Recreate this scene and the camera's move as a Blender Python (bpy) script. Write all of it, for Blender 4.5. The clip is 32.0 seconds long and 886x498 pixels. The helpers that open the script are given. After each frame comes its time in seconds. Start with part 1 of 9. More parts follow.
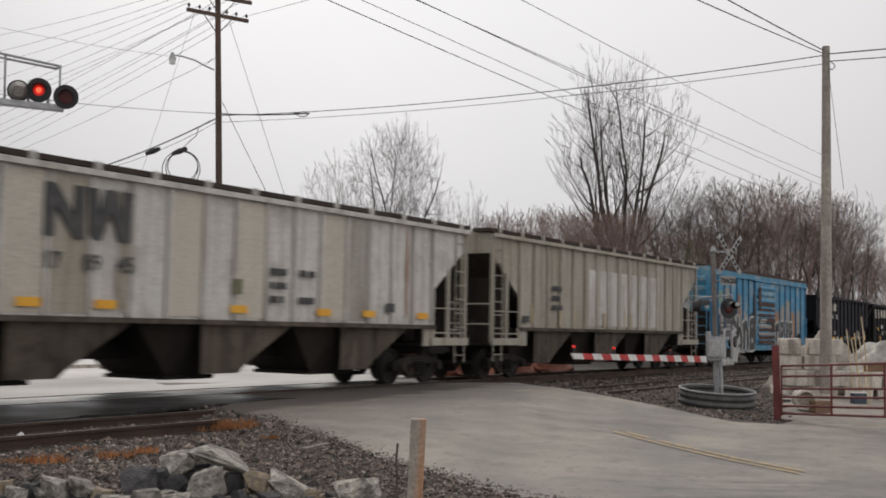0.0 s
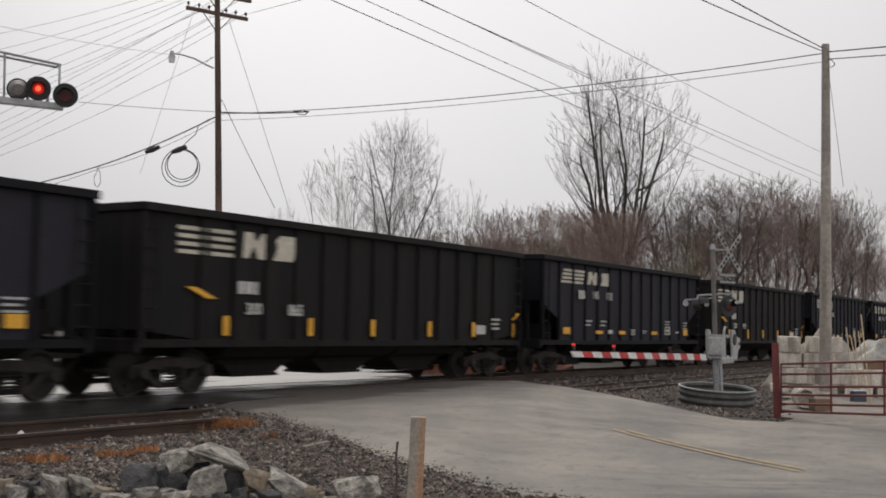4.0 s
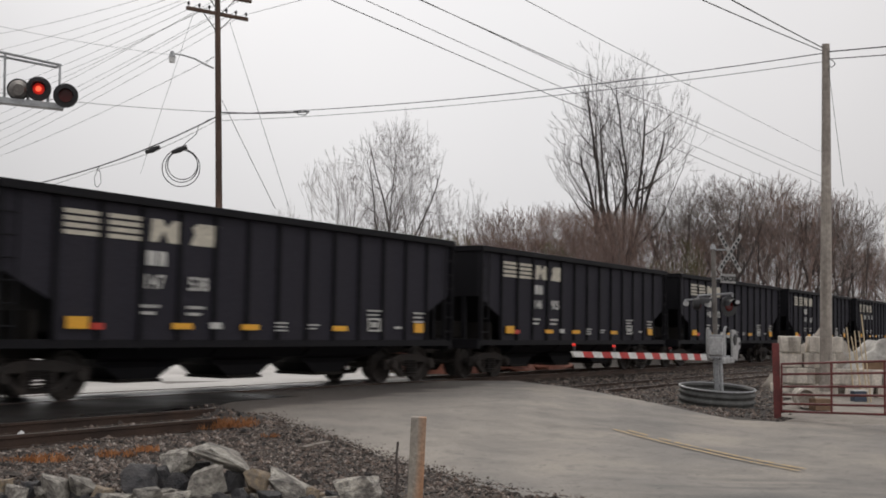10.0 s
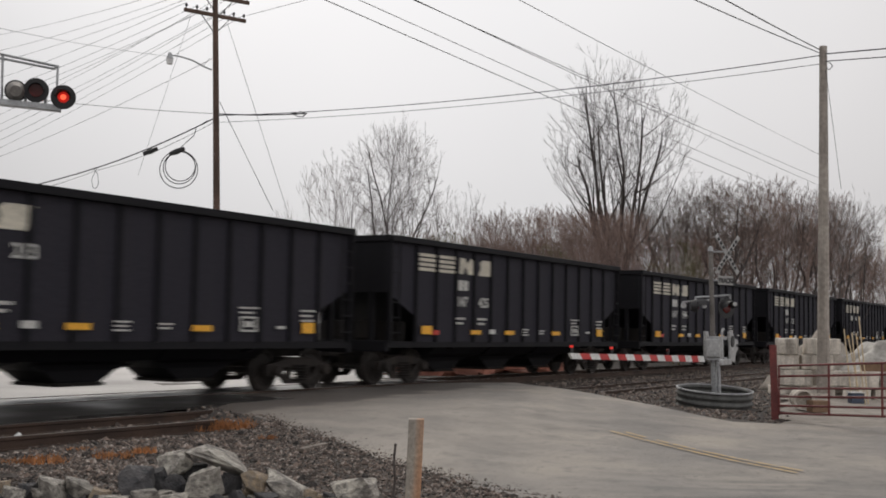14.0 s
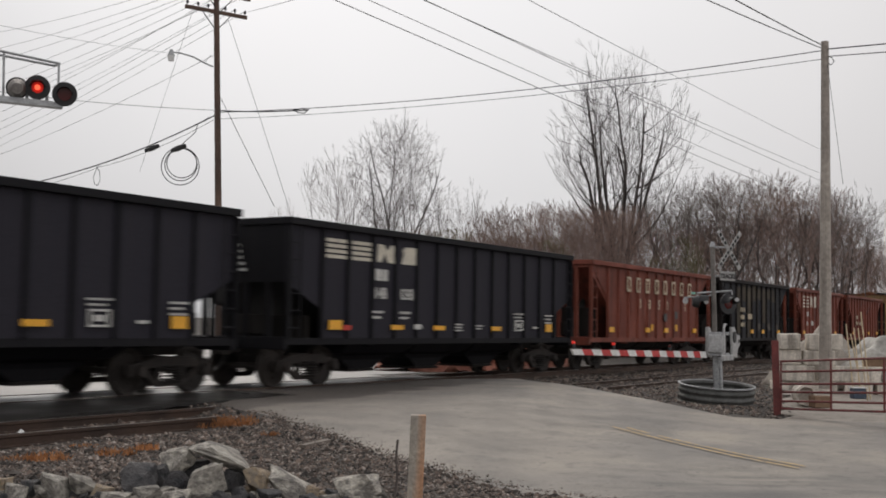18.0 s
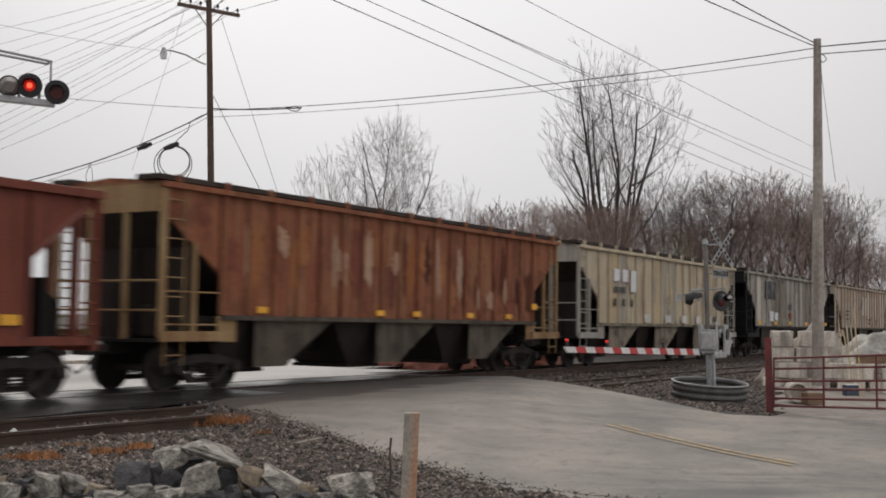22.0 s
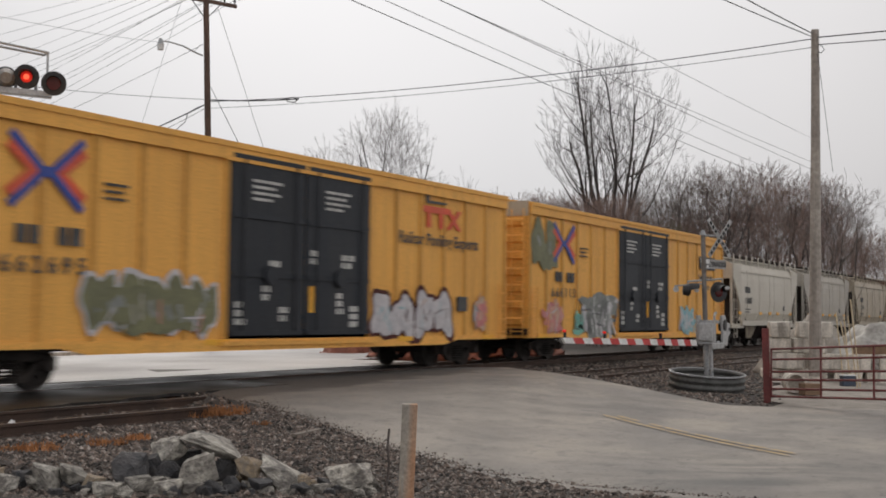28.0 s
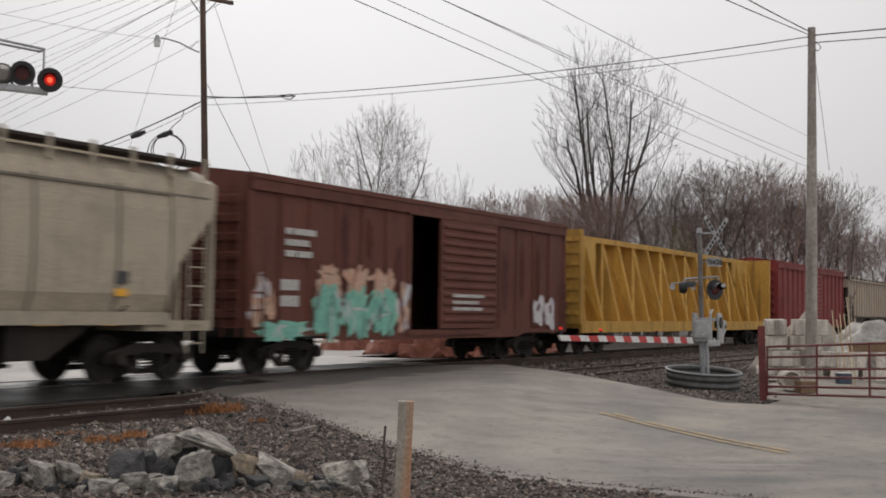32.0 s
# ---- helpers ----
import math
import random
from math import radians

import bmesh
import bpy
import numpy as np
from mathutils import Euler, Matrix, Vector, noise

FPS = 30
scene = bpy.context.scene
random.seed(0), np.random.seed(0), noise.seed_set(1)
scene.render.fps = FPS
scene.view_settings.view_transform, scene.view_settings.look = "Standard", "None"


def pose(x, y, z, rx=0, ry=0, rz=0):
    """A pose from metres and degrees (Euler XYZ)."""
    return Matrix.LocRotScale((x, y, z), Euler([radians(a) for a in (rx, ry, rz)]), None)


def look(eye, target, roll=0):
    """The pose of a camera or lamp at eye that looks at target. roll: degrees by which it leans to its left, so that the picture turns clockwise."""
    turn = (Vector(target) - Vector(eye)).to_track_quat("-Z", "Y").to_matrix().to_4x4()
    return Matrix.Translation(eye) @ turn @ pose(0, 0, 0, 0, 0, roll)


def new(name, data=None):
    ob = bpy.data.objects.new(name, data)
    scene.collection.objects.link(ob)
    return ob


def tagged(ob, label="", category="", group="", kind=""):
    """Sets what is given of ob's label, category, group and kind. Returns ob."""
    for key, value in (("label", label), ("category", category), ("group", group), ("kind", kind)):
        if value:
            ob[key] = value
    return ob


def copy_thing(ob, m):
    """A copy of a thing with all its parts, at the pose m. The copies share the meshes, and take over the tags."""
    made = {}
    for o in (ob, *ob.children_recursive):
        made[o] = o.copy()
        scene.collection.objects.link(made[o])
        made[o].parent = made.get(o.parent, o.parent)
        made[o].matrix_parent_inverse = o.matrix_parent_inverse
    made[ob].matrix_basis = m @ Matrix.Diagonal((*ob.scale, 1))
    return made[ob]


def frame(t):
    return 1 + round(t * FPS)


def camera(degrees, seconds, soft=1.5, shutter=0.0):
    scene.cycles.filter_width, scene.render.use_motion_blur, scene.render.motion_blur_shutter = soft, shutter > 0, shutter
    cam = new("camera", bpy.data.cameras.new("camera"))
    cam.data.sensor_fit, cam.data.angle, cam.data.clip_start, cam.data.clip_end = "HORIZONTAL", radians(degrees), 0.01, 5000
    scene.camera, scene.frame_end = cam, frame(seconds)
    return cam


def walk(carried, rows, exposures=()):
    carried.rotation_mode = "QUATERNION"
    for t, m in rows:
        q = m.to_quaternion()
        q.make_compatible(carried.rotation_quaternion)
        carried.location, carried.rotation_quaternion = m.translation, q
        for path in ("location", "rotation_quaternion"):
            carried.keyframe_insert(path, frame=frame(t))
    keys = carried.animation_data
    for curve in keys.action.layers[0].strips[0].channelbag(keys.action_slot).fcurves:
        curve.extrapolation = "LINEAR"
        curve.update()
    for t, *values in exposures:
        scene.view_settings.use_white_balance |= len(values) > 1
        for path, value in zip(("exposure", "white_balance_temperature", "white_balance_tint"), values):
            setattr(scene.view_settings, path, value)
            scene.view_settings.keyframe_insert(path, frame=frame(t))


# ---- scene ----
# World: x runs along the railway, y across it away from the camera, z up from the rail tops. Metres.
cam = camera(41.81, 32.0, soft=1.8, shutter=0.35)
EYE = (0.0, 0.0, 1.437)
# seconds, and how far the held camera has turned (yaw, pitch, roll) since the start
PATH = [
    (0, 0.000, 0.000, -0.000), (0.5, -0.019, -0.000, -0.021), (1, -0.022, -0.007, -0.026),
    (1.5, 0.025, -0.026, 0.027), (2, 0.069, -0.034, -0.018), (2.5, 0.062, -0.044, -0.042),
    (3, 0.023, -0.086, -0.039), (3.5, 0.014, -0.089, -0.043), (5.5, 0.035, -0.086, -0.033),
    (6, 0.060, -0.082, -0.057), (6.5, 0.091, -0.050, -0.042), (7, 0.063, -0.076, -0.024),
    (7.5, 0.022, -0.048, -0.037), (8, -0.021, -0.049, -0.027), (8.5, -0.015, -0.045, -0.028),
    (9, 0.021, -0.003, -0.037), (9.5, 0.022, -0.045, -0.038), (10, 0.001, -0.086, -0.064),
    (10.5, -0.006, -0.073, -0.091), (11, 0.056, -0.047, -0.055), (11.5, 0.094, -0.046, -0.062),
    (12, 0.103, -0.040, -0.052), (12.5, 0.075, -0.043, -0.070), (13, 0.047, -0.044, -0.083),
    (13.5, 0.056, -0.024, -0.106), (14, 0.115, 0.003, -0.042), (14.5, 0.143, -0.000, -0.046),
    (16.5, 0.138, -0.089, -0.080), (17, 0.119, -0.099, -0.123), (17.5, 0.063, -0.132, -0.175),
    (18, 0.032, -0.185, -0.164), (18.5, 0.039, -0.185, -0.144), (19, 0.152, -0.198, -0.163),
    (19.5, 0.245, -0.209, -0.150), (20, 0.279, -0.225, -0.157), (20.5, 0.311, -0.250, -0.213),
    (21, 0.289, -0.266, -0.262), (21.5, 0.330, -0.310, -0.276), (22, 0.369, -0.287, -0.269),
    (22.5, 0.445, -0.309, -0.242), (23, 0.499, -0.349, -0.275), (23.5, 0.493, -0.414, -0.242),
    (24, 0.478, -0.486, -0.296), (24.5, 0.497, -0.526, -0.294), (25, 0.510, -0.578, -0.267),
    (25.5, 0.511, -0.591, -0.277), (27.5, 0.479, -0.690, -0.329), (28, 0.487, -0.721, -0.331),
    (28.5, 0.480, -0.725, -0.314), (29, 0.493, -0.725, -0.326), (29.5, 0.493, -0.728, -0.314),
    (30, 0.561, -0.724, -0.319), (30.5, 0.650, -0.743, -0.289), (31, 0.670, -0.774, -0.303),
    (31.5, 0.678, -0.812, -0.290), (32, 0.662, -0.853, -0.265),
]


def aim(yaw, pitch, roll):
    a, b = radians(58.528 + yaw), radians(3.976 + pitch)
    way = Vector((math.sin(a) * math.cos(b), math.cos(a) * math.cos(b), math.sin(b)))
    return look(EYE, Vector(EYE) + way, 1.069 + roll)


walk(cam, [(t, aim(a, b, c)) for t, a, b, c in PATH])

# ---- sky and light: a bright overcast ----
world = bpy.data.worlds.new("overcast")
scene.world = world
world.use_nodes = True
wn, wl = world.node_tree.nodes, world.node_tree.links
bg = wn["Background"]
sky = wn.new("ShaderNodeTexSky")
sky.sky_type, sky.sun_disc = "NISHITA", False
sky.sun_elevation, sky.sun_rotation = radians(35), radians(42)
sky.air_density, sky.dust_density = 1.0, 4.0
bright = wn.new("ShaderNodeRGBToBW")
wl.new(sky.outputs[0], bright.inputs[0])
coord = wn.new("ShaderNodeTexCoord")
cloud = wn.new("ShaderNodeTexNoise")
cloud.inputs["Scale"].default_value, cloud.inputs["Detail"].default_value = 1.6, 4.0
wl.new(coord.outputs["Generated"], cloud.inputs["Vector"])
tone = wn.new("ShaderNodeValToRGB")
tone.color_ramp.elements[0].position, tone.color_ramp.elements[0].color = 0.3, (0.757, 0.747, 0.757, 1)
tone.color_ramp.elements[1].position, tone.color_ramp.elements[1].color = 0.72, (0.855, 0.832, 0.835, 1)
wl.new(cloud.outputs["Fac"], tone.inputs["Fac"])
glow = wn.new("ShaderNodeMix")
glow.data_type = "RGBA"
glow.inputs["Factor"].default_value = 0.92
damp = wn.new("ShaderNodeMath")
damp.operation = "MULTIPLY"
damp.inputs[1].default_value = 0.09
wl.new(bright.outputs[0], damp.inputs[0])
wl.new(damp.outputs[0], glow.inputs["A"])
wl.new(tone.outputs["Color"], glow.inputs["B"])
# the cloud is thinner and brighter towards the hidden sun
toward_sun = wn.new("ShaderNodeVectorMath")
toward_sun.operation = "DOT_PRODUCT"
toward_sun.inputs[1].default_value = (0.72, 0.415, 0.556)
wl.new(coord.outputs["Generated"], toward_sun.inputs[0])
thin = wn.new("ShaderNodeMapRange")
thin.inputs["From Min"].default_value, thin.inputs["From Max"].default_value = 0.83, 0.95
thin.inputs["To Min"].default_value, thin.inputs["To Max"].default_value = 0.75, 1.08
wl.new(toward_sun.outputs["Value"], thin.inputs["Value"])
lift = wn.new("ShaderNodeMix")
lift.data_type, lift.blend_type = "RGBA", "MULTIPLY"
lift.inputs["Factor"].default_value = 1.0
# and brighter again low behind the camera, added to light the train's near side
behind = wn.new("ShaderNodeVectorMath")
behind.operation = "DOT_PRODUCT"
behind.inputs[1].default_value = (-0.45, -0.80, 0.40)
wl.new(coord.outputs["Generated"], behind.inputs[0])
back = wn.new("ShaderNodeMapRange")
back.inputs["To Max"].default_value = 0.42
wl.new(behind.outputs["Value"], back.inputs["Value"])
total = wn.new("ShaderNodeMath")
wl.new(thin.outputs[0], total.inputs[0])
wl.new(back.outputs[0], total.inputs[1])
wl.new(glow.outputs["Result"], lift.inputs["A"])
wl.new(total.outputs[0], lift.inputs["B"])
wl.new(lift.outputs["Result"], bg.inputs["Color"])
bg.inputs["Strength"].default_value = 1.0
sun = new("sun", bpy.data.lights.new("sun", "SUN"))
sun.data.energy, sun.data.angle, sun.data.color = 1.0, radians(25), (1.0, 0.93, 0.84)
sun.matrix_world = look((55, 60, 58), (0, 0, 0))

# ---- building helpers ----
def bm_new():
    return bmesh.new()


def add_box(bm, x0, x1, y0, y1, z0, z1):
    v = [bm.verts.new(p) for p in ((x0, y0, z0), (x1, y0, z0), (x1, y1, z0), (x0, y1, z0),
                                   (x0, y0, z1), (x1, y0, z1), (x1, y1, z1), (x0, y1, z1))]
    for f in ((0, 3, 2, 1), (4, 5, 6, 7), (0, 1, 5, 4), (1, 2, 6, 5), (2, 3, 7, 6), (3, 0, 4, 7)):
        bm.faces.new([v[i] for i in f])
    return v


def add_loft(bm, rings, cap=True, closed=True):
    """Skin rings of points, each with the same count."""
    vs = [[bm.verts.new(p) for p in r] for r in rings]
    n = len(vs[0])
    for a, b in zip(vs, vs[1:]):
        for i in range(n if closed else n - 1):
            j = (i + 1) % n
            bm.faces.new((a[i], a[j], b[j], b[i]))
    if cap:
        bm.faces.new(vs[0][::-1])
        bm.faces.new(vs[-1])


def add_prism(bm, outline, y0, y1):
    """An outline in x and z, made thick along y."""
    add_loft(bm, [[(x, y0, z) for x, z in outline], [(x, y1, z) for x, z in outline]])


def add_rod(bm, a, b, r0, r1=None, n=8, cap=True):
    r1 = r0 if r1 is None else r1
    a, b = Vector(a), Vector(b)
    q = (b - a).to_track_quat("Z", "Y")
    ring = [Vector((math.cos(2 * math.pi * i / n), math.sin(2 * math.pi * i / n), 0)) for i in range(n)]
    add_loft(bm, [[a + q @ (v * r0) for v in ring], [b + q @ (v * r1) for v in ring]], cap)


def add_pipe(bm, points, r, n=6):
    for a, b in zip(points, points[1:]):
        add_rod(bm, a, b, r, r, n)


def finish(bm, name, material, bevel=0.0, smooth=False):
    bmesh.ops.recalc_face_normals(bm, faces=bm.faces)
    if bevel:
        bmesh.ops.bevel(bm, geom=[e for e in bm.edges if len(e.link_faces) == 2 and e.calc_face_angle(0) > 0.6],
                        offset=bevel, segments=2, affect="EDGES", profile=0.5, clamp_overlap=True)
    me = bpy.data.meshes.new(name)
    bm.to_mesh(me)
    bm.free()
    me.materials.append(material)
    if smooth:
        for p in me.polygons:
            p.use_smooth = True
    return me


def part(name, bm, material, parent, label="", bevel=0.0, smooth=False, m=None):
    ob = new(name, finish(bm, name, material, bevel, smooth))
    if parent is not None:
        ob.parent = parent
    if m is not None:
        ob.matrix_basis = m
    return tagged(ob, label)


def again(ob, parent, m):
    """One more piece on the mesh of ob."""
    o = new(ob.name.split(".")[0], ob.data)
    o.parent = parent
    o.matrix_basis = m
    if "label" in ob:
        o["label"] = ob["label"]
    return o


def thing(name, label, category, group="", m=None, kind=""):
    ob = new(name)
    ob.empty_display_size = 0.2
    if m is not None:
        ob.matrix_basis = m
    return tagged(ob, label, category, group, kind)


def text_on(body, size, material, parent, m, name="lettering", extrude=0.0, align="CENTER"):
    cu = bpy.data.curves.new(name, "FONT")
    cu.body, cu.size, cu.align_x, cu.align_y = body, size, align, "CENTER"
    cu.extrude, cu.resolution_u, cu.offset = 0.002, 3, 0.008
    ob = new(name, cu)
    ob.data.materials.append(material)
    ob.parent = parent
    ob.matrix_basis = m
    return ob


# ---- materials ----
def surface(name, base, other=None, rough=0.6, metal=0.0, grain=30.0, bump=0.15, blotch=1.2, spread=0.5,
            streak=None, streak_amount=0.0, third=None, third_amount=0.0, vary=0.0, rough_var=0.15, gloss=0.5):
    """Base colour, broken up by a second colour in blotches, a third in patches, and streaks that run down."""
    mat = bpy.data.materials.new(name)
    mat.use_nodes = True
    n, l = mat.node_tree.nodes, mat.node_tree.links
    b = n["Principled BSDF"]
    tc = n.new("ShaderNodeTexCoord")
    info = n.new("ShaderNodeObjectInfo")
    shift = n.new("ShaderNodeVectorMath")
    shift.operation = "MULTIPLY_ADD"
    l.new(info.outputs["Random"], shift.inputs[0])
    shift.inputs[1].default_value = (37.0, 19.0, 11.0)
    l.new(tc.outputs["Object"], shift.inputs[2])

    def noise_tex(scale, detail, squash=None):
        t = n.new("ShaderNodeTexNoise")
        t.inputs["Scale"].default_value, t.inputs["Detail"].default_value = scale, detail
        if squash:
            mp = n.new("ShaderNodeMapping")
            mp.inputs["Scale"].default_value = squash
            l.new(shift.outputs[0], mp.inputs["Vector"])
            l.new(mp.outputs[0], t.inputs["Vector"])
        else:
            l.new(shift.outputs[0], t.inputs["Vector"])
        return t

    def ramp(src, lo, hi):
        r = n.new("ShaderNodeMapRange")
        r.inputs["From Min"].default_value, r.inputs["From Max"].default_value = lo, hi
        l.new(src, r.inputs["Value"])
        return r.outputs[0]

    def mix(fac, a, c, mode="MIX"):
        m = n.new("ShaderNodeMix")
        m.data_type, m.blend_type = "RGBA", mode
        if isinstance(fac, float):
            m.inputs["Factor"].default_value = fac
        else:
            l.new(fac, m.inputs["Factor"])
        for key, val in (("A", a), ("B", c)):
            if isinstance(val, tuple):
                m.inputs[key].default_value = (*val, 1)
            else:
                l.new(val, m.inputs[key])
        return m.outputs["Result"]

    def times(src, k):
        m = n.new("ShaderNodeMath")
        m.operation = "MULTIPLY"
        l.new(src, m.inputs[0])
        m.inputs[1].default_value = k
        return m.outputs[0]

    fine = noise_tex(grain, 6.0)
    big = noise_tex(blotch, 5.0)
    col = base
    other = other or tuple(c * 0.7 for c in base)
    col = mix(ramp(big.outputs["Fac"], 0.5 - spread * 0.4, 0.5 + spread * 0.4), col, other)
    if third:
        col = mix(times(ramp(noise_tex(blotch * 2.3, 8.0).outputs["Fac"], 0.52, 0.62), third_amount), col, third)
    if streak:
        col = mix(times(ramp(noise_tex(1.0, 4.0, (5.0, 5.0, 0.35)).outputs["Fac"], 0.45, 0.75), streak_amount), col, streak)
    grain_col = mix(ramp(fine.outputs["Fac"], 0.25, 0.75), (0.72, 0.72, 0.72), (1.22, 1.22, 1.22))
    col = mix(1.0, col, grain_col, "MULTIPLY")
    if vary:
        col = mix(1.0, col, mix(info.outputs["Random"], (1 - vary,) * 3, (1 + vary,) * 3), "MULTIPLY")
    l.new(col, b.inputs["Base Color"])
    rr = n.new("ShaderNodeMapRange")
    rr.inputs["To Min"].default_value, rr.inputs["To Max"].default_value = max(rough - rough_var, 0.05), min(rough + rough_var, 1)
    l.new(big.outputs["Fac"], rr.inputs["Value"])
    l.new(rr.outputs[0], b.inputs["Roughness"])
    b.inputs["Metallic"].default_value = metal
    b.inputs["Specular IOR Level"].default_value = gloss
    if bump:
        bp = n.new("ShaderNodeBump")
        bp.inputs["Strength"].default_value, bp.inputs["Distance"].default_value = bump, 0.02
        l.new(fine.outputs["Fac"], bp.inputs["Height"])
        l.new(bp.outputs[0], b.inputs["Normal"])
    return mat


def lamp_glass(name, color, strength):
    mat = bpy.data.materials.new(name)
    mat.use_nodes = True
    b = mat.node_tree.nodes["Principled BSDF"]
    b.inputs["Base Color"].default_value = (*color, 1)
    b.inputs["Roughness"].default_value = 0.2
    b.inputs["Emission Color"].default_value = (*color, 1)
    b.inputs["Emission Strength"].default_value = strength
    return mat


M = {}
M["dirt"] = surface("dirt_ground", (0.062, 0.05, 0.042), (0.036, 0.03, 0.026), 0.95, grain=14, bump=0.5, blotch=0.5)
M["gravel"] = surface("gravel_stone", (0.08, 0.058, 0.046), (0.033, 0.025, 0.021), 0.8, grain=40, bump=0.3, blotch=9, third=(0.22, 0.2, 0.18), third_amount=0.5)
M["asphalt"] = surface("worn_asphalt", (0.325, 0.285, 0.24), (0.225, 0.207, 0.19), 0.72, grain=60, bump=0.4, blotch=0.42, spread=0.4, third=(0.15, 0.14, 0.13), third_amount=0.35)
M["apron"] = surface("dusty_pale_ground", (0.33, 0.295, 0.255), (0.22, 0.195, 0.17), 0.9, grain=24, bump=0.4, blotch=0.9, third=(0.14, 0.12, 0.1), third_amount=0.5)
M["damp"] = surface("damp_dark_asphalt", (0.030, 0.026, 0.0235), (0.015, 0.014, 0.0135), 0.3, grain=50, bump=0.06, blotch=0.6, rough_var=0.5, gloss=0.35)
M["concrete_lot"] = surface("pale_concrete_lot", (0.40, 0.382, 0.372), (0.31, 0.295, 0.288), 0.6, grain=25, bump=0.05, blotch=0.25, rough_var=0.25, gloss=0.3)
M["concrete"] = surface("grey_concrete", (0.76, 0.70, 0.62), (0.55, 0.50, 0.44), 0.9, grain=22, bump=0.4, blotch=1.6, streak=(0.12, 0.10, 0.08), streak_amount=0.9)
M["stone"] = surface("quarried_stone", (0.46, 0.43, 0.375), (0.16, 0.145, 0.13), 0.85, grain=9, bump=1.0, blotch=1.6, spread=0.35, vary=0.4, third=(0.09, 0.085, 0.08), third_amount=0.6)
M["dark_stone"] = surface("dark_quarried_stone", (0.085, 0.08, 0.08), (0.042, 0.042, 0.046), 0.8, grain=9, bump=1.0, blotch=1.6, spread=0.35, vary=0.25)
M["rail"] = surface("rusty_rail", (0.085, 0.05, 0.035), (0.045, 0.03, 0.024), 0.7, 0.3, grain=40, bump=0.3)
M["rail_top"] = surface("worn_rail_top", (0.34, 0.32, 0.30), (0.2, 0.18, 0.17), 0.3, 0.9, grain=60, bump=0.05)
M["tie"] = surface("creosote_tie", (0.075, 0.058, 0.045), (0.04, 0.032, 0.028), 0.9, grain=12, bump=0.6)
M["pole"] = surface("weathered_pole_wood", (0.42, 0.375, 0.33), (0.3, 0.265, 0.235), 0.9, grain=9, bump=0.5, blotch=0.8, streak=(0.14, 0.12, 0.1), streak_amount=0.5)
M["dark_pole"] = surface("brown_pole_wood", (0.12, 0.075, 0.055), (0.065, 0.045, 0.036), 0.9, grain=9, bump=0.4, blotch=0.6)
M["wire"] = surface("wire", (0.06, 0.06, 0.063), None, 0.6, grain=5, bump=0)
M["thin_wire"] = surface("pale_wire", (0.16, 0.16, 0.17), None, 0.6, grain=5, bump=0)
M["galv"] = surface("galvanised_steel", (0.45, 0.46, 0.47), (0.33, 0.335, 0.34), 0.5, 0.5, grain=20, bump=0.08, blotch=3)
M["alu"] = surface("dull_aluminium_paint", (0.5, 0.5, 0.5), (0.38, 0.38, 0.38), 0.55, 0.3, grain=20, bump=0.1, blotch=4, streak=(0.2, 0.19, 0.18), streak_amount=0.5)
M["black"] = surface("black_steel", (0.018, 0.018, 0.02), (0.03, 0.029, 0.03), 0.55, grain=18, bump=0.1)
M["white"] = surface("white_paint", (0.76, 0.76, 0.75), (0.66, 0.655, 0.64), 0.5, grain=20, bump=0.05)
M["red_white"] = surface("red_stripe_paint", (0.55, 0.03, 0.03), (0.45, 0.03, 0.03), 0.45, grain=20, bump=0.03)
M["gate_red"] = surface("dark_red_gate_paint", (0.17, 0.028, 0.025), (0.11, 0.022, 0.02), 0.5, grain=18, bump=0.1, blotch=4)
M["yellow"] = surface("yellow_line_paint", (0.62, 0.40, 0.12), (0.5, 0.34, 0.14), 0.7, grain=30, bump=0.2, blotch=3, third=(0.24, 0.22, 0.19), third_amount=0.8)
M["lens_on"] = lamp_glass("lit_red_lens", (0.75, 0.03, 0.02), 0.32)
M["bulb"] = lamp_glass("glowing_red_bulb", (1.0, 0.10, 0.045), 1.5)
M["lens_off"] = surface("dark_red_lens", (0.10, 0.010, 0.009), None, 0.25, grain=60, bump=0.1)
M["bark"] = surface("grey_bark", (0.125, 0.106, 0.098), (0.085, 0.073, 0.068), 0.95, grain=10, bump=0.6, blotch=1.0, vary=0.2)
M["dark_bark"] = surface("dark_bark", (0.075, 0.062, 0.057), (0.05, 0.042, 0.04), 0.95, grain=10, bump=0.6, blotch=1.0, vary=0.2)
M["twig"] = surface("brown_twigs", (0.20, 0.166, 0.152), (0.145, 0.12, 0.11), 0.95, grain=8, bump=0, vary=0.25)
M["dark_twig"] = surface("dark_twigs", (0.10, 0.082, 0.074), (0.07, 0.058, 0.053), 0.95, grain=8, bump=0, vary=0.2)
M["red_twig"] = surface("reddish_twigs", (0.26, 0.18, 0.152), (0.19, 0.138, 0.12), 0.95, grain=8, bump=0, vary=0.2)
M["olive"] = surface("olive_twigs", (0.17, 0.145, 0.075), (0.115, 0.10, 0.055), 0.95, grain=8, bump=0)
M["weed"] = surface("dry_orange_grass", (0.42, 0.17, 0.055), (0.26, 0.12, 0.05), 0.9, grain=20, bump=0, vary=0.3)
M["brick_red"] = surface("red_rubble", (0.30, 0.112, 0.072), (0.19, 0.07, 0.048), 0.9, grain=14, bump=0.5, vary=0.3, blotch=3)
M["sand"] = surface("pale_sand", (0.36, 0.32, 0.275), (0.24, 0.215, 0.185), 0.95, grain=18, bump=0.5, blotch=2)
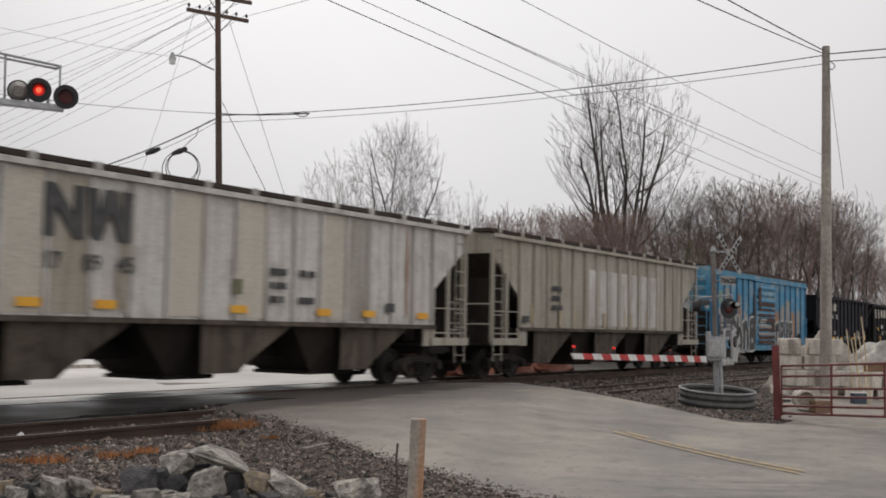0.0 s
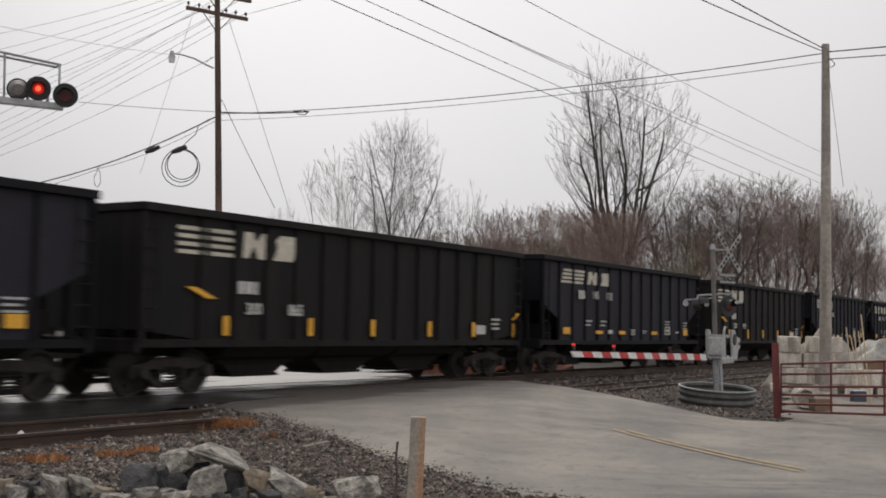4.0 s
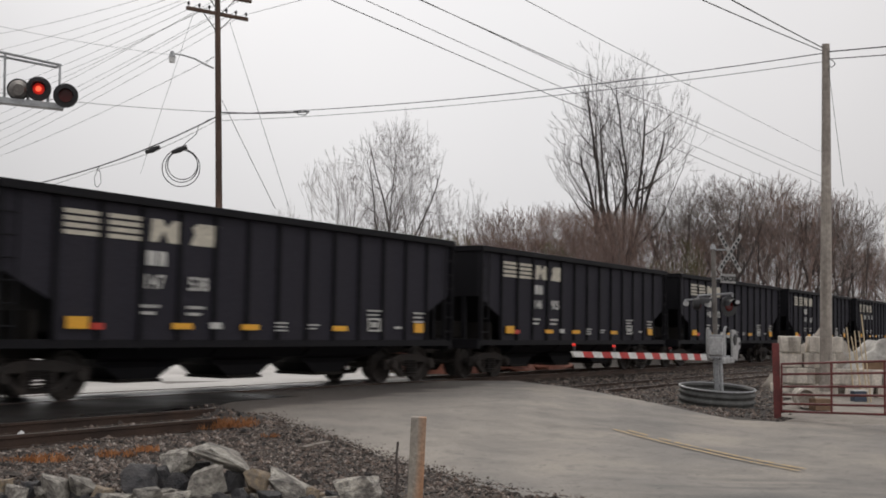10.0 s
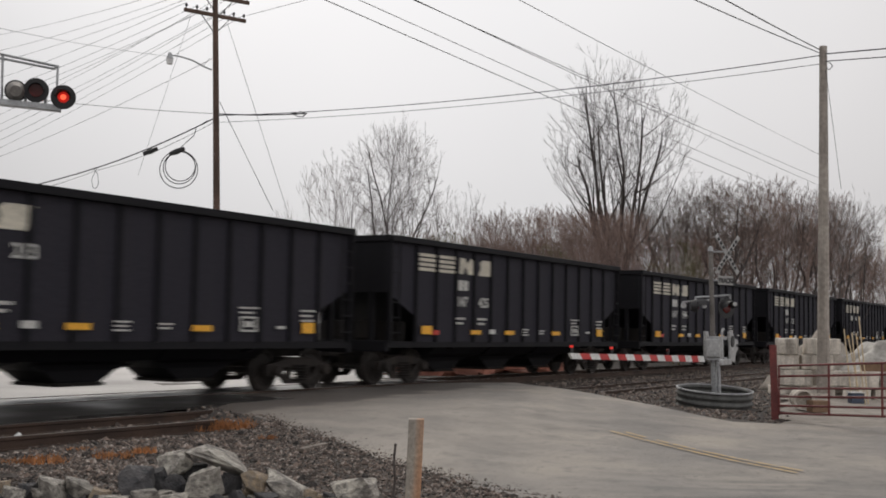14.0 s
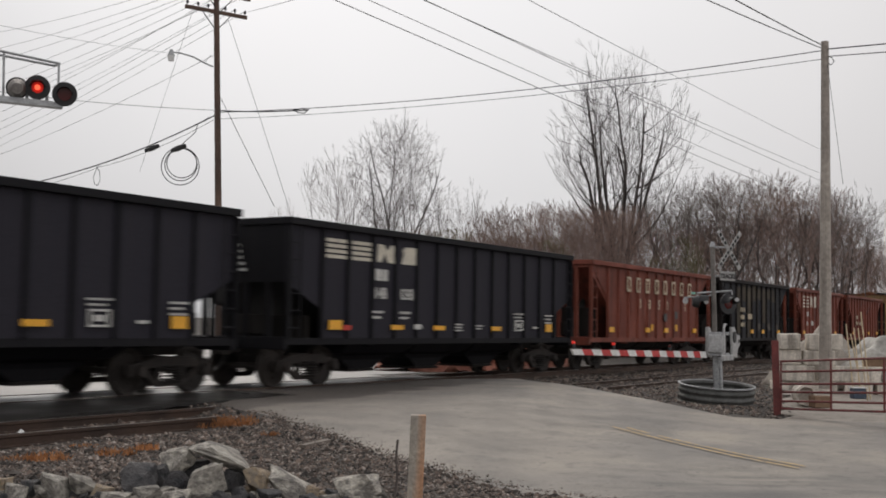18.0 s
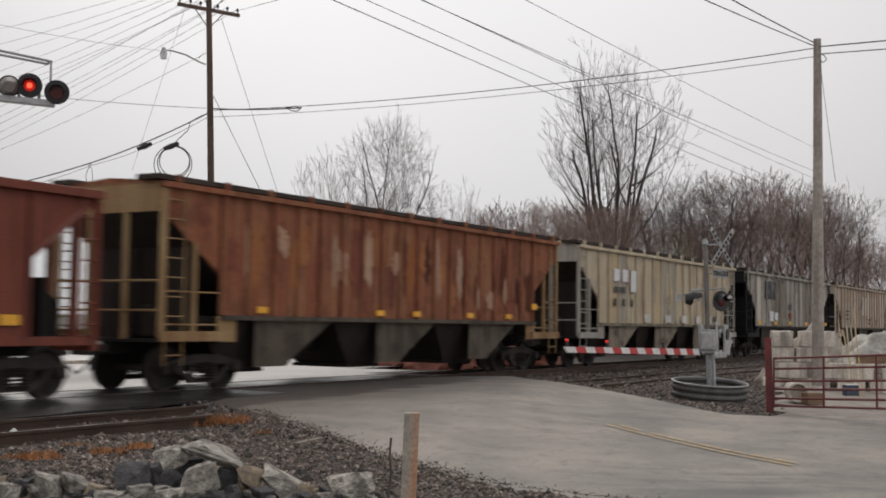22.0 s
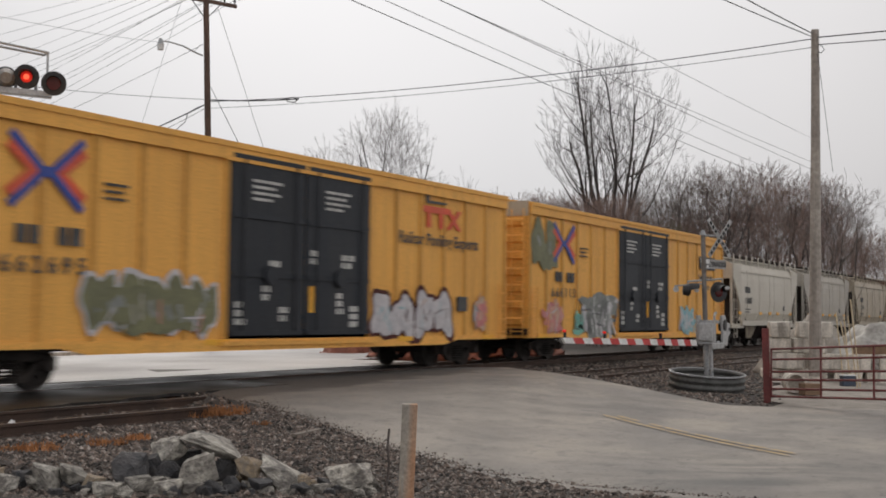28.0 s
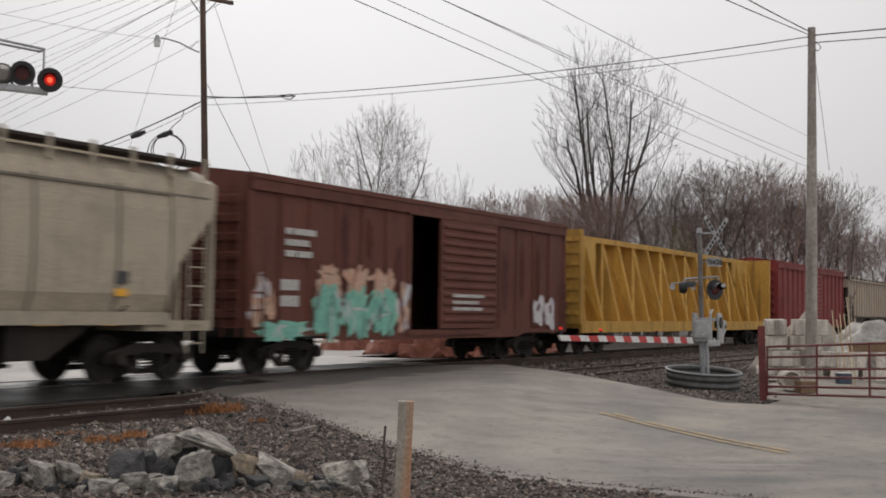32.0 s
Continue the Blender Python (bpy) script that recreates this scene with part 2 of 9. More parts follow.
M["handle"] = surface("pale_wood_handle", (0.56, 0.45, 0.30), (0.46, 0.36, 0.23), 0.7, grain=20, bump=0.1)
M["sign_white"] = surface("worn_white_sign", (0.36, 0.352, 0.34), (0.26, 0.255, 0.245), 0.6, grain=20, bump=0.05, blotch=6)
M["mast_grey"] = surface("weathered_mast_steel", (0.25, 0.232, 0.215), (0.17, 0.155, 0.143), 0.6, 0.3, grain=20, bump=0.1, blotch=3)
M["galv_dark"] = surface("weathered_galvanised_steel", (0.13, 0.13, 0.125), (0.07, 0.07, 0.067), 0.6, 0.4, grain=16, bump=0.1, blotch=3)
M["tan_stone"] = surface("tan_quarried_stone", (0.36, 0.27, 0.17), (0.22, 0.19, 0.16), 0.85, grain=14, bump=0.6, blotch=4, vary=0.2)
M["tarp"] = surface("grey_sheeting", (0.42, 0.40, 0.365), (0.27, 0.255, 0.235), 0.6, grain=9, bump=0.5, blotch=2)
M["scrap"] = surface("weathered_scrap_wood", (0.22, 0.185, 0.155), (0.13, 0.11, 0.095), 0.9, grain=20, bump=0.4, blotch=4)
M["board"] = surface("brown_board", (0.24, 0.15, 0.09), (0.16, 0.1, 0.065), 0.8, grain=10, bump=0.3)
M["crate"] = surface("dark_blue_plastic", (0.05, 0.07, 0.11), None, 0.5, grain=20, bump=0.05)
M["post"] = surface("grey_post_wood", (0.40, 0.36, 0.30), (0.30, 0.27, 0.235), 0.9, grain=30, bump=0.4, blotch=6, streak=(0.55, 0.2, 0.045), streak_amount=1.0)


def per_piece(mat, lo, hi):
    """Vary the base colour from one loose piece of a mesh to the next."""
    n, l = mat.node_tree.nodes, mat.node_tree.links
    b = n["Principled BSDF"]
    src = b.inputs["Base Color"].links[0].from_socket
    geo, r, m = n.new("ShaderNodeNewGeometry"), n.new("ShaderNodeMapRange"), n.new("ShaderNodeMix")
    r.inputs["To Min"].default_value, r.inputs["To Max"].default_value = lo, hi
    m.data_type, m.blend_type = "RGBA", "MULTIPLY"
    m.inputs["Factor"].default_value = 1.0
    l.new(geo.outputs["Random Per Island"], r.inputs["Value"])
    l.new(src, m.inputs["A"])
    l.new(r.outputs[0], m.inputs["B"])
    l.new(m.outputs["Result"], b.inputs["Base Color"])


per_piece(M["gravel"], 0.10, 3.2)


def road_wear(mat):
    """Dark damp streaks across the road, thickest at one low spot, and grime where it meets the rails."""
    n, l = mat.node_tree.nodes, mat.node_tree.links
    b = n["Principled BSDF"]
    src = b.inputs["Base Color"].links[0].from_socket
    pos = n.new("ShaderNodeNewGeometry").outputs["Position"]

    def vec(op, a, v):
        q = n.new("ShaderNodeVectorMath")
        q.operation = op
        l.new(a, q.inputs[0])
        q.inputs[1].default_value = v
        return q

    def between(val, lo, hi, to_lo=0.0, to_hi=1.0):
        r = n.new("ShaderNodeMapRange")
        r.inputs["From Min"].default_value, r.inputs["From Max"].default_value = lo, hi
        r.inputs["To Min"].default_value, r.inputs["To Max"].default_value = to_lo, to_hi
        l.new(val, r.inputs["Value"])
        return r.outputs[0]

    def math_node(op, a, c):
        q = n.new("ShaderNodeMath")
        q.operation = op
        l.new(a, q.inputs[0])
        if isinstance(c, float):
            q.inputs[1].default_value = c
        else:
            l.new(c, q.inputs[1])
        return q.outputs[0]

    def blend(fac, a, c):
        m = n.new("ShaderNodeMix")
        m.data_type = "RGBA"
        l.new(fac, m.inputs["Factor"])
        l.new(a, m.inputs["A"])
        m.inputs["B"].default_value = (*c, 1)
        return m.outputs["Result"]

    for scale, lo, hi, tone, most in ((0.9, 0.48, 0.66, (0.155, 0.145, 0.135), 0.55), (3.4, 0.56, 0.68, (0.12, 0.112, 0.105), 0.5), (13.0, 0.62, 0.70, (0.075, 0.07, 0.066), 0.7)):
        spots = n.new("ShaderNodeTexNoise")
        spots.inputs["Scale"].default_value, spots.inputs["Detail"].default_value = scale, 5.0
        l.new(pos, spots.inputs["Vector"])
        src = blend(between(spots.outputs["Fac"], lo, hi, 0.0, most), src, tone)
    comb = n.new("ShaderNodeCombineXYZ")
    l.new(vec("DOT_PRODUCT", pos, (0.26, -0.43, 0)).outputs["Value"], comb.inputs[0])
    l.new(vec("DOT_PRODUCT", pos, (1.9, 1.15, 0)).outputs["Value"], comb.inputs[1])
    tex = n.new("ShaderNodeTexNoise")
    tex.inputs["Scale"].default_value, tex.inputs["Detail"].default_value = 1.0, 6.0
    l.new(comb.outputs[0], tex.inputs["Vector"])
    spot = between(vec("DISTANCE", pos, (13.3, 4.1, -0.34)).outputs["Value"], 0.3, 2.4, 0.85, 0.0)
    col = blend(math_node("MULTIPLY", between(tex.outputs["Fac"], 0.43, 0.6), spot), src, (0.10, 0.098, 0.096))
    edge = n.new("ShaderNodeTexNoise")
    edge.inputs["Scale"].default_value, edge.inputs["Detail"].default_value = 0.9, 5.0
    l.new(pos, edge.inputs["Vector"])
    across = math_node("ADD", vec("DOT_PRODUCT", pos, (-0.16, 1, 0)).outputs["Value"], math_node("MULTIPLY", edge.outputs["Fac"], 1.6))
    along = between(math_node("ADD", vec("DOT_PRODUCT", pos, (1, 0, 0)).outputs["Value"], math_node("MULTIPLY", edge.outputs["Fac"], 5.0)), 27.0, 33.5, 0.95, 0.1)
    col = blend(math_node("MULTIPLY", between(across, 11.35, 11.85), along), col, (0.045, 0.04, 0.036))
    mud = between(math_node("ADD", vec("DOT_PRODUCT", pos, (-0.30, 1, 0)).outputs["Value"], math_node("MULTIPLY", edge.outputs["Fac"], 2.4)), 3.2, 9.0, 0.0, 0.68)
    fade = between(vec("DOT_PRODUCT", pos, (1, 0, 0)).outputs["Value"], 14.0, 29.0, 1.0, 0.0)
    col = blend(math_node("MULTIPLY", mud, fade), col, (0.12, 0.098, 0.082))
    l.new(col, b.inputs["Base Color"])


road_wear(M["asphalt"])

# ---- the ground ----
ROAD_D, ROAD_N = Vector((0.588, 0.809)), Vector((0.809, -0.588))


def smooth(a, b, v):
    t = min(max((v - a) / (b - a), 0), 1)
    return t * t * (3 - 2 * t)


def road_z(x, y):
    return -0.34 + 0.32 * smooth(4.5, 13.0, y)


def road_half(s):
    """The road's two edges, across its axis, at s along it."""
    ragged = 0.22 * noise.noise(Vector((s * 0.5, 0, 7))) + 0.08 * noise.noise(Vector((s * 2.1, 0, 9)))
    left = float(np.interp(s, (0, 6, 9, 11.05, 11.55, 12.95, 14.8, 18.9, 30), (11.0, 9.6, 7.6, 5.95, 5.6, 5.15, 5.0, 4.5, 4.3))) + ragged
    right = float(np.interp(s, (-30, 15, 17.3, 18.1, 18.7, 19.0, 21.6, 25.3, 30), (34.0, 30.0, 23.0, 17.2, 15.2, 14.5, 14.6, 14.7, 15.2))) + 0.15 * noise.noise(Vector((s * 0.4, 5, 1)))
    return left, right


def ground_z(x, y):
    z = -0.42 + 0.22 * smooth(4.0, 11.0, y)
    z += 0.04 * noise.noise(Vector((x * 0.35, y * 0.35, 0))) + 0.02 * noise.noise(Vector((x * 1.3, y * 1.3, 3)))
    c, s = x * ROAD_N.x + y * ROAD_N.y, x * ROAD_D.x + y * ROAD_D.y
    if -32 < s < 30:
        a, b = road_half(s)
        near = max(a - c, c - b)
        if near < 1.1:
            z += (road_z(x, y) - 0.045 - z) * (1 - smooth(0.0, 1.1, near))
            if near < 0:
                z -= 0.05 * smooth(0.0, 0.5, -near)
    if y > 60 or x > 120:
        z += 0.02 * (max(y - 60, 0) + max(x - 120, 0)) * 0.2
    return z


def spaced(lo, hi, fine_lo, fine_hi, step, grow=1.35):
    v, out = fine_lo, []
    while v <= fine_hi:
        out.append(v)
        v += step
    d, v = step, out[-1]
    while v < hi:
        d *= grow
        v += d
        out.append(min(v, hi))
    d, v, low = step, fine_lo, []
    while v > lo:
        d *= grow
        v -= d
        low.append(max(v, lo))
    return low[::-1] + out


def sheet(name, xs, ys, height, material, keep=None):
    verts, faces, index = [], [], {}
    for i, x in enumerate(xs):
        for j, y in enumerate(ys):
            index[i, j] = len(verts)
            verts.append((x, y, height(x, y)))
    for i in range(len(xs) - 1):
        for j in range(len(ys) - 1):
            if keep is None or keep((xs[i] + xs[i + 1]) / 2, (ys[j] + ys[j + 1]) / 2):
                faces.append((index[i, j], index[i + 1, j], index[i + 1, j + 1], index[i, j + 1]))
    me = bpy.data.meshes.new(name)
    me.from_pydata(verts, [], faces)
    me.materials.append(material)
    return new(name, me)


ground = sheet("ground", spaced(-500, 900, -2, 36, 0.3), spaced(-500, 900, -2, 22, 0.3), ground_z, M["dirt"])
tagged(ground, "dark gravelly dirt ground beside the railway", "ground", kind="structure")


def build_road():
    verts, faces = [], []
    n = 28
    stations = [-30 + 0.5 * i for i in range(0, 121)]
    for s in stations:
        a, b = road_half(s)
        for k in range(n + 1):
            c = a + (b - a) * k / n
            p = ROAD_N * c + ROAD_D * s
            drop = 0.07 if k in (0, n) else 0.0
            z = road_z(p.x, p.y) + 0.012 * noise.noise(Vector((p.x * 0.8, p.y * 0.8, 0))) - drop
            z += (-0.035 - drop - z) * smooth(13.5, 14.2, p.y)
            verts.append((p.x, p.y, z))
    for i in range(len(stations) - 1):
        for k in range(n):
            q = i * (n + 1) + k
            faces.append((q, q + 1, q + n + 2, q + n + 1))
    me = bpy.data.meshes.new("road")
    me.from_pydata(verts, [], faces)
    me.materials.append(M["asphalt"])
    for p in me.polygons:
        p.use_smooth = True
    return tagged(new("road", me), "pale worn asphalt road leading over the crossing", "road", kind="structure")


build_road()
lot = sheet("pavement", spaced(-60, 75, -50, 60, 3.0), [18.55, 19.6] + [20.6 + 1.5 * i for i in range(24)], lambda x, y: -0.03 - 0.10 * smooth(19, 30, y), M["concrete_lot"],
            lambda x, y: x < 30.5 + (y - 20) * 1.45)
tagged(lot, "pale wet concrete yard beyond the railway", "pavement", kind="structure")


apron = sheet("pavement", [20.0 + 0.5 * i for i in range(36)], [1.0 + 0.5 * i for i in range(17)], lambda x, y: ground_z(x, y) + 0.035, M["apron"],
              lambda x, y: y < 6.7 + (x - 24.9) * 0.26 and (x - 19.5) * 1.31 > (y - 0.9))
tagged(apron, "dusty pale ground at the foot of the block wall", "pavement", kind="structure")


def on_road(x, y, up=0.02):
    return (x, y, road_z(x, y) + up)


def yellow_lines():
    bm = bm_new()
    rnd = random.Random(4)
    a, b = Vector((18.40, 7.72)), Vector((15.50, 4.02))
    d = (b - a).normalized()
    n = Vector((-d.y, d.x))
    for off, start in ((-0.11, 0.0), (0.11, 0.02), (0.11, 0.23)):
        s, end = (b - a).length * start, (b - a).length * (1.0 if off < 0 or start > 0.1 else 0.10)
        while s < end:
            l = rnd.uniform(0.3, 0.8)
            for k in range(3):
                s0, s1 = s + l * k / 3, s + l * (k + 1) / 3
                q = [a + d * ss + n * (off + e) for e, ss in ((-0.028, s0), (0.028, s0), (0.028, s1), (-0.028, s1))]
                bm.faces.new([bm.verts.new(on_road(p.x, p.y, 0.024)) for p in q])
            s += l + rnd.uniform(0.0, 0.05)
    return tagged(part("road_marking", bm, M["yellow"], None), "worn double yellow centre line on the road", "road marking", kind="structure")


yellow_lines()


# ---- tracks ----
RAIL_PROFILE = [(-0.07, -0.17), (0.07, -0.17), (0.07, -0.155), (0.012, -0.14), (0.012, -0.05), (0.036, -0.04), (0.036, -0.004), (0.03, 0.0),
                (-0.03, 0.0), (-0.036, -0.004), (-0.036, -0.04), (-0.012, -0.05), (-0.012, -0.14), (-0.07, -0.155)]


def track(name, y, x0, x1, z, label, near_end=None):
    t = thing(name, label, "railway track", kind="structure")
    for s in (-1, 1):
        for a, b in [(x0, near_end if near_end and s < 0 else x1)]:
            bm = bm_new()
            yy = y + s * 0.7525
            add_loft(bm, [[(a, yy + p, z + q) for p, q in RAIL_PROFILE], [(b, yy + p, z + q) for p, q in RAIL_PROFILE]])
            r = part("rail", bm, M["rail"], t)
            bm = bm_new()
            add_box(bm, a, b, yy - 0.026, yy + 0.026, z - 0.001, z + 0.003)
            part("rail_head", bm, M["rail_top"], r, "polished rail top")
    bm = bm_new()
    add_box(bm, -0.11, 0.11, -1.3, 1.3, -0.33, -0.165)
    me = finish(bm, "tie", M["tie"], bevel=0.012)
    rnd = random.Random(8)
    x = max(x0, -6)
    while x < min(x1, 75):
        o = new("tie", me)
        o.parent = t
        o.matrix_basis = pose(x, y + rnd.uniform(-0.05, 0.05), z + rnd.uniform(-0.01, 0.01), 0, 0, rnd.uniform(-1.5, 1.5))
        x += 0.55
    return t


track("track_main", 17.70, -150, 420, 0.0, "main line track with worn rails on ballast")
track("track_siding", 13.25, -60, 15.3, -0.03, "rusty siding track beside the main line", 13.8)
track("track_siding", 13.15, 27.6, 120, -0.12, "rusty siding track beyond the road")

for y0, y1 in ((14.1, 16.88), (17.03, 18.37)):
    bm = bm_new()
    n = 40
    rnd = random.Random(int(y0))
    row = [(6.0 + (13.0 if y0 < 15 else 22.5) * i / n, y0 + (1.0 * smooth(9, 19, 6.0 + 13.0 * i / n) + 0.25 * noise.noise(Vector((i * 0.4, 0, 2))) if y0 < 15 else 0)) for i in range(n + 1)]
    for (xa, ya), (xb, yb) in zip(row, row[1:]):
        bm.faces.new([bm.verts.new(p) for p in ((xa, ya, -0.030 if y0 < 15 else -0.012), (xb, yb, -0.030 if y0 < 15 else -0.012), (xb, y1, -0.010), (xa, y1, -0.010))])
        bm.faces.new([bm.verts.new(p) for p in ((xa, ya, -0.08), (xb, yb, -0.08), (xb, yb, -0.030 if y0 < 15 else -0.012), (xa, ya, -0.030 if y0 < 15 else -0.012))])
    add_box(bm, 6.0, 19.0 if y0 < 15 else 28.5, y1 - 0.1, y1, -0.25, -0.012)
    bmesh.ops.remove_doubles(bm, verts=bm.verts, dist=0.0005)
    tagged(part("crossing_panel", bm, M["damp"], None), "dark damp asphalt infill of the level crossing", "level crossing", kind="structure")

# ---- the train ----
TRACK_Y, HALF = 17.70, 1.54
V, A = -17.501, -0.058            # metres a second, and its slow gain


def advance(t):
    return V * t + 0.5 * A * (t - 16) ** 2


def paint(name, base, other=None, dirt=(0.1, 0.085, 0.07), amount=0.35, rough=0.55, patch=None, patch_amount=0.0, blotch=0.7, gloss=0.22):
    return surface(name, base, other, rough, 0.0, 26, 0.12, blotch, 0.6, dirt, amount, patch, patch_amount, 0.06, gloss=gloss)


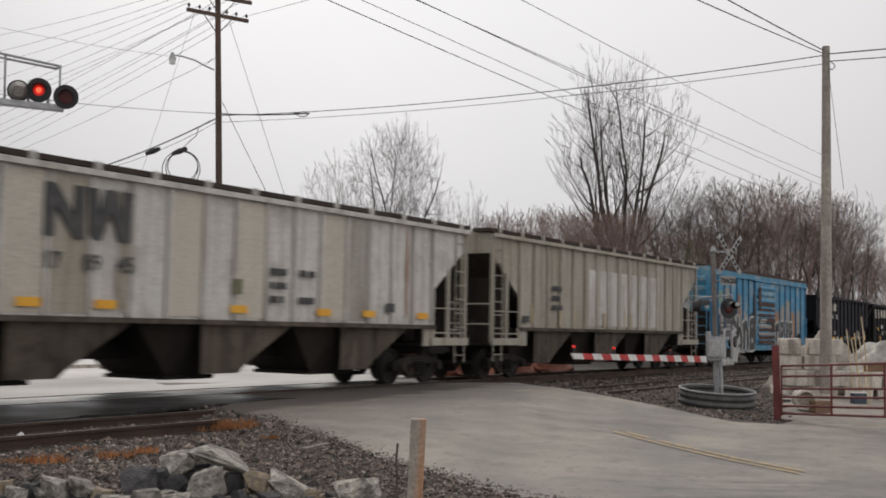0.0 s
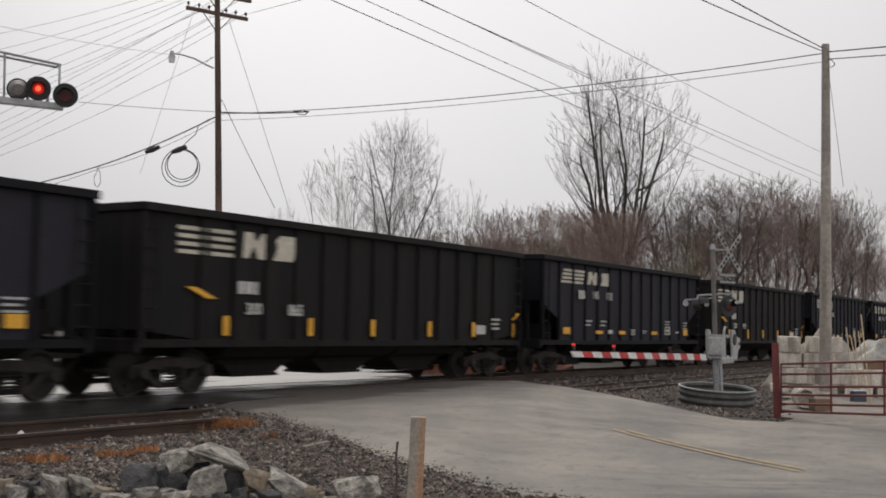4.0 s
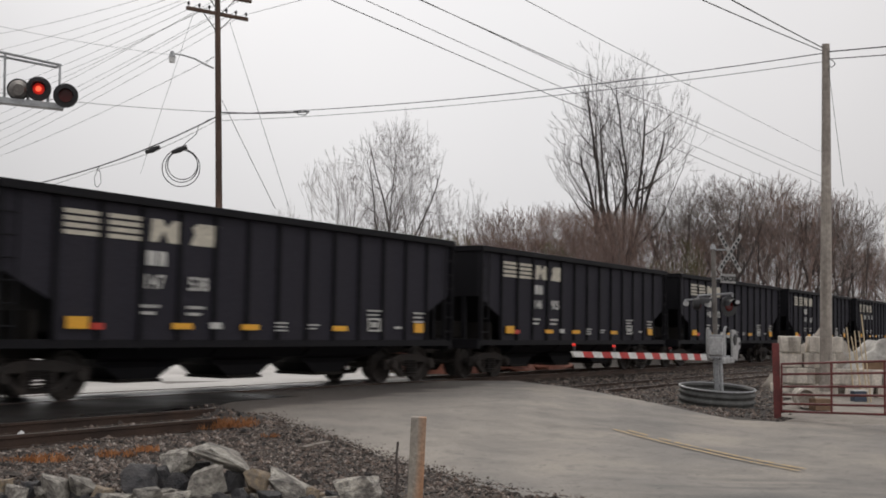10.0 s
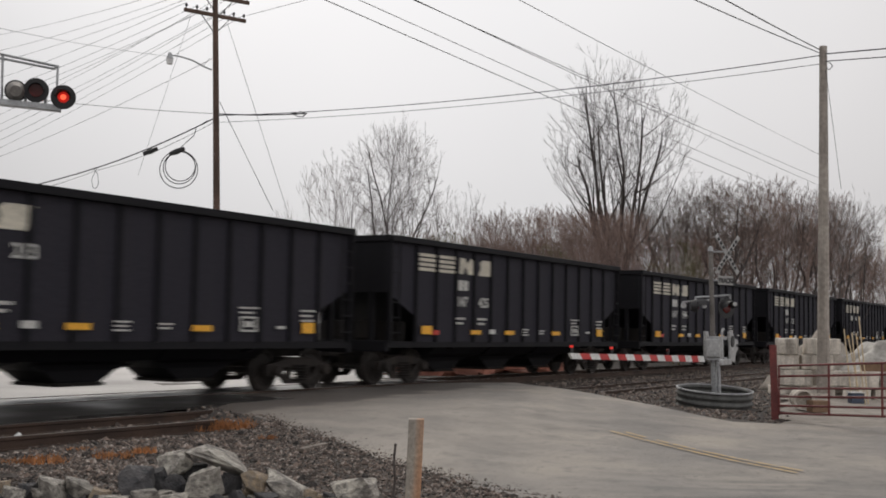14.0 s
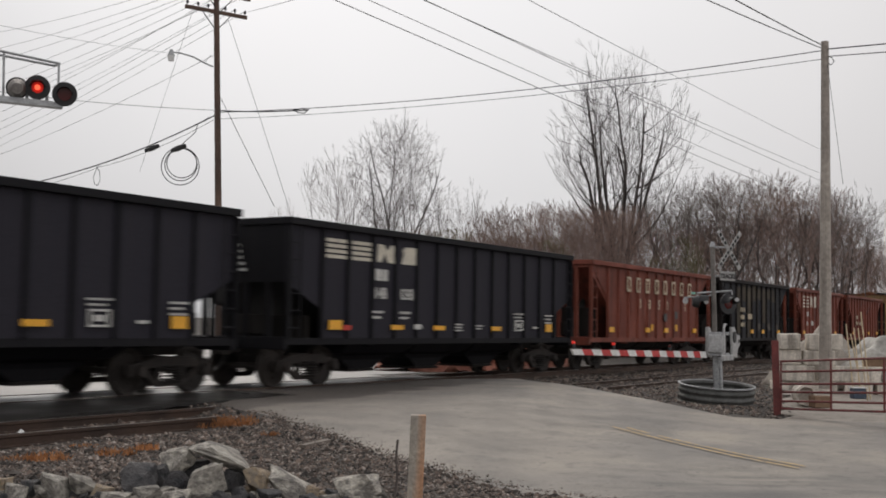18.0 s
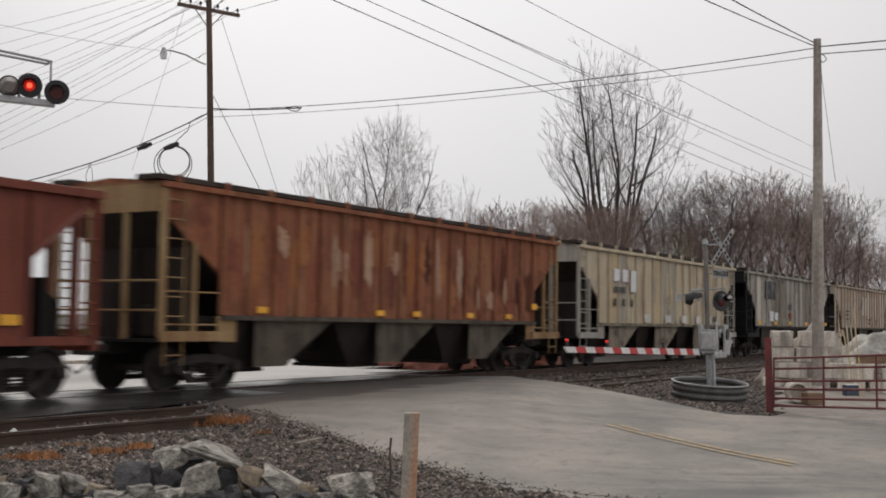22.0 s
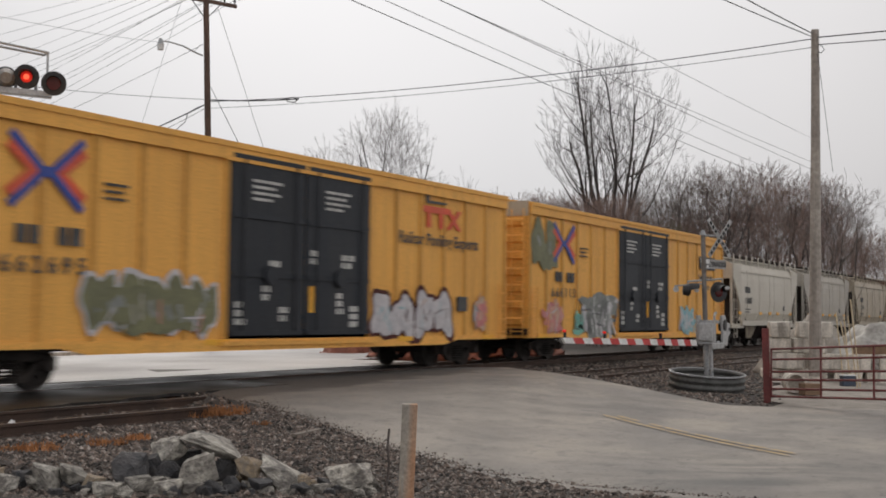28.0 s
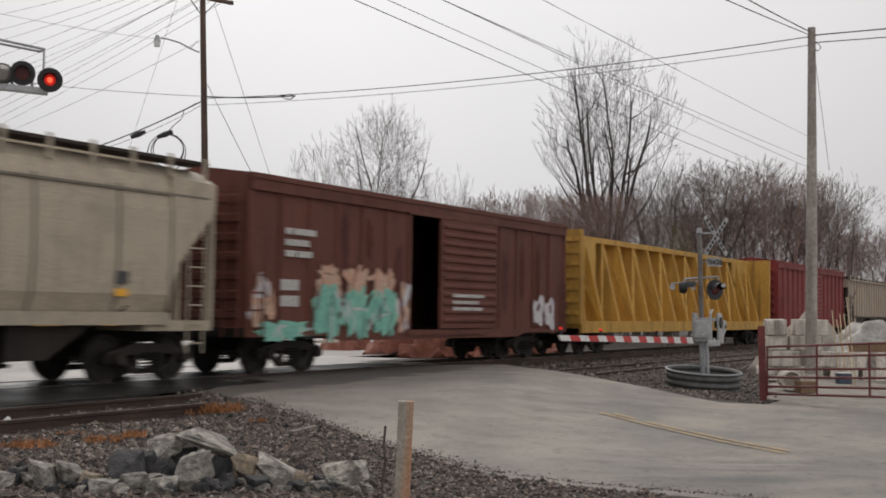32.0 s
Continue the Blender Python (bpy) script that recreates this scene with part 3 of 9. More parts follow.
P = {
    "walkway": paint("rusty_brown_grating", (0.06, 0.045, 0.038), (0.035, 0.028, 0.025), (0.11, 0.085, 0.07), 0.5, 0.8),
    "black": paint("black_car_paint", (0.0085, 0.0083, 0.0105), (0.0115, 0.011, 0.0135), (0.02, 0.0175, 0.0175), 0.25, 0.6, gloss=0.15),
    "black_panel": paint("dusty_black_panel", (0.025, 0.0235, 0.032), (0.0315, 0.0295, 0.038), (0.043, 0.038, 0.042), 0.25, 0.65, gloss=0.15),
    "faded": paint("faded_black_car_paint", (0.0095, 0.009, 0.0095), (0.016, 0.0145, 0.0145), (0.034, 0.026, 0.0215), 0.5, 0.6, gloss=0.15),
    "worn": paint("worn_black_car_paint", (0.0085, 0.0082, 0.0095), (0.016, 0.0115, 0.011), (0.035, 0.024, 0.02), 0.4, 0.65),
    "dusty": paint("dusty_black_side_sheet", (0.03, 0.031, 0.037), (0.018, 0.019, 0.024), (0.085, 0.07, 0.056), 0.45, 0.7),
    "dust_tan": paint("tan_dust_on_black_paint", (0.115, 0.094, 0.068), (0.075, 0.062, 0.047), (0.05, 0.043, 0.038), 0.5, 0.8, (0.045, 0.04, 0.038), 0.5),
    "rust_brown": paint("brown_rusted_sheet", (0.105, 0.066, 0.055), (0.07, 0.046, 0.041), (0.19, 0.13, 0.105), 0.5, 0.8),
    "faded_green": paint("faded_green_overspray", (0.3, 0.36, 0.2), (0.2, 0.34, 0.3), (0.2, 0.3, 0.34), 0.5, 0.7),
    "bleached": paint("bleached_beige_paint", (0.43, 0.40, 0.34), (0.33, 0.335, 0.31), (0.2, 0.15, 0.11), 0.4, 0.7, (0.25, 0.33, 0.36), 0.3),
    "oxide": paint("red_oxide_car_paint", (0.25, 0.072, 0.046), (0.17, 0.048, 0.034), (0.05, 0.026, 0.02), 0.65, 0.6),
    "maroon": paint("maroon_car_paint", (0.115, 0.032, 0.026), (0.075, 0.024, 0.02), (0.03, 0.018, 0.015), 0.5, 0.6),
    "grey": paint("pale_grey_car_paint", (0.72, 0.70, 0.66), (0.60, 0.575, 0.535), (0.24, 0.19, 0.155), 0.55, 0.55, (0.42, 0.38, 0.33), 0.4),
    "grey_dirty": paint("sooty_grey_car_paint", (0.46, 0.43, 0.38), (0.32, 0.29, 0.25), (0.12, 0.095, 0.075), 0.55, 0.6, (0.15, 0.13, 0.11), 0.6),
    "tan": paint("stained_grey_car_paint", (0.47, 0.44, 0.375), (0.37, 0.34, 0.28), (0.17, 0.125, 0.085), 0.6, 0.6),
    "cream": paint("cream_car_paint", (0.62, 0.525, 0.375), (0.50, 0.425, 0.31), (0.27, 0.17, 0.095), 0.6, 0.6, (0.36, 0.32, 0.265), 0.45),
    "rust": paint("rusted_car_paint", (0.29, 0.10, 0.052), (0.19, 0.07, 0.043), (0.37, 0.22, 0.11), 0.65, 0.8, (0.11, 0.034, 0.022), 0.6),
    "rust_tan": paint("yellowed_rusty_paint", (0.40, 0.285, 0.15), (0.26, 0.15, 0.07), (0.15, 0.06, 0.03), 0.75, 0.7),
    "rust_faint": paint("faint_rust_bloom", (0.40, 0.225, 0.14), (0.46, 0.32, 0.23), (0.22, 0.11, 0.07), 0.4, 0.8),
    "rust_light": paint("orange_rust", (0.36, 0.15, 0.055), (0.28, 0.095, 0.04), (0.42, 0.24, 0.1), 0.5, 0.8),
    "rust_deep": paint("dark_rust", (0.11, 0.032, 0.02), (0.075, 0.025, 0.018), (0.2, 0.07, 0.03), 0.4, 0.8),
    "cream_stain": paint("ochre_stain", (0.58, 0.45, 0.275), (0.5, 0.41, 0.28), (0.3, 0.18, 0.09), 0.4, 0.7),
    "pink": paint("faded_pinkish_car_paint", (0.53, 0.455, 0.37), (0.46, 0.345, 0.255), (0.24, 0.15, 0.105), 0.5, 0.6, (0.44, 0.435, 0.40), 0.7),
    "silver": paint("light_grey_car_paint", (0.60, 0.555, 0.475), (0.55, 0.505, 0.43), (0.42, 0.375, 0.31), 0.25, 0.45),
    "dull": paint("dull_grey_car_paint", (0.475, 0.44, 0.385), (0.40, 0.365, 0.315), (0.29, 0.25, 0.20), 0.3, 0.5, (0.42, 0.36, 0.27), 0.4),
    "ivory": paint("ivory_car_paint", (0.50, 0.43, 0.33), (0.43, 0.365, 0.28), (0.24, 0.19, 0.14), 0.35, 0.5, (0.30, 0.26, 0.21), 0.35),
    "seam": paint("grimy_weld_seam", (0.26, 0.23, 0.19), (0.18, 0.16, 0.13), (0.1, 0.085, 0.07), 0.4),
    "ochre": paint("dirty_ochre_car_paint", (0.62, 0.36, 0.075), (0.48, 0.27, 0.06), (0.16, 0.10, 0.045), 0.6, 0.6),
    # dirty yellow, darkened further to paint in the posts' shadow edges
    "yellow_post": paint("dirty_yellow_posts", (0.70, 0.36, 0.08), (0.60, 0.31, 0.075), (0.26, 0.14, 0.05), 0.4, 0.5),
    "blue": paint("weathered_blue_car_paint", (0.045, 0.255, 0.45), (0.10, 0.33, 0.49), (0.09, 0.08, 0.075), 0.4, 0.5, (0.33, 0.40, 0.41), 0.75, blotch=0.5),
    # streaked blue of the posts, darkened to hold their shadow lines
    "blue_post": paint("grimy_blue_posts", (0.022, 0.135, 0.29), (0.03, 0.11, 0.20), (0.05, 0.04, 0.036), 0.5, 0.6),
    "yellow": paint("yellow_car_paint", (0.88, 0.455, 0.105), (0.80, 0.405, 0.098), (0.36, 0.2, 0.07), 0.3, 0.5, blotch=0.4),
    "brown": paint("brown_boxcar_paint", (0.175, 0.062, 0.043), (0.125, 0.046, 0.034), (0.06, 0.032, 0.026), 0.5, 0.6),
    "red": paint("red_boxcar_paint", (0.27, 0.05, 0.045), (0.2, 0.04, 0.036), (0.09, 0.04, 0.035), 0.4, 0.6),
    "door": paint("dark_door_paint", (0.026, 0.03, 0.037), (0.035, 0.038, 0.044), (0.07, 0.066, 0.062), 0.3, 0.5),
    "post_grey": paint("dirty_grey_posts", (0.46, 0.43, 0.385), (0.34, 0.31, 0.275), (0.1, 0.08, 0.065), 0.6, 0.6),
    "post_orange": paint("rust_tinged_posts", (0.48, 0.36, 0.27), (0.40, 0.27, 0.19), (0.2, 0.1, 0.06), 0.5, 0.7),
    "post_dirt": paint("grimy_post_weld", (0.19, 0.165, 0.14), (0.12, 0.105, 0.09), (0.07, 0.058, 0.048), 0.5, 0.7),
    # dark brown that carries the shade of end recesses and bays
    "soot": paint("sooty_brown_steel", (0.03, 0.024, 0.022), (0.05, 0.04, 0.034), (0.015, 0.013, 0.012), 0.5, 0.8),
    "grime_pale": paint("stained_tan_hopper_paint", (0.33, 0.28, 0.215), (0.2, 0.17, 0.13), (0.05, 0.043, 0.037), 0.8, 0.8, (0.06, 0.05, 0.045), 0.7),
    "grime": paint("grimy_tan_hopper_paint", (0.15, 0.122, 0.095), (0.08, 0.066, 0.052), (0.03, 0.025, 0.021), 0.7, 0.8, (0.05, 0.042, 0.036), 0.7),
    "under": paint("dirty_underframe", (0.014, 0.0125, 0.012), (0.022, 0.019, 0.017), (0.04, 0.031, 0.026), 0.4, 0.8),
    "truck": paint("rusty_truck_steel", (0.042, 0.036, 0.033), (0.024, 0.021, 0.02), (0.085, 0.066, 0.054), 0.45, 0.8),
    "wheel": surface("wheel_steel", (0.026, 0.022, 0.02), (0.042, 0.033, 0.028), 0.7, 0.2, grain=20, bump=0.1),
    "tread": surface("bright_wheel_tread", (0.4, 0.38, 0.36), None, 0.3, 0.9, grain=20, bump=0.02),
    "letter": surface("faded_white_lettering", (0.62, 0.61, 0.58), (0.5, 0.49, 0.46), 0.6, grain=20, bump=0.05, blotch=4),
    "logo": surface("off_white_emblem", (0.66, 0.61, 0.50), (0.52, 0.48, 0.40), 0.6, grain=20, bump=0.05, blotch=3),
    "ink": surface("dark_lettering", (0.045, 0.045, 0.047), (0.09, 0.088, 0.085), 0.6, grain=20, bump=0.05, blotch=4),
    "tape": surface("yellow_reflector", (0.88, 0.46, 0.035), (0.80, 0.38, 0.03), 0.45, grain=30, bump=0.03),
    "tape_red": surface("red_reflector", (0.6, 0.05, 0.03), None, 0.45, grain=30, bump=0.03),
    "sign_blue": surface("blue_emblem", (0.03, 0.06, 0.32), (0.05, 0.08, 0.28), 0.5, grain=20, bump=0.03),
    "sign_red": surface("red_emblem", (0.72, 0.09, 0.03), (0.6, 0.1, 0.05), 0.5, grain=20, bump=0.03),
    "spray_mint": surface("mint_spray", (0.24, 0.55, 0.42), (0.16, 0.42, 0.34), 0.5, grain=12, bump=0.03, blotch=3),
    "spray_pale": surface("pale_spray", (0.62, 0.58, 0.58), (0.45, 0.44, 0.46), 0.5, grain=12, bump=0.03, blotch=3),
    "spray_grey": surface("grey_green_spray", (0.27, 0.28, 0.25), (0.17, 0.18, 0.17), 0.5, grain=12, bump=0.03, blotch=4),
    "spray_deep": surface("deep_mint_spray", (0.11, 0.3, 0.26), (0.17, 0.4, 0.33), 0.5, grain=12, bump=0.03, blotch=3),
    "spray_peach": surface("peach_spray", (0.56, 0.3, 0.2), (0.5, 0.36, 0.27), 0.5, grain=12, bump=0.03, blotch=3),
    "black_spray": surface("black_spray", (0.018, 0.018, 0.02), (0.03, 0.029, 0.031), 0.5, grain=12, bump=0.03, blotch=3),
    "spray_dark": surface("dark_spray", (0.05, 0.05, 0.06), (0.1, 0.09, 0.1), 0.5, grain=12, bump=0.03, blotch=3),
    "spray_rose": surface("rose_spray", (0.6, 0.22, 0.2), (0.5, 0.17, 0.17), 0.5, grain=12, bump=0.03, blotch=3),
    "spray_moss": surface("moss_spray", (0.2, 0.2, 0.1), (0.14, 0.14, 0.08), 0.5, grain=12, bump=0.03, blotch=3),
    "spray_teal": surface("teal_spray", (0.16, 0.4, 0.46), (0.36, 0.5, 0.5), 0.5, grain=12, bump=0.03, blotch=3),
}

P["white"] = M["white"]
WHEELS = []       # wheelset, the car it runs under


def rim_ring(r, y, n=24):
    return [(r * math.cos(2 * math.pi * i / n), y, r * math.sin(2 * math.pi * i / n)) for i in range(n)]


def wheel_mesh():
    bm = bm_new()
    for s in (-1, 1):
        y = s * 0.75
        prof = [(0.08, -0.03), (0.11, -0.03), (0.14, 0.0), (0.36, 0.02), (0.41, -0.035), (0.455, -0.04), (0.46, 0.04), (0.485, 0.055),
                (0.485, 0.08), (0.41, 0.08), (0.36, 0.05), (0.14, 0.04), (0.08, 0.07)]
        add_loft(bm, [rim_ring(r, y - s * d) for r, d in prof])
        for k in range(5):
            a = 2 * math.pi * k / 5
            add_rod(bm, (0.25 * math.cos(a), y + s * 0.0, 0.25 * math.sin(a)), (0.25 * math.cos(a), y + s * 0.03, 0.25 * math.sin(a)), 0.03, n=6)
    add_rod(bm, (0, -1.05, 0), (0, 1.05, 0), 0.075, n=10)
    return finish(bm, "wheelset", P["wheel"], smooth=False)


def truck_meshes():
    bm = bm_new()
    add_prism(bm, [(-1.12, 0.60), (-1.12, 0.50), (-0.6, 0.53), (0.6, 0.53), (1.12, 0.50), (1.12, 0.60), (0.75, 0.66), (0.45, 0.74), (-0.45, 0.74), (-0.75, 0.66)], -0.07, 0.07)
    add_prism(bm, [(-0.80, 0.50), (-0.70, 0.38), (-0.42, 0.16), (0.42, 0.16), (0.70, 0.38), (0.80, 0.50), (0.66, 0.50), (0.58, 0.42), (0.38, 0.27), (-0.38, 0.27), (-0.58, 0.42), (-0.66, 0.50)], -0.065, 0.065)
    for s in (-1, 1):
        add_prism(bm, [(s * 0.27, 0.25), (s * 0.37, 0.25), (s * 0.37, 0.56), (s * 0.27, 0.56)], -0.06, 0.06)
        add_prism(bm, [(s * 1.12, 0.52), (s * 1.12, 0.36), (s * 1.0, 0.34), (s * 1.0, 0.52)], -0.065, 0.065)
        add_prism(bm, [(s * 0.74, 0.52), (s * 0.74, 0.36), (s * 0.64, 0.40), (s * 0.64, 0.52)], -0.065, 0.065)
    side = finish(bm, "side_frame", P["truck"], bevel=0.012)
    bm = bm_new()
    for x in (-0.17, 0.0, 0.17):
        for k in range(6):
            add_rod(bm, (x, 0, 0.22 + 0.065 * k), (x, 0, 0.255 + 0.065 * k), 0.072, n=10)
    spring = finish(bm, "spring_set", P["under"])
    bm = bm_new()
    add_box(bm, -0.2, 0.2, -1.05, 1.05, 0.45, 0.75)
    bolster = finish(bm, "bolster", P["truck"], bevel=0.02)
    bm = bm_new()
    add_rod(bm, (0, 0, 0), (0, -0.16, 0), 0.13, 0.11, n=12)
    box = finish(bm, "bearing_cap", P["truck"])
    bm = bm_new()
    add_box(bm, -0.34, 0.34, -0.04, 0.04, 0.27, 0.6)
    brake = finish(bm, "brake_beam", P["under"])
    return side, spring, bolster, box, brake


WHEELSET = wheel_mesh()
SIDE, SPRING, BOLSTER, CAP, BRAKE = truck_meshes()


def child(name, mesh, parent, m):
    ob = new(name, mesh)
    ob.parent = parent
    ob.matrix_basis = m
    return ob


def running_gear(car, centres, half_len):
    """Two trucks, the couplers and the centre sill under a car."""
    for c in centres:
        child("bolster", BOLSTER, car, pose(c, 0, 0))
        for s in (-1, 1):
            f = child("side_frame", SIDE, car, pose(c, s * 1.02, 0))
            child("spring_set", SPRING, f, pose(0, s * 0.09, 0))
            for d in (-0.87, 0.87):
                child("bearing_cap", CAP, f, pose(d, s * 0.06, 0.47, 0, 0, 0 if s < 0 else 180))
        for d in (-0.87, 0.87):
            WHEELS.append((child("wheelset", WHEELSET, car, pose(c + d, 0, 0.46)), car, d))
    bm = bm_new()
    add_box(bm, -half_len, half_len, -0.17, 0.17, 0.74, 1.05)
    part("centre_sill", bm, P["under"], car)
    for s in (-1, 1):
        bm = bm_new()
        add_box(bm, s * half_len - 0.02, s * (half_len + 0.5), -0.09, 0.09, 0.78, 0.94)
        add_prism(bm, [(s * (half_len + 0.42), 0.72), (s * (half_len + 0.80), 0.74), (s * (half_len + 0.80), 1.0), (s * (half_len + 0.42), 1.0)], -0.14, 0.16)
        part("coupler", bm, P["truck"], car, bevel=0.02)
        bm = bm_new()
        add_pipe(bm, [(s * half_len, 0.35, 0.72), (s * (half_len + 0.25), 0.37, 0.45), (s * (half_len + 0.5), 0.3, 0.36), (s * (half_len + 0.74), 0.22, 0.5)], 0.022)
        part("air_hose", bm, M["black"], car)


def ribs(car, xs, z0, z1, mat, depth=0.075, width=0.09, name="side_post", y=HALF):
    bm = bm_new()
    w = width / 2
    add_loft(bm, [[(-w, 0, z0), (-w * 0.7, -depth, z0 + 0.02), (w * 0.7, -depth, z0 + 0.02), (w, 0, z0)],
                  [(-w, 0, z1), (-w * 0.7, -depth, z1 - 0.02), (w * 0.7, -depth, z1 - 0.02), (w, 0, z1)]])
    me = finish(bm, name, mat)
    for x in xs:
        child(name, me, car, pose(x, -y + depth - 0.002, 0))
        child(name, me, car, pose(x, y - depth + 0.002, 0, 0, 0, 180))


def seams(car, xs, z0, z1, mat, depth=0.06, width=0.15, y=HALF, name="post_seam"):
    """Grimy weld flats on which the posts stand."""
    bm = bm_new()
    add_box(bm, -width / 2, width / 2, -0.004, 0.004, z0, z1)
    me = finish(bm, name, mat)
    for x in xs:
        child(name, me, car, pose(x, -y + depth + 0.004, 0))


def panel_tints(car, xs, z0, z1, mats, seed, chance=0.5, y=-HALF + 0.066):
    """Whole panels between the posts repainted or dirtier than the rest."""
    rnd = random.Random(seed)
    for a, b in zip(xs, xs[1:]):
        if rnd.random() < chance:
            plate(car, (a + b) / 2, (z1 + z0) / 2, (b - a) * 0.86, z1 - z0, P[rnd.choice(mats)], "tinted_panel", y=y)


def ladder(car, x, z0, z1, mat, y=-HALF, width=0.4, along=True, name="ladder"):
    bm = bm_new()
    for d in (0, width):
        a = (x + d, y, z0) if along else (x, y + d, z0)
        b = (x + d, y, z1) if along else (x, y + d, z1)
        add_rod(bm, a, b, 0.02, n=5)
    k = int((z1 - z0) / 0.38)
    for i in range(k):
        z = z0 + 0.2 + 0.38 * i
        add_rod(bm, (x, y, z), (x + width, y, z) if along else (x, y + width, z), 0.016, n=5)
    return part(name, bm, mat, car)


def plate(car, x, z, w, h, mat, name="reflector", y=-HALF, label="", lean=0.0):
    """A thin patch on the near side, centred at x, z."""
    bm = bm_new()
    add_prism(bm, [(x - w / 2 - lean, z - h / 2), (x + w / 2 - lean, z - h / 2), (x + w / 2 + lean, z + h / 2), (x - w / 2 + lean, z + h / 2)], y - 0.012, y + 0.01)
    return part(name, bm, mat, car, label)


def stain(car, x, z, w, h, mat, name="rust_patch", y=-HALF, label=""):
    """A ragged patch of faded paint or rust on the near side."""
    rnd = random.Random(int(abs(x) * 77 + z * 31))
    bm, pts, k = bm_new(), [], 30
    for j in range(k):
        a = 2 * math.pi * j / k
        r = rnd.uniform(0.55, 1.15) / max(abs(math.cos(a)), abs(math.sin(a))) ** 0.5
        pts.append((x + r * math.cos(a) * w / 2, z + r * math.sin(a) * h / 2))
    bm.faces.new([bm.verts.new((px, y - 0.012, pz)) for px, pz in pts])
    return part(name, bm, mat, car, label)


def ragged(car, x, z, w, h, mat, name="faded_patch", y=-HALF, rough=0.12, label=""):
    """A patch that fills its panel from side to side, with uneven upper and lower edges."""
    rnd = random.Random(int(abs(x) * 91 + z * 37))
    bm, k = bm_new(), 6
    low = [(x - w / 2 + w * i / k, z - h / 2 + rnd.uniform(-rough, rough) * 0.6) for i in range(k + 1)]
    top = [(x + w / 2 - w * i / k, z + h / 2 + rnd.uniform(-rough, rough)) for i in range(k + 1)]
    bm.faces.new([bm.verts.new((px, y - 0.012, pz)) for px, pz in low + top])
    return part(name, bm, mat, car, label)


STROKES = {  # sprayed letter forms in a unit square
    "hook": [[(0.88, 0.82), (0.5, 1.0), (0.14, 0.74), (0.1, 0.3), (0.4, 0.03), (0.8, 0.12), (0.86, 0.44), (0.5, 0.42)]],
    "stem": [[(0.2, 1.02), (0.16, 0.5), (0.22, 0.0)], [(0.2, 0.48), (0.55, 0.66), (0.8, 0.4), (0.74, 0.0)]],
    "arch": [[(0.1, 0.82), (0.2, 0.45), (0.16, 0.0)], [(0.18, 0.55), (0.5, 0.9), (0.78, 0.6), (0.84, 0.02)]],
    "loops": [[(0.25, 0.02), (0.2, 0.55), (0.3, 0.95), (0.68, 0.98), (0.8, 0.74), (0.42, 0.54), (0.86, 0.36), (0.78, 0.06), (0.25, 0.02)]],
    "flag": [[(0.22, 0.0), (0.2, 0.9), (0.66, 0.94), (0.8, 0.66), (0.55, 0.46), (0.25, 0.46)]],
    "bar": [[(0.45, 0.0), (0.5, 0.66)], [(0.5, 0.9), (0.53, 0.96)]],
    "leg": [[(0.2, 0.0), (0.22, 0.9), (0.7, 0.88), (0.76, 0.58), (0.28, 0.46), (0.85, 0.0)]],
}


def outlined(car, x, z, w, h, forms, layers, y=-HALF):
    """Thick sprayed letters. layers: each a paint and its stroke width, from the outline inwards."""
    n = len(forms)
    for i, form in enumerate(forms):
        body = None
        for layer, (mat, wide) in enumerate(layers):
            bm = bm_new()
            r = wide * h * 0.5
            for line in STROKES[form]:
                pts = [Vector((x - w / 2 + w / n * (i + 0.03 + 0.94 * a), z - h / 2 + h * (0.1 + 0.8 * b))) for a, b in line]
                for j, p in enumerate(pts):
                    d = y - 0.006 - 0.005 * layer - 0.0003 * i - 0.00004 * j
                    bm.faces.new([bm.verts.new((p.x + r * math.cos(q * 0.6283), d, p.y + r * math.sin(q * 0.6283))) for q in range(10)])
                    if j:
                        a, side = pts[j - 1], (p - pts[j - 1]).orthogonal().normalized() * r
                        bm.faces.new([bm.verts.new((v.x, d - 0.00002, v.y)) for v in (a + side, a - side, p - side, p + side)])
            ob = part("letter_fill" if layer else "graffiti_letter", bm, mat, body or car)
            body = body or ob


def side_text(car, body, x, z, size, mat=None, y=-HALF - 0.006, name="lettering"):
    return text_on(body, size, mat or P["letter"], car, pose(x, y, z, 90), name)


def bars(car, x, z, w, rows, mat=None, pitch=0.13, h=0.06, y=-HALF, name="small_lettering"):
    """Small lettering that cannot be read: plain bars."""
    bm = bm_new()
    rnd = random.Random(int(abs(x) * 100 + z * 10))
    for i in range(rows):
        end = x - w / 2 + w * (1.0, 0.8, 0.92, 0.7)[i % 4]
        a, zz = x - w / 2, z - i * pitch
        while a < end - h * 0.4:
            b = min(a + h * rnd.uniform(0.6, 0.85), end)
            add_box(bm, a, b, y - 0.008, y + 0.01, zz - h / 2, zz + h / 2)
            a = b + h * (0.22 if rnd.random() < 0.8 else 0.6)
    return tagged(part(name, bm, mat or P["letter"], car), "small lettering too fine to read", kind="stuff")


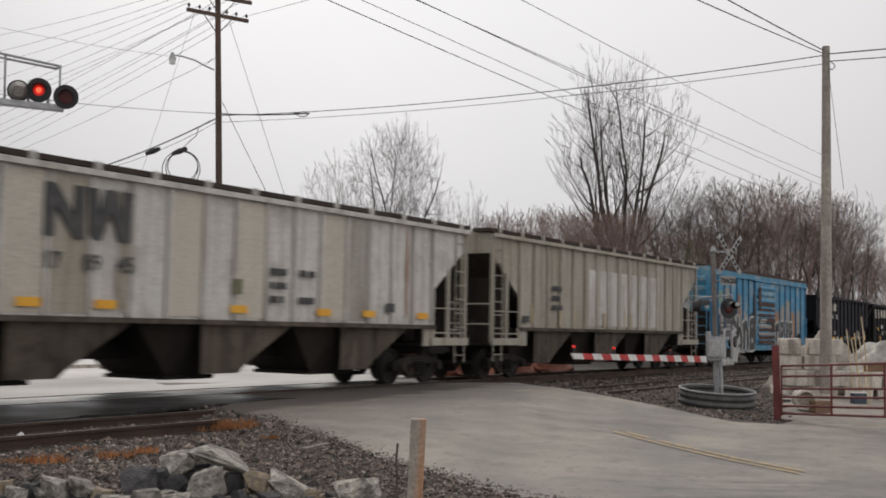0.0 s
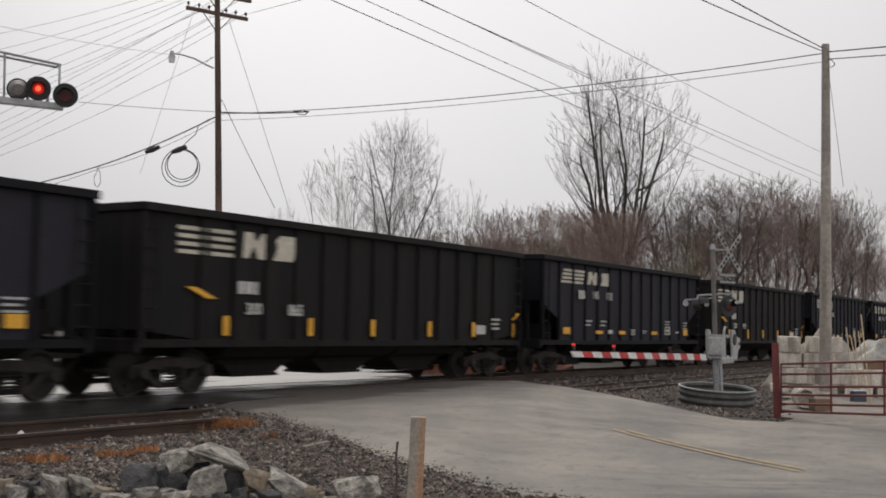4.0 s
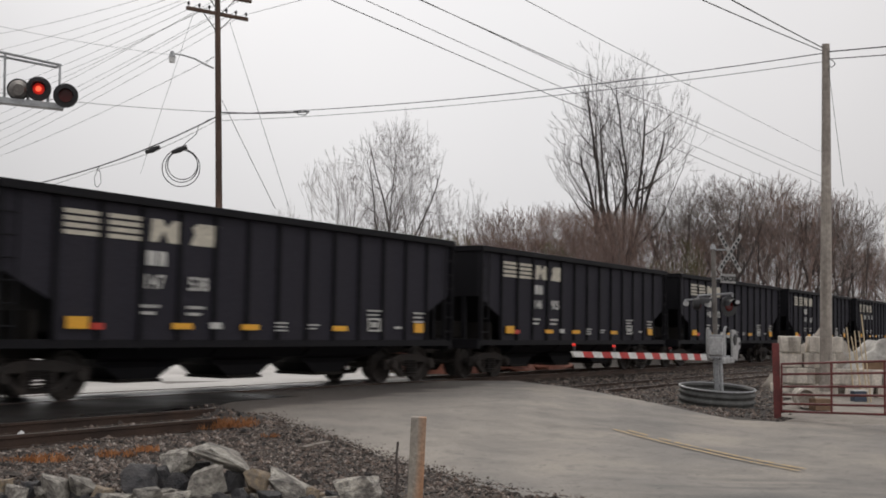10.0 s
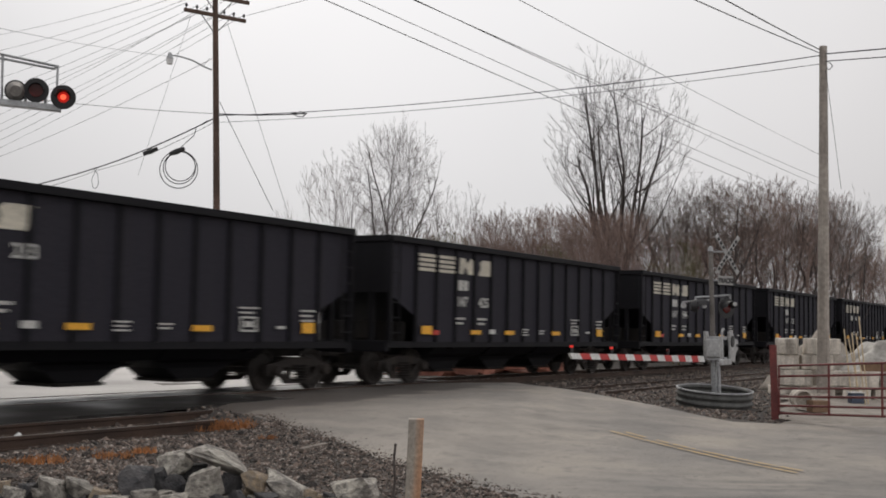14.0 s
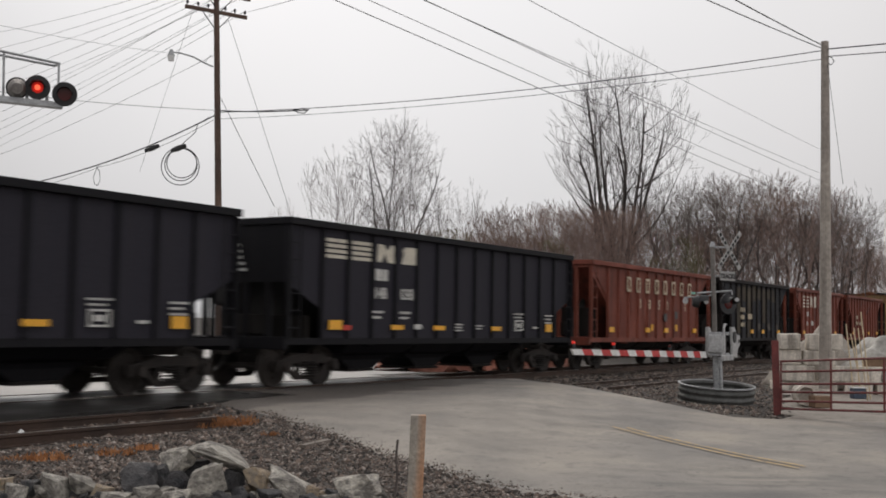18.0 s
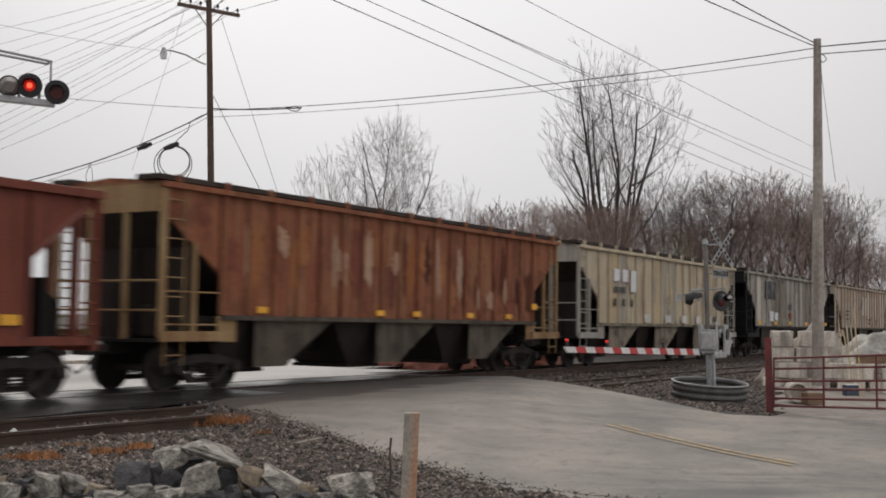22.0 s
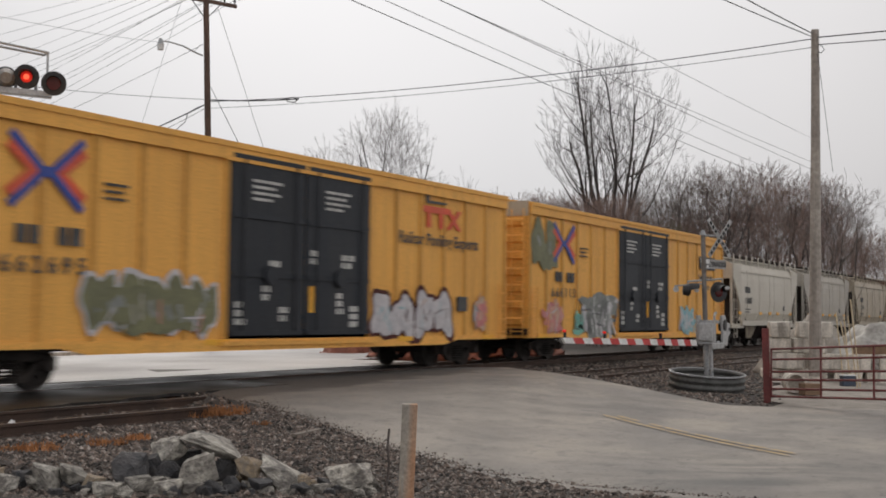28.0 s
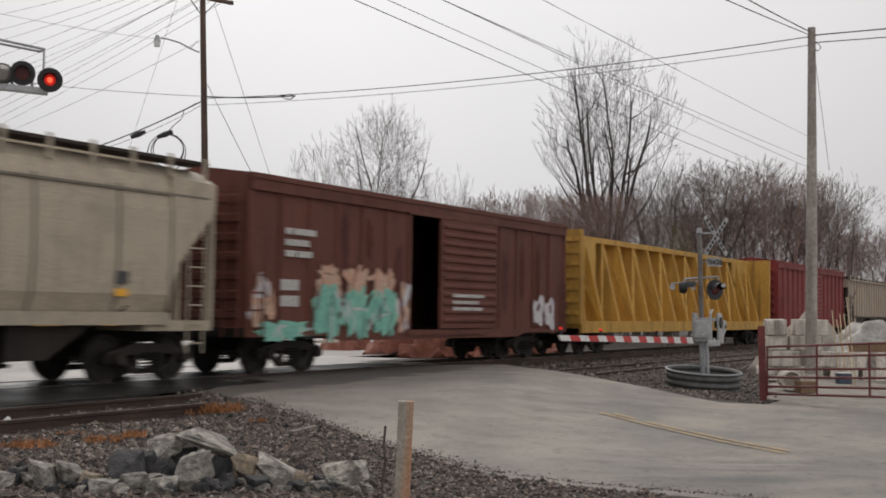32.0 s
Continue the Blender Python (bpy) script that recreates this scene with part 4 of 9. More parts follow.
def spray(car, x, z, w, h, seed, fill, edge, y=-HALF, name="graffiti_letter", core=None, pitch=0.62):
    """Bubbly sprayed letters side by side, each an edge with a fill on it and a core in the fill."""
    rnd = random.Random(seed)
    n = max(2, int(w / pitch))
    for i in range(n):
        cx, cz = x - w / 2 + (i + 0.5) * w / n, z + rnd.uniform(-0.06, 0.06) * h
        ph = [rnd.uniform(0, 6.28) for _ in range(3)]
        dx, dz = rnd.uniform(-0.1, 0.1) * w / n, rnd.uniform(-0.1, 0.18) * h
        body = None
        for suffix, mat, grow, off in (("", edge, 1.0, 0.006), ("fill", fill, 0.83, 0.010), ("core", core or edge, 0.2, 0.014)):
            bm, pts, k = bm_new(), [], 26
            for j in range(k):
                a = 2 * math.pi * j / k
                if suffix == "core":
                    r, ox, oz = grow * (1 + 0.5 * math.sin(2 * a + ph[2])), dx, dz
                else:
                    r, ox, oz = grow * (1 + 0.16 * math.sin(3 * a + ph[0]) + 0.12 * math.sin(5 * a + ph[1]) + 0.1 * math.sin(2 * a + ph[2])), 0, 0
                sq = 1 / max(abs(math.cos(a)), abs(math.sin(a))) ** 0.6
                pts.append((cx + ox + r * sq * math.cos(a) * w / n * 0.56, cz + oz + r * sq * math.sin(a) * h * 0.42))
            bm.faces.new([bm.verts.new((px, y - off - 0.0004 * i, pz)) for px, pz in pts])
            ob = part("letter_" + suffix if suffix else name, bm, mat, body or car)
            body = body or ob


def wildstyle(car, x, z, w, h, seed, ground, mats, n=34, y=-HALF, steep=0.75):
    """A dense sprayed piece: a ragged ground with overlapping angular strokes on it, the last colours as thin lines."""
    rnd = random.Random(seed)
    base = stain(car, x, z, w, h, ground, "graffiti_piece", y=y)
    for i in range(n):
        thin = i > n * 0.62
        mat = mats[rnd.randrange(2, len(mats))] if thin else mats[rnd.randrange(0, 2)]
        a = math.pi / 2 + rnd.gauss(0, 0.35) if rnd.random() < steep else rnd.gauss(0, 0.5)
        l, b = h * rnd.uniform(0.3, 0.62), (rnd.uniform(0.03, 0.055) if thin else rnd.uniform(0.1, 0.2)) * min(h, 1.4)
        cx, cz = x + rnd.uniform(-0.46, 0.46) * w, z + rnd.uniform(-0.3, 0.3) * h
        dx, dz = math.cos(a) * l / 2, math.sin(a) * l / 2
        nx, nz = -math.sin(a) * b / 2, math.cos(a) * b / 2
        k = rnd.uniform(-0.35, 0.35)
        o = [(cx - dx + nx, cz - dz + nz), (cx - dx - nx, cz - dz - nz), (cx + nx * k * 2 - nx, cz + nz * k * 2 - nz), (cx + dx - nx * 1.3, cz + dz - nz * 1.3), (cx + dx + nx * 0.6, cz + dz + nz * 0.6), (cx + nx * k * 2 + nx, cz + nz * k * 2 + nz)]
        bm = bm_new()
        bm.faces.new([bm.verts.new((px, y - 0.0135 - 0.0003 * i, min(max(pz, z - h * 0.5), z + h * 0.52))) for px, pz in o])
        part("spray_stroke", bm, mat, base)


def stripes_emblem(car, x, z, pitch=1.12, slant=False, h=0.44):
    """The off-white bars over two panels, and two block shapes on the next two."""
    y0, y1 = -HALF - 0.0, -HALF + 0.078
    for p in (0, 1):
        for i in range(4):
            bm = bm_new()
            zz = z + h * (0.5 - 0.2 - 0.285 * i) + 0.055
            a, b = x + p * pitch, x + p * pitch + pitch * 0.84
            if slant:
                a += 0.06 * (3 - i) if p == 0 else 0
                b -= 0.0 if p == 0 else 0.07 * i
            add_prism(bm, [(a, zz - 0.04), (b - (0.05 if slant and p else 0), zz - 0.04), (b, zz + 0.04), (a + (0.04 if slant and not p else 0), zz + 0.04)], y0 + 0.05, y1)
            part("emblem_bar", bm, P["logo"], car, "off-white bar of the striped emblem")
    x2 = x + 2 * pitch
    bm = bm_new()
    k = 0.12 if slant else 0.06
    add_prism(bm, [(x2 + 0.02, z - h / 2), (x2 + 0.2, z - h / 2), (x2 + 0.36, z + 0.02), (x2 + 0.5, z - h / 2), (x2 + 0.78, z - h / 2), (x2 + 0.78 + k, z + h / 2), (x2 + 0.58 + k, z + h / 2),
                   (x2 + 0.42, z + 0.06), (x2 + 0.26 + k, z + h / 2), (x2 + k, z + h / 2)], y0 + 0.05, y1)
    part("emblem_block", bm, P["logo"], car, "off-white block shape of the emblem")
    bm = bm_new()
    x3 = x + 3 * pitch
    add_prism(bm, [(x3 + 0.08, z - h / 2), (x3 + 0.7, z - h / 2), (x3 + 0.82, z - h * 0.2), (x3 + 0.78, z + h * 0.1), (x3 + 0.9, z + h / 2), (x3 + 0.3, z + h / 2), (x3 + 0.14, z + h * 0.3), (x3 + 0.2, z)], y0 + 0.05, y1)
    part("emblem_block", bm, P["logo"], car, "off-white block shape of the emblem")


def weather(car, L, z0, z1, mats, count, seed, y=-HALF + 0.065, clear=(99, 99)):
    """Ragged upright streaks of rust, dirt or bare paint over the side sheet."""
    rnd = random.Random(seed)
    for i in range(count):
        w, h = rnd.uniform(0.12, 0.5), rnd.uniform(0.25, 0.85) * (z1 - z0)
        z = rnd.choice((z1 - h / 2 - rnd.uniform(0, 0.3), z0 + h / 2 + rnd.uniform(0, 0.4), rnd.uniform(z0 + h / 2, z1 - h / 2)))
        x, mat = 2.0 + (L - 4.0) * (i + rnd.random()) / count, P[rnd.choice(mats)]
        if not clear[0] < x < clear[1]:
            stain(car, -L / 2 + x, z, w, h, mat, "weather_streak", y=y - 0.0004 * i)


def zigzag_emblem(car, x0, x1, z0, z1):
    """Two dark block shapes: upright bars joined by slanting ones."""
    y0, y1 = -HALF - 0.004, -HALF + 0.065
    w = x1 - x0
    s, c, d = w * 0.105, w * 0.15, (z1 - z0) * 0.42
    for a, b, zig in ((x0, x0 + w * 0.43, 1), (x0 + w * 0.47, x1, 2)):
        bm = bm_new()
        if zig == 1:
            o = [(a, z0), (a + s, z0), (a + s, z1 - d), (b - s, z0), (b, z0), (b, z1), (b - s, z1), (b - s, z0 + d), (a + s, z1), (a, z1)]
        else:
            m = (a + b) / 2
            o = [(a + 0.3 * c, z0), (a + c, z0), (m, z1 - d), (b - c, z0), (b - 0.3 * c, z0), (b, z1), (b - s, z1), (b - 0.9 * c, z0 + d), (m + 0.4 * c, z1), (m - 0.4 * c, z1), (a + 0.9 * c, z0 + d), (a + s, z1), (a, z1)]
        add_prism(bm, o, y0, y1)
        part("emblem_block", bm, P["ink"], car, "dark block shape of the emblem")


def open_hopper(name, label, L, H, mat, posts, cut, bays, sill=1.09, end_plate=True, panel=None):
    """An open-topped hopper car. cut: the outline of the open corner, from the end inwards, as (x from the end, z)."""
    car = thing(name, label, "hopper car", "cars of the freight train")
    h = L / 2
    near = [(-h + x, z) for x, z in cut]
    far = [(-x, z) for x, z in near][::-1]
    for s in (-1, 1):
        bm = bm_new()
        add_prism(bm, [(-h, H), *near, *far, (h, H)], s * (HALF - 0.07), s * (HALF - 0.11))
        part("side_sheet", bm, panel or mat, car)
        bm = bm_new()
        add_box(bm, -h - 0.04, h + 0.04, s * HALF - 0.07, s * HALF + 0.07, H - 0.16, H + 0.0)
        part("top_chord", bm, mat, car, bevel=0.015)
        bm = bm_new()
        add_box(bm, -h, h, s * (HALF - 0.08) - 0.03, s * (HALF - 0.08) + 0.03, sill - 0.13, sill + 0.03)
        part("side_sill", bm, mat, car, bevel=0.01)
    x_in = cut[-1][0]
    step = (L - 2 * x_in) / posts
    ribs(car, [-h + x_in + step * i for i in range(posts + 1)], sill, H - 0.16, mat)
    for s in (-1, 1):
        zt = cut[0][1]
        bm = bm_new()
        add_loft(bm, [[(s * h, -1.45, zt), (s * h, 1.45, zt), (s * (h - 0.05), 1.45, zt), (s * (h - 0.05), -1.45, zt)],
                      [(s * h, -1.45, H), (s * h, 1.45, H), (s * (h - 0.05), 1.45, H), (s * (h - 0.05), -1.45, H)]])
        part("end_sheet", bm, mat, car)
        bm = bm_new()
        add_loft(bm, [[(s * (h - 0.02), -1.42, zt), (s * (h - 0.02), 1.42, zt), (s * (h - 0.09), 1.42, zt), (s * (h - 0.09), -1.42, zt)],
                      [(s * (h - 3.4), -1.42, 0.9), (s * (h - 3.4), 1.42, 0.9), (s * (h - 3.47), 1.42, 0.9), (s * (h - 3.47), -1.42, 0.9)]])
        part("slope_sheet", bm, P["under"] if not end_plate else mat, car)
        bm = bm_new()
        add_box(bm, s * h - 0.07, s * h + 0.07, -1.5, 1.5, H - 0.16, H)
        part("end_chord", bm, mat, car, bevel=0.015)
        bm = bm_new()
        add_box(bm, s * h - 0.08, s * h + 0.08, -1.5, 1.5, 0.86, 1.14)
        part("end_sill", bm, mat, car, bevel=0.02)
        for yy in (-0.95, -0.3, 0.3, 0.95):
            bm = bm_new()
            add_box(bm, s * (h - 0.06) - 0.05, s * (h - 0.06) + 0.05, yy - 0.06, yy + 0.06, 1.1, zt)
            part("end_stanchion", bm, mat, car)
        bm = bm_new()
        add_box(bm, s * (h - 1.0) - 0.04, s * (h - 1.0) + 0.04, -1.3, 1.3, 1.0, 1.62 if zt < 3 else 2.15)
        part("bolster_web", bm, P["under"], car)
        if zt > 3:
            for yy in (-0.62, 0.62):
                bm = bm_new()
                add_prism(bm, [(s * (h - 0.1), 1.1), (s * (h - 0.1), 1.75), (s * (h - 1.5), 2.6), (s * (h - 1.5), 1.1)], yy - 0.02, yy + 0.02)
                part("end_gusset", bm, P["under"], car)
        for q in (-1, 1):
            bm = bm_new()
            add_box(bm, s * (h - 0.05) - 0.05, s * (h - 0.05) + 0.05, q * 1.5 - 0.05, q * 1.5 + 0.05, sill, H - 0.1)
            part("corner_post", bm, mat, car)
        ladder(car, s * h - (0.42 if s > 0 else 0.02), sill + 0.05, H - 0.2, mat, -HALF - 0.03)
        bm = bm_new()
        add_box(bm, s * (h - 0.35) - 0.3, s * (h - 0.35) + 0.3, -0.5, 0.5, sill + 0.1, sill + 0.55)
        part("brake_rigging", bm, P["under"], car, bevel=0.03)
    bm = bm_new()
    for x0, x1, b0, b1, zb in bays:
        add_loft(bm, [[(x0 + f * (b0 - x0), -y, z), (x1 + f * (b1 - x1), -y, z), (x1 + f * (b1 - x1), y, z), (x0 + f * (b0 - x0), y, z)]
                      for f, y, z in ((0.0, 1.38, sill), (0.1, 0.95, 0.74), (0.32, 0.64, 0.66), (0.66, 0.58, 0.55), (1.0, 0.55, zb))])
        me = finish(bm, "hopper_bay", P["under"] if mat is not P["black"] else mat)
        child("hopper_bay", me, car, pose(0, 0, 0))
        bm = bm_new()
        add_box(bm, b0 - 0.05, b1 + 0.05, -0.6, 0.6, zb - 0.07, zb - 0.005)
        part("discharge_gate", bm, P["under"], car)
        bm = bm_new()
    bm.free()
    running_gear(car, (-h + 1.35, h - 1.35), h - 0.2)
    return car


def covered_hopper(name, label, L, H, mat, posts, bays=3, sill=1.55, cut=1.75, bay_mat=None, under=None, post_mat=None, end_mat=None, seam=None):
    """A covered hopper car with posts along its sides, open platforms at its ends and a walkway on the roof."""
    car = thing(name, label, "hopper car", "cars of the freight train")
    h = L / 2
    # under: dark colour that paints in the shade of the end recesses
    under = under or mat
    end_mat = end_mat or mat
    o = [(-h, H), (-h, H - 0.5), (-h + cut, H - 1.75), (-h + cut, sill), (h - cut, sill), (h - cut, H - 1.75), (h, H - 0.5), (h, H)]
    for s in (-1, 1):
        bm = bm_new()
        add_prism(bm, o, s * (HALF - 0.07), s * (HALF - 0.11))
        part("side_sheet", bm, mat, car)
        bm = bm_new()
        add_box(bm, -h, h, s * HALF - 0.06, s * HALF + 0.03, H - 0.08, H + 0.03)
        part("roof_rail", bm, mat, car)
        bm = bm_new()
        add_box(bm, -h + cut - 0.05, h - cut + 0.05, s * HALF - 0.06, s * HALF + 0.03, sill - 0.1, sill)
        # the darker bay colour paints in the shadow line under the side
        part("side_sill", bm, bay_mat or mat, car)
        for e in (-1, 1):
            bm = bm_new()
            x0, x1 = sorted((e * h, e * (h - cut - 0.15)))
            add_box(bm, x0, x1, s * HALF - 0.05, s * HALF + 0.04, 1.02, 1.22)
            x0, x1 = sorted((e * (h - cut - 0.45), e * (h - cut + 0.15)))
            add_prism(bm, [(x0, sill - 0.02), (x1, sill - 0.02), (x1 - (0.1 if e > 0 else 0.0), 1.0), (x0 + (0.0 if e > 0 else 0.1), 1.0)], s * (HALF - 0.06), s * (HALF - 0.02))
            part("platform_sill", bm, end_mat, car)
    step = (L - 2 * cut) / posts
    xs = [-h + cut + step * i for i in range(posts + 1)]
    ribs(car, xs, sill, H - 0.06, post_mat or mat, 0.068, 0.085)
    seams(car, xs, sill + 0.01, H - 0.08, seam or P["post_dirt"], 0.066)
    for e in (-1, 1):
        bm = bm_new()
        x0 = e * h
        add_loft(bm, [[(x0, -1.42, H - 0.55), (x0, 1.42, H - 0.55), (x0 - e * 0.05, 1.42, H - 0.55), (x0 - e * 0.05, -1.42, H - 0.55)],
                      [(x0, -1.42, H + 0.05), (x0, 1.42, H + 0.05), (x0 - e * 0.05, 1.42, H + 0.05), (x0 - e * 0.05, -1.42, H + 0.05)]])
        part("end_sheet", bm, end_mat, car)
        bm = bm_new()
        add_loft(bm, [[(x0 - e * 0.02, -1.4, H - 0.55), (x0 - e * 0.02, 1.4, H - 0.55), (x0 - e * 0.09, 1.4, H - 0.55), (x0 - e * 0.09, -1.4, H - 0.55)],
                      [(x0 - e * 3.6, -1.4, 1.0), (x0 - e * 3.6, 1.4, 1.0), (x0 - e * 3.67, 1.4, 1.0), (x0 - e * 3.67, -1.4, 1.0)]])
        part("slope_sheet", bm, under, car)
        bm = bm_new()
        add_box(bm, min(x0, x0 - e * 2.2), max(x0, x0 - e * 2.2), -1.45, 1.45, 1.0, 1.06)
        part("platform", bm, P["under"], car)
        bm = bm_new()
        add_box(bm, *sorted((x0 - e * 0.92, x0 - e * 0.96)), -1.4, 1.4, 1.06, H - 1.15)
        # dark sheet added to paint in the recess shade
        part("end_bulkhead", bm, under, car, "end bulkhead coloured dark for the shade of the recess")
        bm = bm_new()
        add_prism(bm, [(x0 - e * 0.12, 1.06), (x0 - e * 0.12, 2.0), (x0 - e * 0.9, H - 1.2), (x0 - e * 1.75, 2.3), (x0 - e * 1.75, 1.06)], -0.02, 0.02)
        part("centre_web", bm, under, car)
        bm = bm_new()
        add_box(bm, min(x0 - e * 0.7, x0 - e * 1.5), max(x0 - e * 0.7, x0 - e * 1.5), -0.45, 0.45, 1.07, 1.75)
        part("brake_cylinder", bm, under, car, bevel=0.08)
        for q in (-1, 1):
            for d in (0.05, 0.95):
                bm = bm_new()
                top = H - 0.1 if d < 0.5 else H - 1.1
                add_box(bm, x0 - e * d - 0.05, x0 - e * d + 0.05, q * 1.48 - 0.04, q * 1.48 + 0.04, 1.1, top)
                part("end_post", bm, end_mat, car)
        for y in (-0.5, 0.5):
            bm = bm_new()
            add_box(bm, x0 - e * 0.04 - 0.04, x0 - e * 0.04 + 0.04, y - 0.05, y + 0.05, 1.05, H - 0.5)
            part("end_stanchion", bm, end_mat, car)
        ladder(car, x0 - (0.62 if e > 0 else -0.12), 0.55, H - 0.1, end_mat, -HALF + 0.02, 0.5)
        for z in (1.35, 2.0):
            bm = bm_new()
            add_rod(bm, (x0 - e * 0.05, -1.48, z), (x0 - e * 1.7, -1.48, z), 0.02, n=5)
            part("grab_rail", bm, end_mat, car)
        # across the end: ladder, handrails and the hand brake over its step
        ladder(car, x0 - e * 0.03, 1.1, H - 0.5, end_mat, 0.85, 0.45, along=False, name="end_ladder")
        ladder(car, x0 - (0.62 if e > 0 else -0.12), 0.9, H - 0.1, end_mat, HALF - 0.05, 0.5)
        for z in (1.62, 2.2):
            bm = bm_new()
            add_rod(bm, (x0 - e * 0.02, -1.45, z), (x0 - e * 0.02, 1.45, z), 0.025, n=5)
            part("end_rail", bm, end_mat, car)
        if e > 0:
            bm = bm_new()
            add_box(bm, x0 - 0.14, x0 - 0.03, -0.95, -0.55, 1.95, 2.5)
            part("brake_housing", bm, end_mat, car, bevel=0.04)
            bm = bm_new()
            rim = [(x0 + 0.05, -0.75 + 0.26 * math.cos(0.5236 * k), 2.25 + 0.26 * math.sin(0.5236 * k)) for k in range(13)]
            add_pipe(bm, rim, 0.022, 5)
            for k in range(0, 12, 3):
                add_rod(bm, (x0 + 0.03, -0.75, 2.25), rim[k], 0.014, n=5)
            part("brake_wheel", bm, P["under"], car, "dark hand brake wheel")
            bm = bm_new()
            add_box(bm, x0 - 0.1, x0 + 0.25, -1.1, -0.3, 1.42, 1.46)
            part("brake_step", bm, end_mat, car)
    bm = bm_new()
    add_loft(bm, [[(-h, -1.47, H), (-h, -0.8, H + 0.1), (-h, 0, H + 0.16), (-h, 0.8, H + 0.1), (-h, 1.47, H)],
                  [(h, -1.47, H), (h, -0.8, H + 0.1), (h, 0, H + 0.16), (h, 0.8, H + 0.1), (h, 1.47, H)]])
    part("roof", bm, mat, car)
    for s in (-1, 1):
        bm = bm_new()
        add_box(bm, -h - 0.15, h + 0.15, s * 1.22 - 0.29, s * 1.22 + 0.29, H + 0.07, H + 0.17)
        part("roof_walkway", bm, P["walkway"], car, "rusty brown grating walkway along the roof edge")
        bm = bm_new()
        add_box(bm, -0.045, 0.045, -0.04, 0.04, 0.02, 0.19)
        me = finish(bm, "walkway_bracket", mat)
        for i in range(13):
            child("walkway_bracket", me, car, pose(-h + 0.4 + (L - 0.8) * i / 12, s * 1.54, H))
    for i in range(5):
        bm = bm_new()
        x = -h + 2.0 + (L - 4.0) * i / 4
        add_rod(bm, (x, 0, H + 0.1), (x, 0, H + 0.3), 0.35, 0.33, n=14)
        part("roof_hatch", bm, mat, car)
    k = L / 18.0
    for ridge in (2.95, 7.64, 12.33):
        r = -h + ridge * k
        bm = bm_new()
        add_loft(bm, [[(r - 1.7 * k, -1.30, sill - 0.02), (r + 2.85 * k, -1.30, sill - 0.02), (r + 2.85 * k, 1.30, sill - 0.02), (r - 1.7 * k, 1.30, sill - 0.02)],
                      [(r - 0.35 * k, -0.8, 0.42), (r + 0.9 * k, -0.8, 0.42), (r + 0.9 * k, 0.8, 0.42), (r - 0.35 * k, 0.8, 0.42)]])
        # bay body coloured dark for the shade beside the tan sheet
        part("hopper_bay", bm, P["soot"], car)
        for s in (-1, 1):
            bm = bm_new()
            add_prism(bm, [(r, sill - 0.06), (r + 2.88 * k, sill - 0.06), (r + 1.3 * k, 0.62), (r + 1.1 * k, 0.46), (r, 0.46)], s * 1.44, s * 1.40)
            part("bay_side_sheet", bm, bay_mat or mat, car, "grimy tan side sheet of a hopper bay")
        bm = bm_new()
        add_box(bm, r - 0.45 * k, r + 1.0 * k, -0.85, 0.85, 0.33, 0.415)
        part("discharge_gate", bm, P["under"], car, bevel=0.02)
    running_gear(car, (-h + 1.75, h - 1.75), h - 0.1)
    return car


